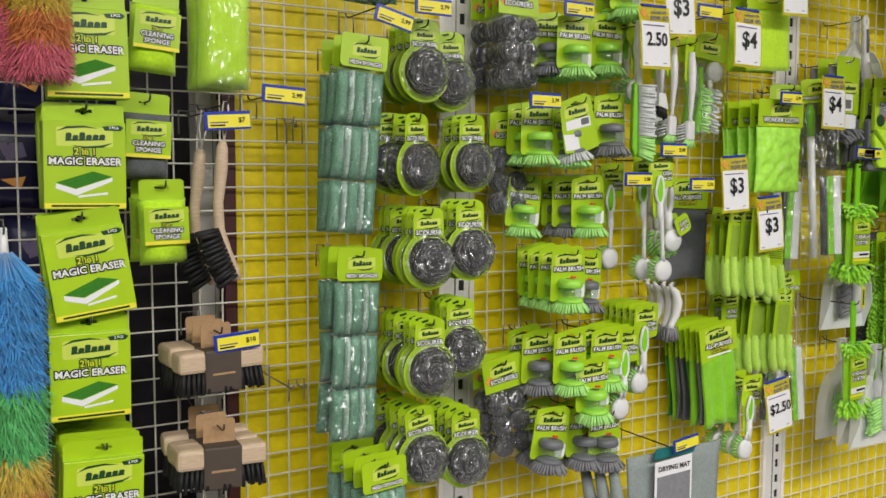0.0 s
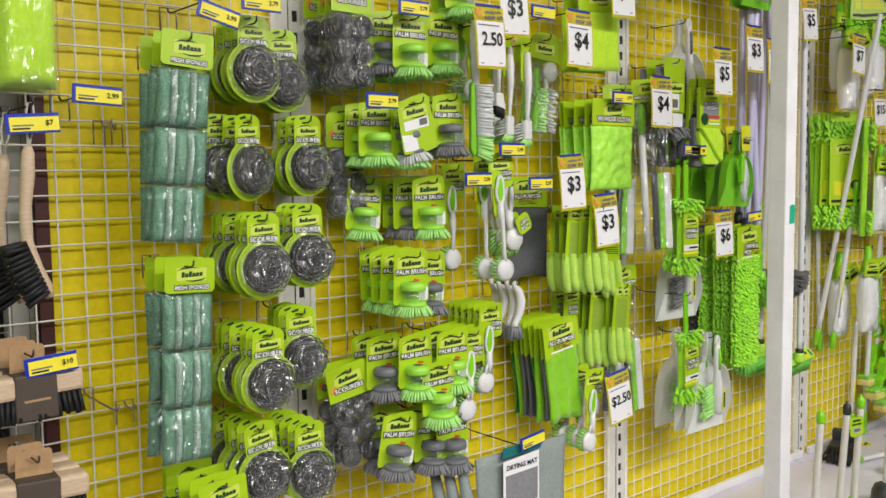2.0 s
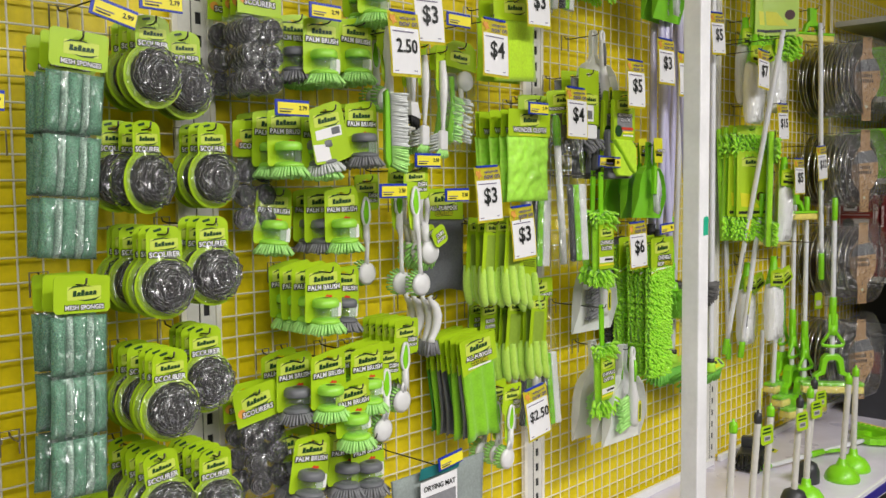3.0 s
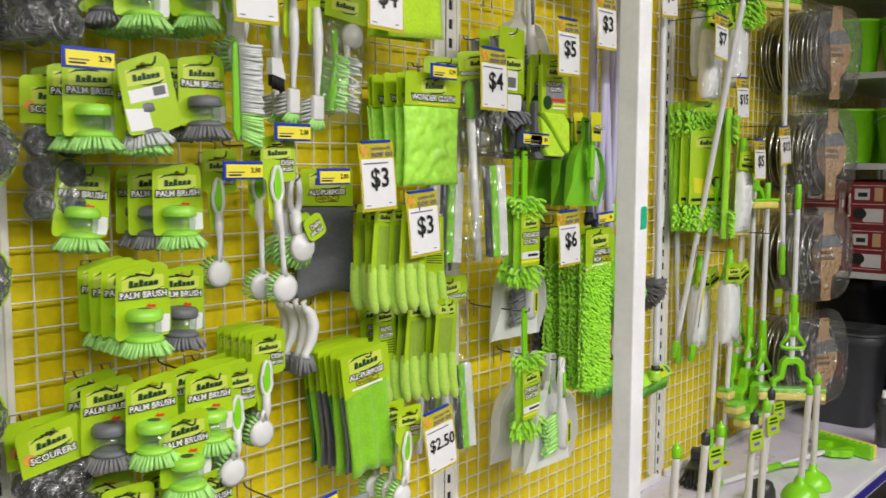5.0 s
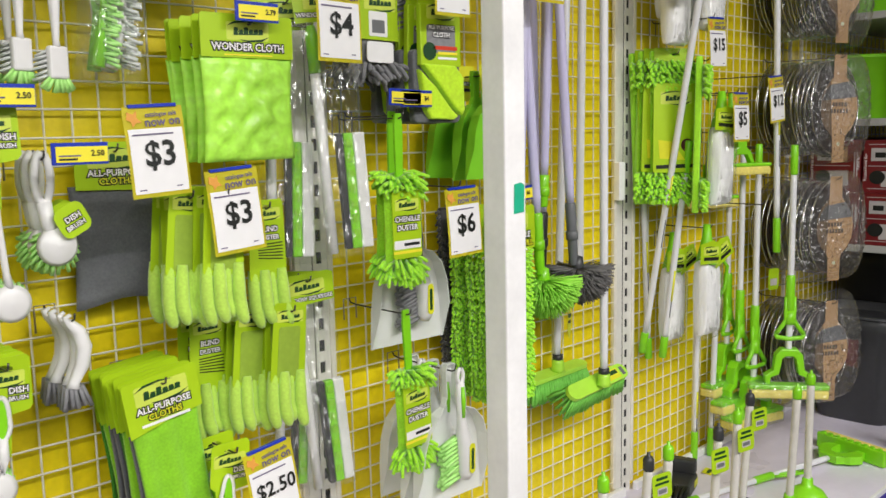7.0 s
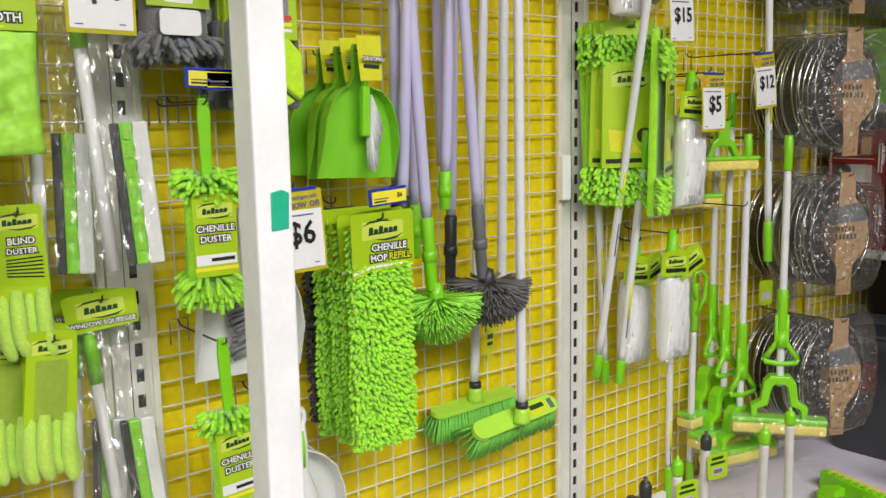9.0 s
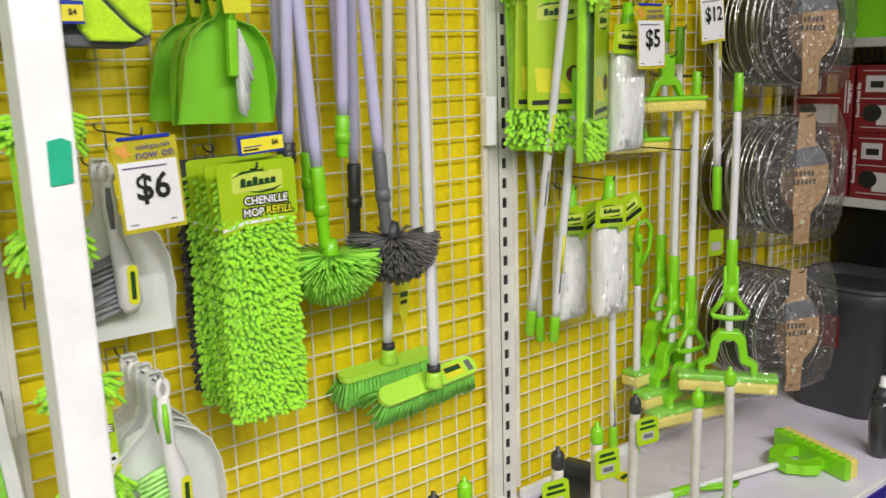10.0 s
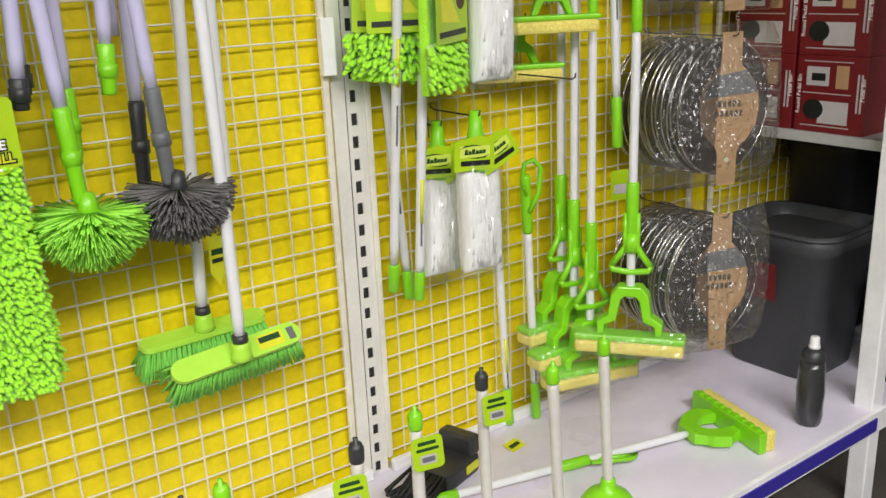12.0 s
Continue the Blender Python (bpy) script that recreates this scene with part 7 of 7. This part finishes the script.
bm.faces.new(list(reversed(vs[0])))
top_face = bm.faces.new(vs[1])
for k in range(len(pts)):
    j = (k + 1) % len(pts)
    bm.faces.new((vs[0][k], vs[0][j], vs[1][j], vs[1][k]))
bmesh.ops.bevel(bm, geom=list(top_face.edges), offset=0.004, segments=2, profile=0.5, affect="EDGES")
o = part("yoke", bm, GREEN, t, "lime yoke")
o.matrix_basis = frame_m
bm = bmesh.new()
box(bm, -0.135, 0.112, -0.020, 0.135, 0.134, 0.036, bevel=0.004)
for k in range(9):
    box(bm, -0.12 + 0.028 * k, 0.116, 0.0355, -0.106 + 0.028 * k, 0.130, 0.041)
o = part("clamp", bm, GREEN, t, "lime sponge clamp")
o.matrix_basis = frame_m
bm = bmesh.new()
box(bm, -0.132, 0.1345, -0.021, 0.132, 0.165, 0.036, bevel=0.007)
o = part("sponge", bm, SPONGEY, t, "yellow foam sponge")
o.matrix_basis = frame_m

# black dustpan with a brush, on the base shelf by the upright
t = thing("dustpan_set", "black dustpan with a black bristled brush on the base shelf", "dustpan", at=pose(3.625, 1.715, DECK + 0.002, 0, 0, 18))
bm = bmesh.new()
box(bm, -0.02, -0.05, 0.0, 0.12, 0.06, 0.05, bevel=0.01)
box(bm, 0.09, -0.045, 0.045, 0.13, 0.055, 0.095, bevel=0.008)
part("pan", bm, DARKP, t)
bm = bmesh.new()
tufts(bm, [((-0.02 + 0.0 * i, -0.045 + 0.0105 * j, 0.012 + 0.012 * i), (-1, 0, -0.12 * i)) for i in range(4) for j in range(10)], 0.085, 0.0045, 0.006, 2, 0.12)
tagged(part("bristles", bm, BLACKB, t, "black bristles"), kind="stuff")
bm = bmesh.new()
slab(bm, rounded(0.05, 0.022, 0.003, 0.016, 2, 0.085), -0.0515, -0.0503)
part("label", bm, YPATCH, t, "printed label")
t = thing("price_tag", "lime paper tag lying on the base shelf", "tag", at=pose(3.895, 1.735, DECK + 0.0015, -80, 0, 12))
bm = bmesh.new()
slab(bm, rounded(0.052, 0.05, 0.006, -0.025, 2), -0.0008, 0.0)
part("sheet", bm, YPATCH, t)
patch(t, "emblem_bar", rounded(0.036, 0.012, 0.002, 0.0, 2), -0.0009, LEAF)

# bottle
t = thing("water_bottle", "smoky black ribbed bottle with a clear cap on the base shelf", "bottle", at=pose(4.560, 1.338, DECK, 0, 0, 20))
bm = bmesh.new()
prof = [(0.031, 0.0), (0.035, 0.006), (0.0375, 0.03), (0.0365, 0.06), (0.0385, 0.10), (0.0365, 0.14), (0.0365, 0.165), (0.033, 0.192), (0.0, 0.192)]
rings = lathe(bm, prof, 24)
for j, ring in enumerate(rings):
    for k, v in enumerate(ring):
        f = 1 - 0.05 * max(0, math.sin(3 * 2 * math.pi * k / 24 + j * 1.1)) * (0 < j < 7)
        v.co.x *= f
        v.co.y *= f
part("body", bm, SMOKE, t, smooth=True)
bm = bmesh.new()
lathe(bm, [(0.0335, 0.1925), (0.0325, 0.205), (0.027, 0.222), (0.017, 0.228), (0.0, 0.228)], 24)
part("collar", bm, DARKP, t, "black collar")
bm = bmesh.new()
lathe(bm, [(0.016, 0.2282), (0.016, 0.235), (0.013, 0.237), (0.013, 0.258), (0.010, 0.262), (0.0, 0.262)], 18)
part("spout", bm, WHITEP, t, "pale spout cap")
shrink(t, 0.93)


def bin_body(t, w, d, h, mat, rim=True):
    bm = bmesh.new()
    layers = []
    for zz, k in ((0.0, 0.74), (0.01, 0.78), (h * 0.86, 0.93), (h * 0.88, 1.0), (h, 1.0), (h, 0.92), (h * 0.86, 0.88), (0.02, 0.74)):
        layers.append([bm.verts.new((x * k, y * k, zz)) for x, y in [(q[0], q[1] - d / 2) for q in rounded(w, d, min(w, d) * 0.22, 0, 4)]])
    for a, b in zip(layers, layers[1:]):
        n = len(a)
        for k in range(n):
            bm.faces.new((a[k], a[(k + 1) % n], b[(k + 1) % n], b[k])).smooth = True
    bm.faces.new(list(reversed(layers[0])))
    bm.faces.new(layers[-1])
    body = part("body", bm, mat, t)
    bm = bmesh.new()
    loop = [(q[0] * 1.01, (q[1] - d / 2) * 1.01, h * 0.985) for q in rounded(w, d, min(w, d) * 0.22, 0, 4)]
    tube(bm, loop + loop[:1], 0.006, 6, False)
    part("rim", bm, mat, t, smooth=True)
    return body


t = thing("waste_bin", "grey plastic swing bin with a raised rim on the base shelf", "bin", "bins", at=pose(4.885, 1.605, DECK, 0, 0, 2))
bin_body(t, 0.34, 0.36, 0.44, BINGREY)
bm = bmesh.new()
slab(bm, rounded(0.085, 0.11, 0.004, 0.24, 2, 0.02), -0.0012, 0.0)
lab = part("label", bm, REDBOX, t, "red paper label")
lab.matrix_basis = pose(-0.163, 0.02, 0.0, 0, 0, -90) @ pose(0, 0, 0, 3.5, 0, 0)
bm = bmesh.new()
slab(bm, rounded(0.25, 0.26, 0.05, -0.13, 4), -0.006, 0.0)
o = part("lid", bm, BINGREY, t, "recessed grey lid")
o.matrix_basis = pose(0, 0, 0.405, -90, 0, 0)
for bx, by, bh in ((5.24, 1.70, 0.66), (5.57, 1.68, 0.66), (5.01, 1.342, 0.30), (5.89, 1.66, 0.66), (5.32, 1.40, 0.56), (5.66, 1.40, 0.56)):
    t = thing("waste_bin", "black plastic bin in the shade of the shelf" if bh > 0.3 else "low black plastic tub", "bin", "bins", at=pose(bx, by, DECK))
    bin_body(t, 0.30 if bh > 0.3 else 0.2, 0.25 if bh > 0.3 else 0.12, bh, BLACKP)


# -- shelf bay: buckets and red cartons --
def make_bucket():
    t = thing("bucket", "lime green plastic bucket on a grey shelf", "bucket", "lime buckets")
    bm = bmesh.new()
    lathe(bm, [(0.105, 0.0), (0.109, 0.004), (0.135, 0.235), (0.141, 0.237), (0.142, 0.252), (0.136, 0.254), (0.128, 0.24), (0.102, 0.01), (0.0, 0.008)], 40)
    part("body", bm, GREEN, t)
    bm = bmesh.new()
    tube(bm, [(0.143 * math.cos(a), 0.143 * math.sin(a), 0.243) for a in [2 * math.pi * k / 40 for k in range(41)]], 0.0045, 6, False)
    part("rim", bm, GREEN, t, smooth=True)
    bm = bmesh.new()
    tube(bm, [(0.146 * math.cos(a), -0.146 * math.sin(a) * 0.96 , 0.236 - 0.05 * math.sin(a)) for a in [math.pi * k / 20 for k in range(21)]], 0.0028, 6)
    part("handle", bm, WHITEP, t, "white bail handle", smooth=True)
    return t


stock("bucket", make_bucket)
for x, y, z in ((5.02, 1.70, 1.52), (5.02, 1.42, 1.52), (5.33, 1.68, 1.52), (5.33, 1.42, 1.52), (5.62, 1.45, 1.52), (5.0, 1.68, 1.925), (5.02, 1.42, 1.925), (5.33, 1.42, 1.925), (5.62, 1.45, 1.925)):
    put("bucket", pose(x, min(y, 1.69), z, 0, 0, 35 * x))


def make_carton():
    t = thing("carton", "red printed carton with a white and black appliance picture", "carton", "red cartons")
    w, h, d = 0.20, 0.205, 0.26
    bm = bmesh.new()
    box(bm, -d / 2, -w / 2, 0, d / 2, w / 2, h, bevel=0.0015)
    part("box", bm, REDBOX, t)
    # printed side faces the camera's end of the shelf
    for name, ya, yb, za, zb, mat in (("white_picture", -0.03, 0.055, 0.025, 0.085, GREYPRINT), ("black_picture", -0.075, -0.015, 0.035, 0.088, INK), ("upper_picture", -0.07, -0.005, 0.125, 0.175, GREYPRINT), ("upper_black", -0.055, -0.015, 0.138, 0.158, INK), ("pale_picture", 0.015, 0.05, 0.12, 0.18, KRAFT)):
        bm = bmesh.new()
        slab(bm, [(p, q) for p, q in (circle((yb - ya) / 2, 14, (ya + yb) / 2, (za + zb) / 2, 0.9) if name == "black_picture" else ((ya, za), (yb, za), (yb, zb), (ya, zb)))], -0.0008 - 0.0004 * ("black" in name), 0.0)
        o = part(name, bm, mat, t)
        o.matrix_basis = pose(-d / 2 - 0.0002, 0, 0, 0, 0, -90)
    for ya, yb, za, zb in ((-0.08, 0.06, 0.188, 0.1905), (-0.08, 0.06, 0.104, 0.1065), (-0.08, 0.06, 0.016, 0.0185)):
        bm = bmesh.new()
        slab(bm, [(ya, za), (yb, za), (yb, zb), (ya, zb)], -0.0006, 0.0)
        o = part("white_line", bm, GREYPRINT, t)
        o.matrix_basis = pose(-d / 2 - 0.0002, 0, 0, 0, 0, -90)
    for k in range(2):
        bm = bmesh.new()
        slab(bm, [(0.075 + 0.010 * k, 0.06), (0.080 + 0.010 * k, 0.06), (0.080 + 0.010 * k, 0.16), (0.075 + 0.010 * k, 0.16)], -0.0006, 0.0)
        o = part("caption", bm, GREYPRINT, t)
        o.matrix_basis = pose(-d / 2 - 0.0002, 0, 0, 0, 0, -90)
    return t


def make_worded_carton():
    t = make_carton()
    face = [c for c in t.children if c.name.startswith("box")][0]
    for word, y, z in (("Round Pedal Bin", -0.090, 0.10), ("Pedal Bin", 0.092, 0.12)):
        bm = letters(word, 0.016, 0.01)
        me = bm.copy()
        me.materials.append(PAPER)
        o = part("lettering", me, PAPER, face)
        o.matrix_basis = pose(-0.1308, -y, z, 0, 0, -90) @ pose(0, 0, 0, 0, -90, 0)
    return t


stock("carton", make_worded_carton)
for j in range(2):
    for x in (4.945, 5.215, 5.485, 5.755):
        for y in (1.508, 1.718):
            put("carton", pose(x, y, 1.025 + 0.206 * j, 0, 0, 0))

# ---- left end: rainbow dusters and the stock behind the open mesh ----
NAVYBAG = material("navy_foil_bag", (0.015, 0.014, 0.055), 0.3, grain=0.1, size=60, stain=0.2, bump=0.3, vary=0.3)
# Dark colour standing for the dimness of the next aisle.
DIM = material("far_aisle_gloom", (0.035, 0.03, 0.035), 0.6, grain=0.15, size=20, stain=0.2)
BLUECARD = material("blue_black_card", (0.02, 0.05, 0.13), 0.4, grain=0.08, vary=0.2)
SILVER = material("pale_foil_pack", (0.50, 0.48, 0.45), 0.35, metal=0.3, grain=0.1, size=50, stain=0.2, bump=0.3, vary=0.15)
BANDS = [material("duster_" + n, c, 0.8, grain=0.15, size=150, sheen=0.4) for n, c in (("white", (0.80, 0.80, 0.82)), ("blue", (0.06, 0.36, 0.78)), ("green", (0.12, 0.60, 0.16)), ("yellow", (0.80, 0.56, 0.06)), ("orange", (0.75, 0.24, 0.05)), ("red", (0.66, 0.06, 0.05)), ("pink", (0.80, 0.16, 0.22)))]
# Added board; its dark colour replaces the unlit depth beyond the mesh.
solid("far_panel", one_box(-2.5, 2.42, 0, 0.64, 2.46, TOP), DIM, "added dark board standing for the dim aisle behind the open mesh", "panel")


def duster(place, colours, length, r=0.045, tufty=0.05):
    """A fluffy static duster hung head down, in bands of colour."""
    t = thing("feather_duster", "fluffy rainbow static duster hung on the mesh", "duster", "rainbow dusters", at=pose(*place))
    hook(place[0], place[2], place[1] - 0.02)
    bm = bmesh.new()
    tube(bm, [(0, 0, 0.01), (0, 0, -0.06)], [0.006, 0.009], 8)
    part("handle", bm, WHITEP, t)
    rnd = random.Random(int(length * 100))
    n = len(colours)
    for k, c in enumerate(colours):
        bm = bmesh.new()
        z0 = -0.05 - length * k / n
        z1 = -0.05 - length * (k + 1) / n
        for j in range(1500):
            a = rnd.uniform(0, 2 * math.pi)
            zz = z0 + (z1 - z0) * rnd.random()
            p = Vector((0.012 * math.cos(a), 0.012 * math.sin(a), zz + 0.02))
            q = Vector((r * math.cos(a) * rnd.uniform(0.6, 1.0), r * math.sin(a) * rnd.uniform(0.6, 1.0), zz - 0.02))
            e = q + Vector((rnd.uniform(-0.012, 0.014) + 0.006 * math.cos(a), rnd.uniform(-0.012, 0.012) + 0.006 * math.sin(a), -tufty * rnd.uniform(0.1, 0.7)))
            tube(bm, [p, q, e], [0.0009, 0.0014, 0.0006], 3)
        tagged(part("fluff_band", bm, BANDS[c], t), kind="stuff")
    return t


duster((0.153, 1.660, 1.948), (3, 4, 6, 6), 0.20, 0.040, 0.04)
duster((0.183, 1.620, 1.942), (0, 3, 4, 6), 0.20, 0.040, 0.04)
duster((0.118, 1.620, 1.405), (1, 1, 1, 2, 2, 3, 4, 5, 5), 0.54, 0.052, 0.05)
duster((0.081, 1.700, 1.415), (1, 1, 2, 3, 4, 5, 5), 0.46, 0.05, 0.05)


def make_pouch(mat, mark, colour):
    def make():
        t = thing("foil_pouch", f"{colour} pouch hung behind the open mesh", "pouch", f"{colour} pouches behind the mesh")
        bm = bmesh.new()
        pillow(bm, 0.12, 0.19, 0.05, -0.19, 7, 8, seed=3, crease=0.010, power=0.35)
        part("bag", bm, mat, t)
        patch(t, "mark", [(-0.03, -0.05), (0.02, -0.045), (0.03, -0.075), (-0.01, -0.09)], -0.024, mark, 0.001)
        patch(t, "mark", [(-0.02, -0.13), (0.03, -0.12), (0.02, -0.15)], -0.026, ORANGE, 0.001)
        return t
    return make


stock("navy", make_pouch(NAVYBAG, PURPLE, "dark navy"))
stock("silver", make_pouch(SILVER, TICKET, "pale foil"))
stock("bluecard", make_pouch(BLUECARD, PAPER, "blue and black"))
for j in range(8):
    for i in range(7):
        x = -0.56 + 0.15 * i + 0.03 * (j % 2)
        kind = "navy" if i > 2 else ("silver", "bluecard", "navy")[(i + j) % 3]
        hook_z = 2.05 - 0.215 * j
        for k in range(2):
            put(kind, pose(x + 0.01 * k, 2.20 + 0.09 * k, hook_z, 0, RND.uniform(-6, 6), RND.uniform(-12, 12)))
        h = thing("display_hook", "steel display hook behind the open mesh", "hook", "display hooks", at=pose(x, 2.42, hook_z))
        bm = bmesh.new()
        tube(bm, [(0, 0, 0.004), (0, -0.02, -0.002), (0, -0.25, -0.002), (0, -0.256, 0.008)], 0.002, 6)
        part("arm", bm, STEEL, h)

u = (0.578, 1.980, 1.286)
slotted = slotted_upright(u[0])
slotted.location = (0, 0.11, 0)
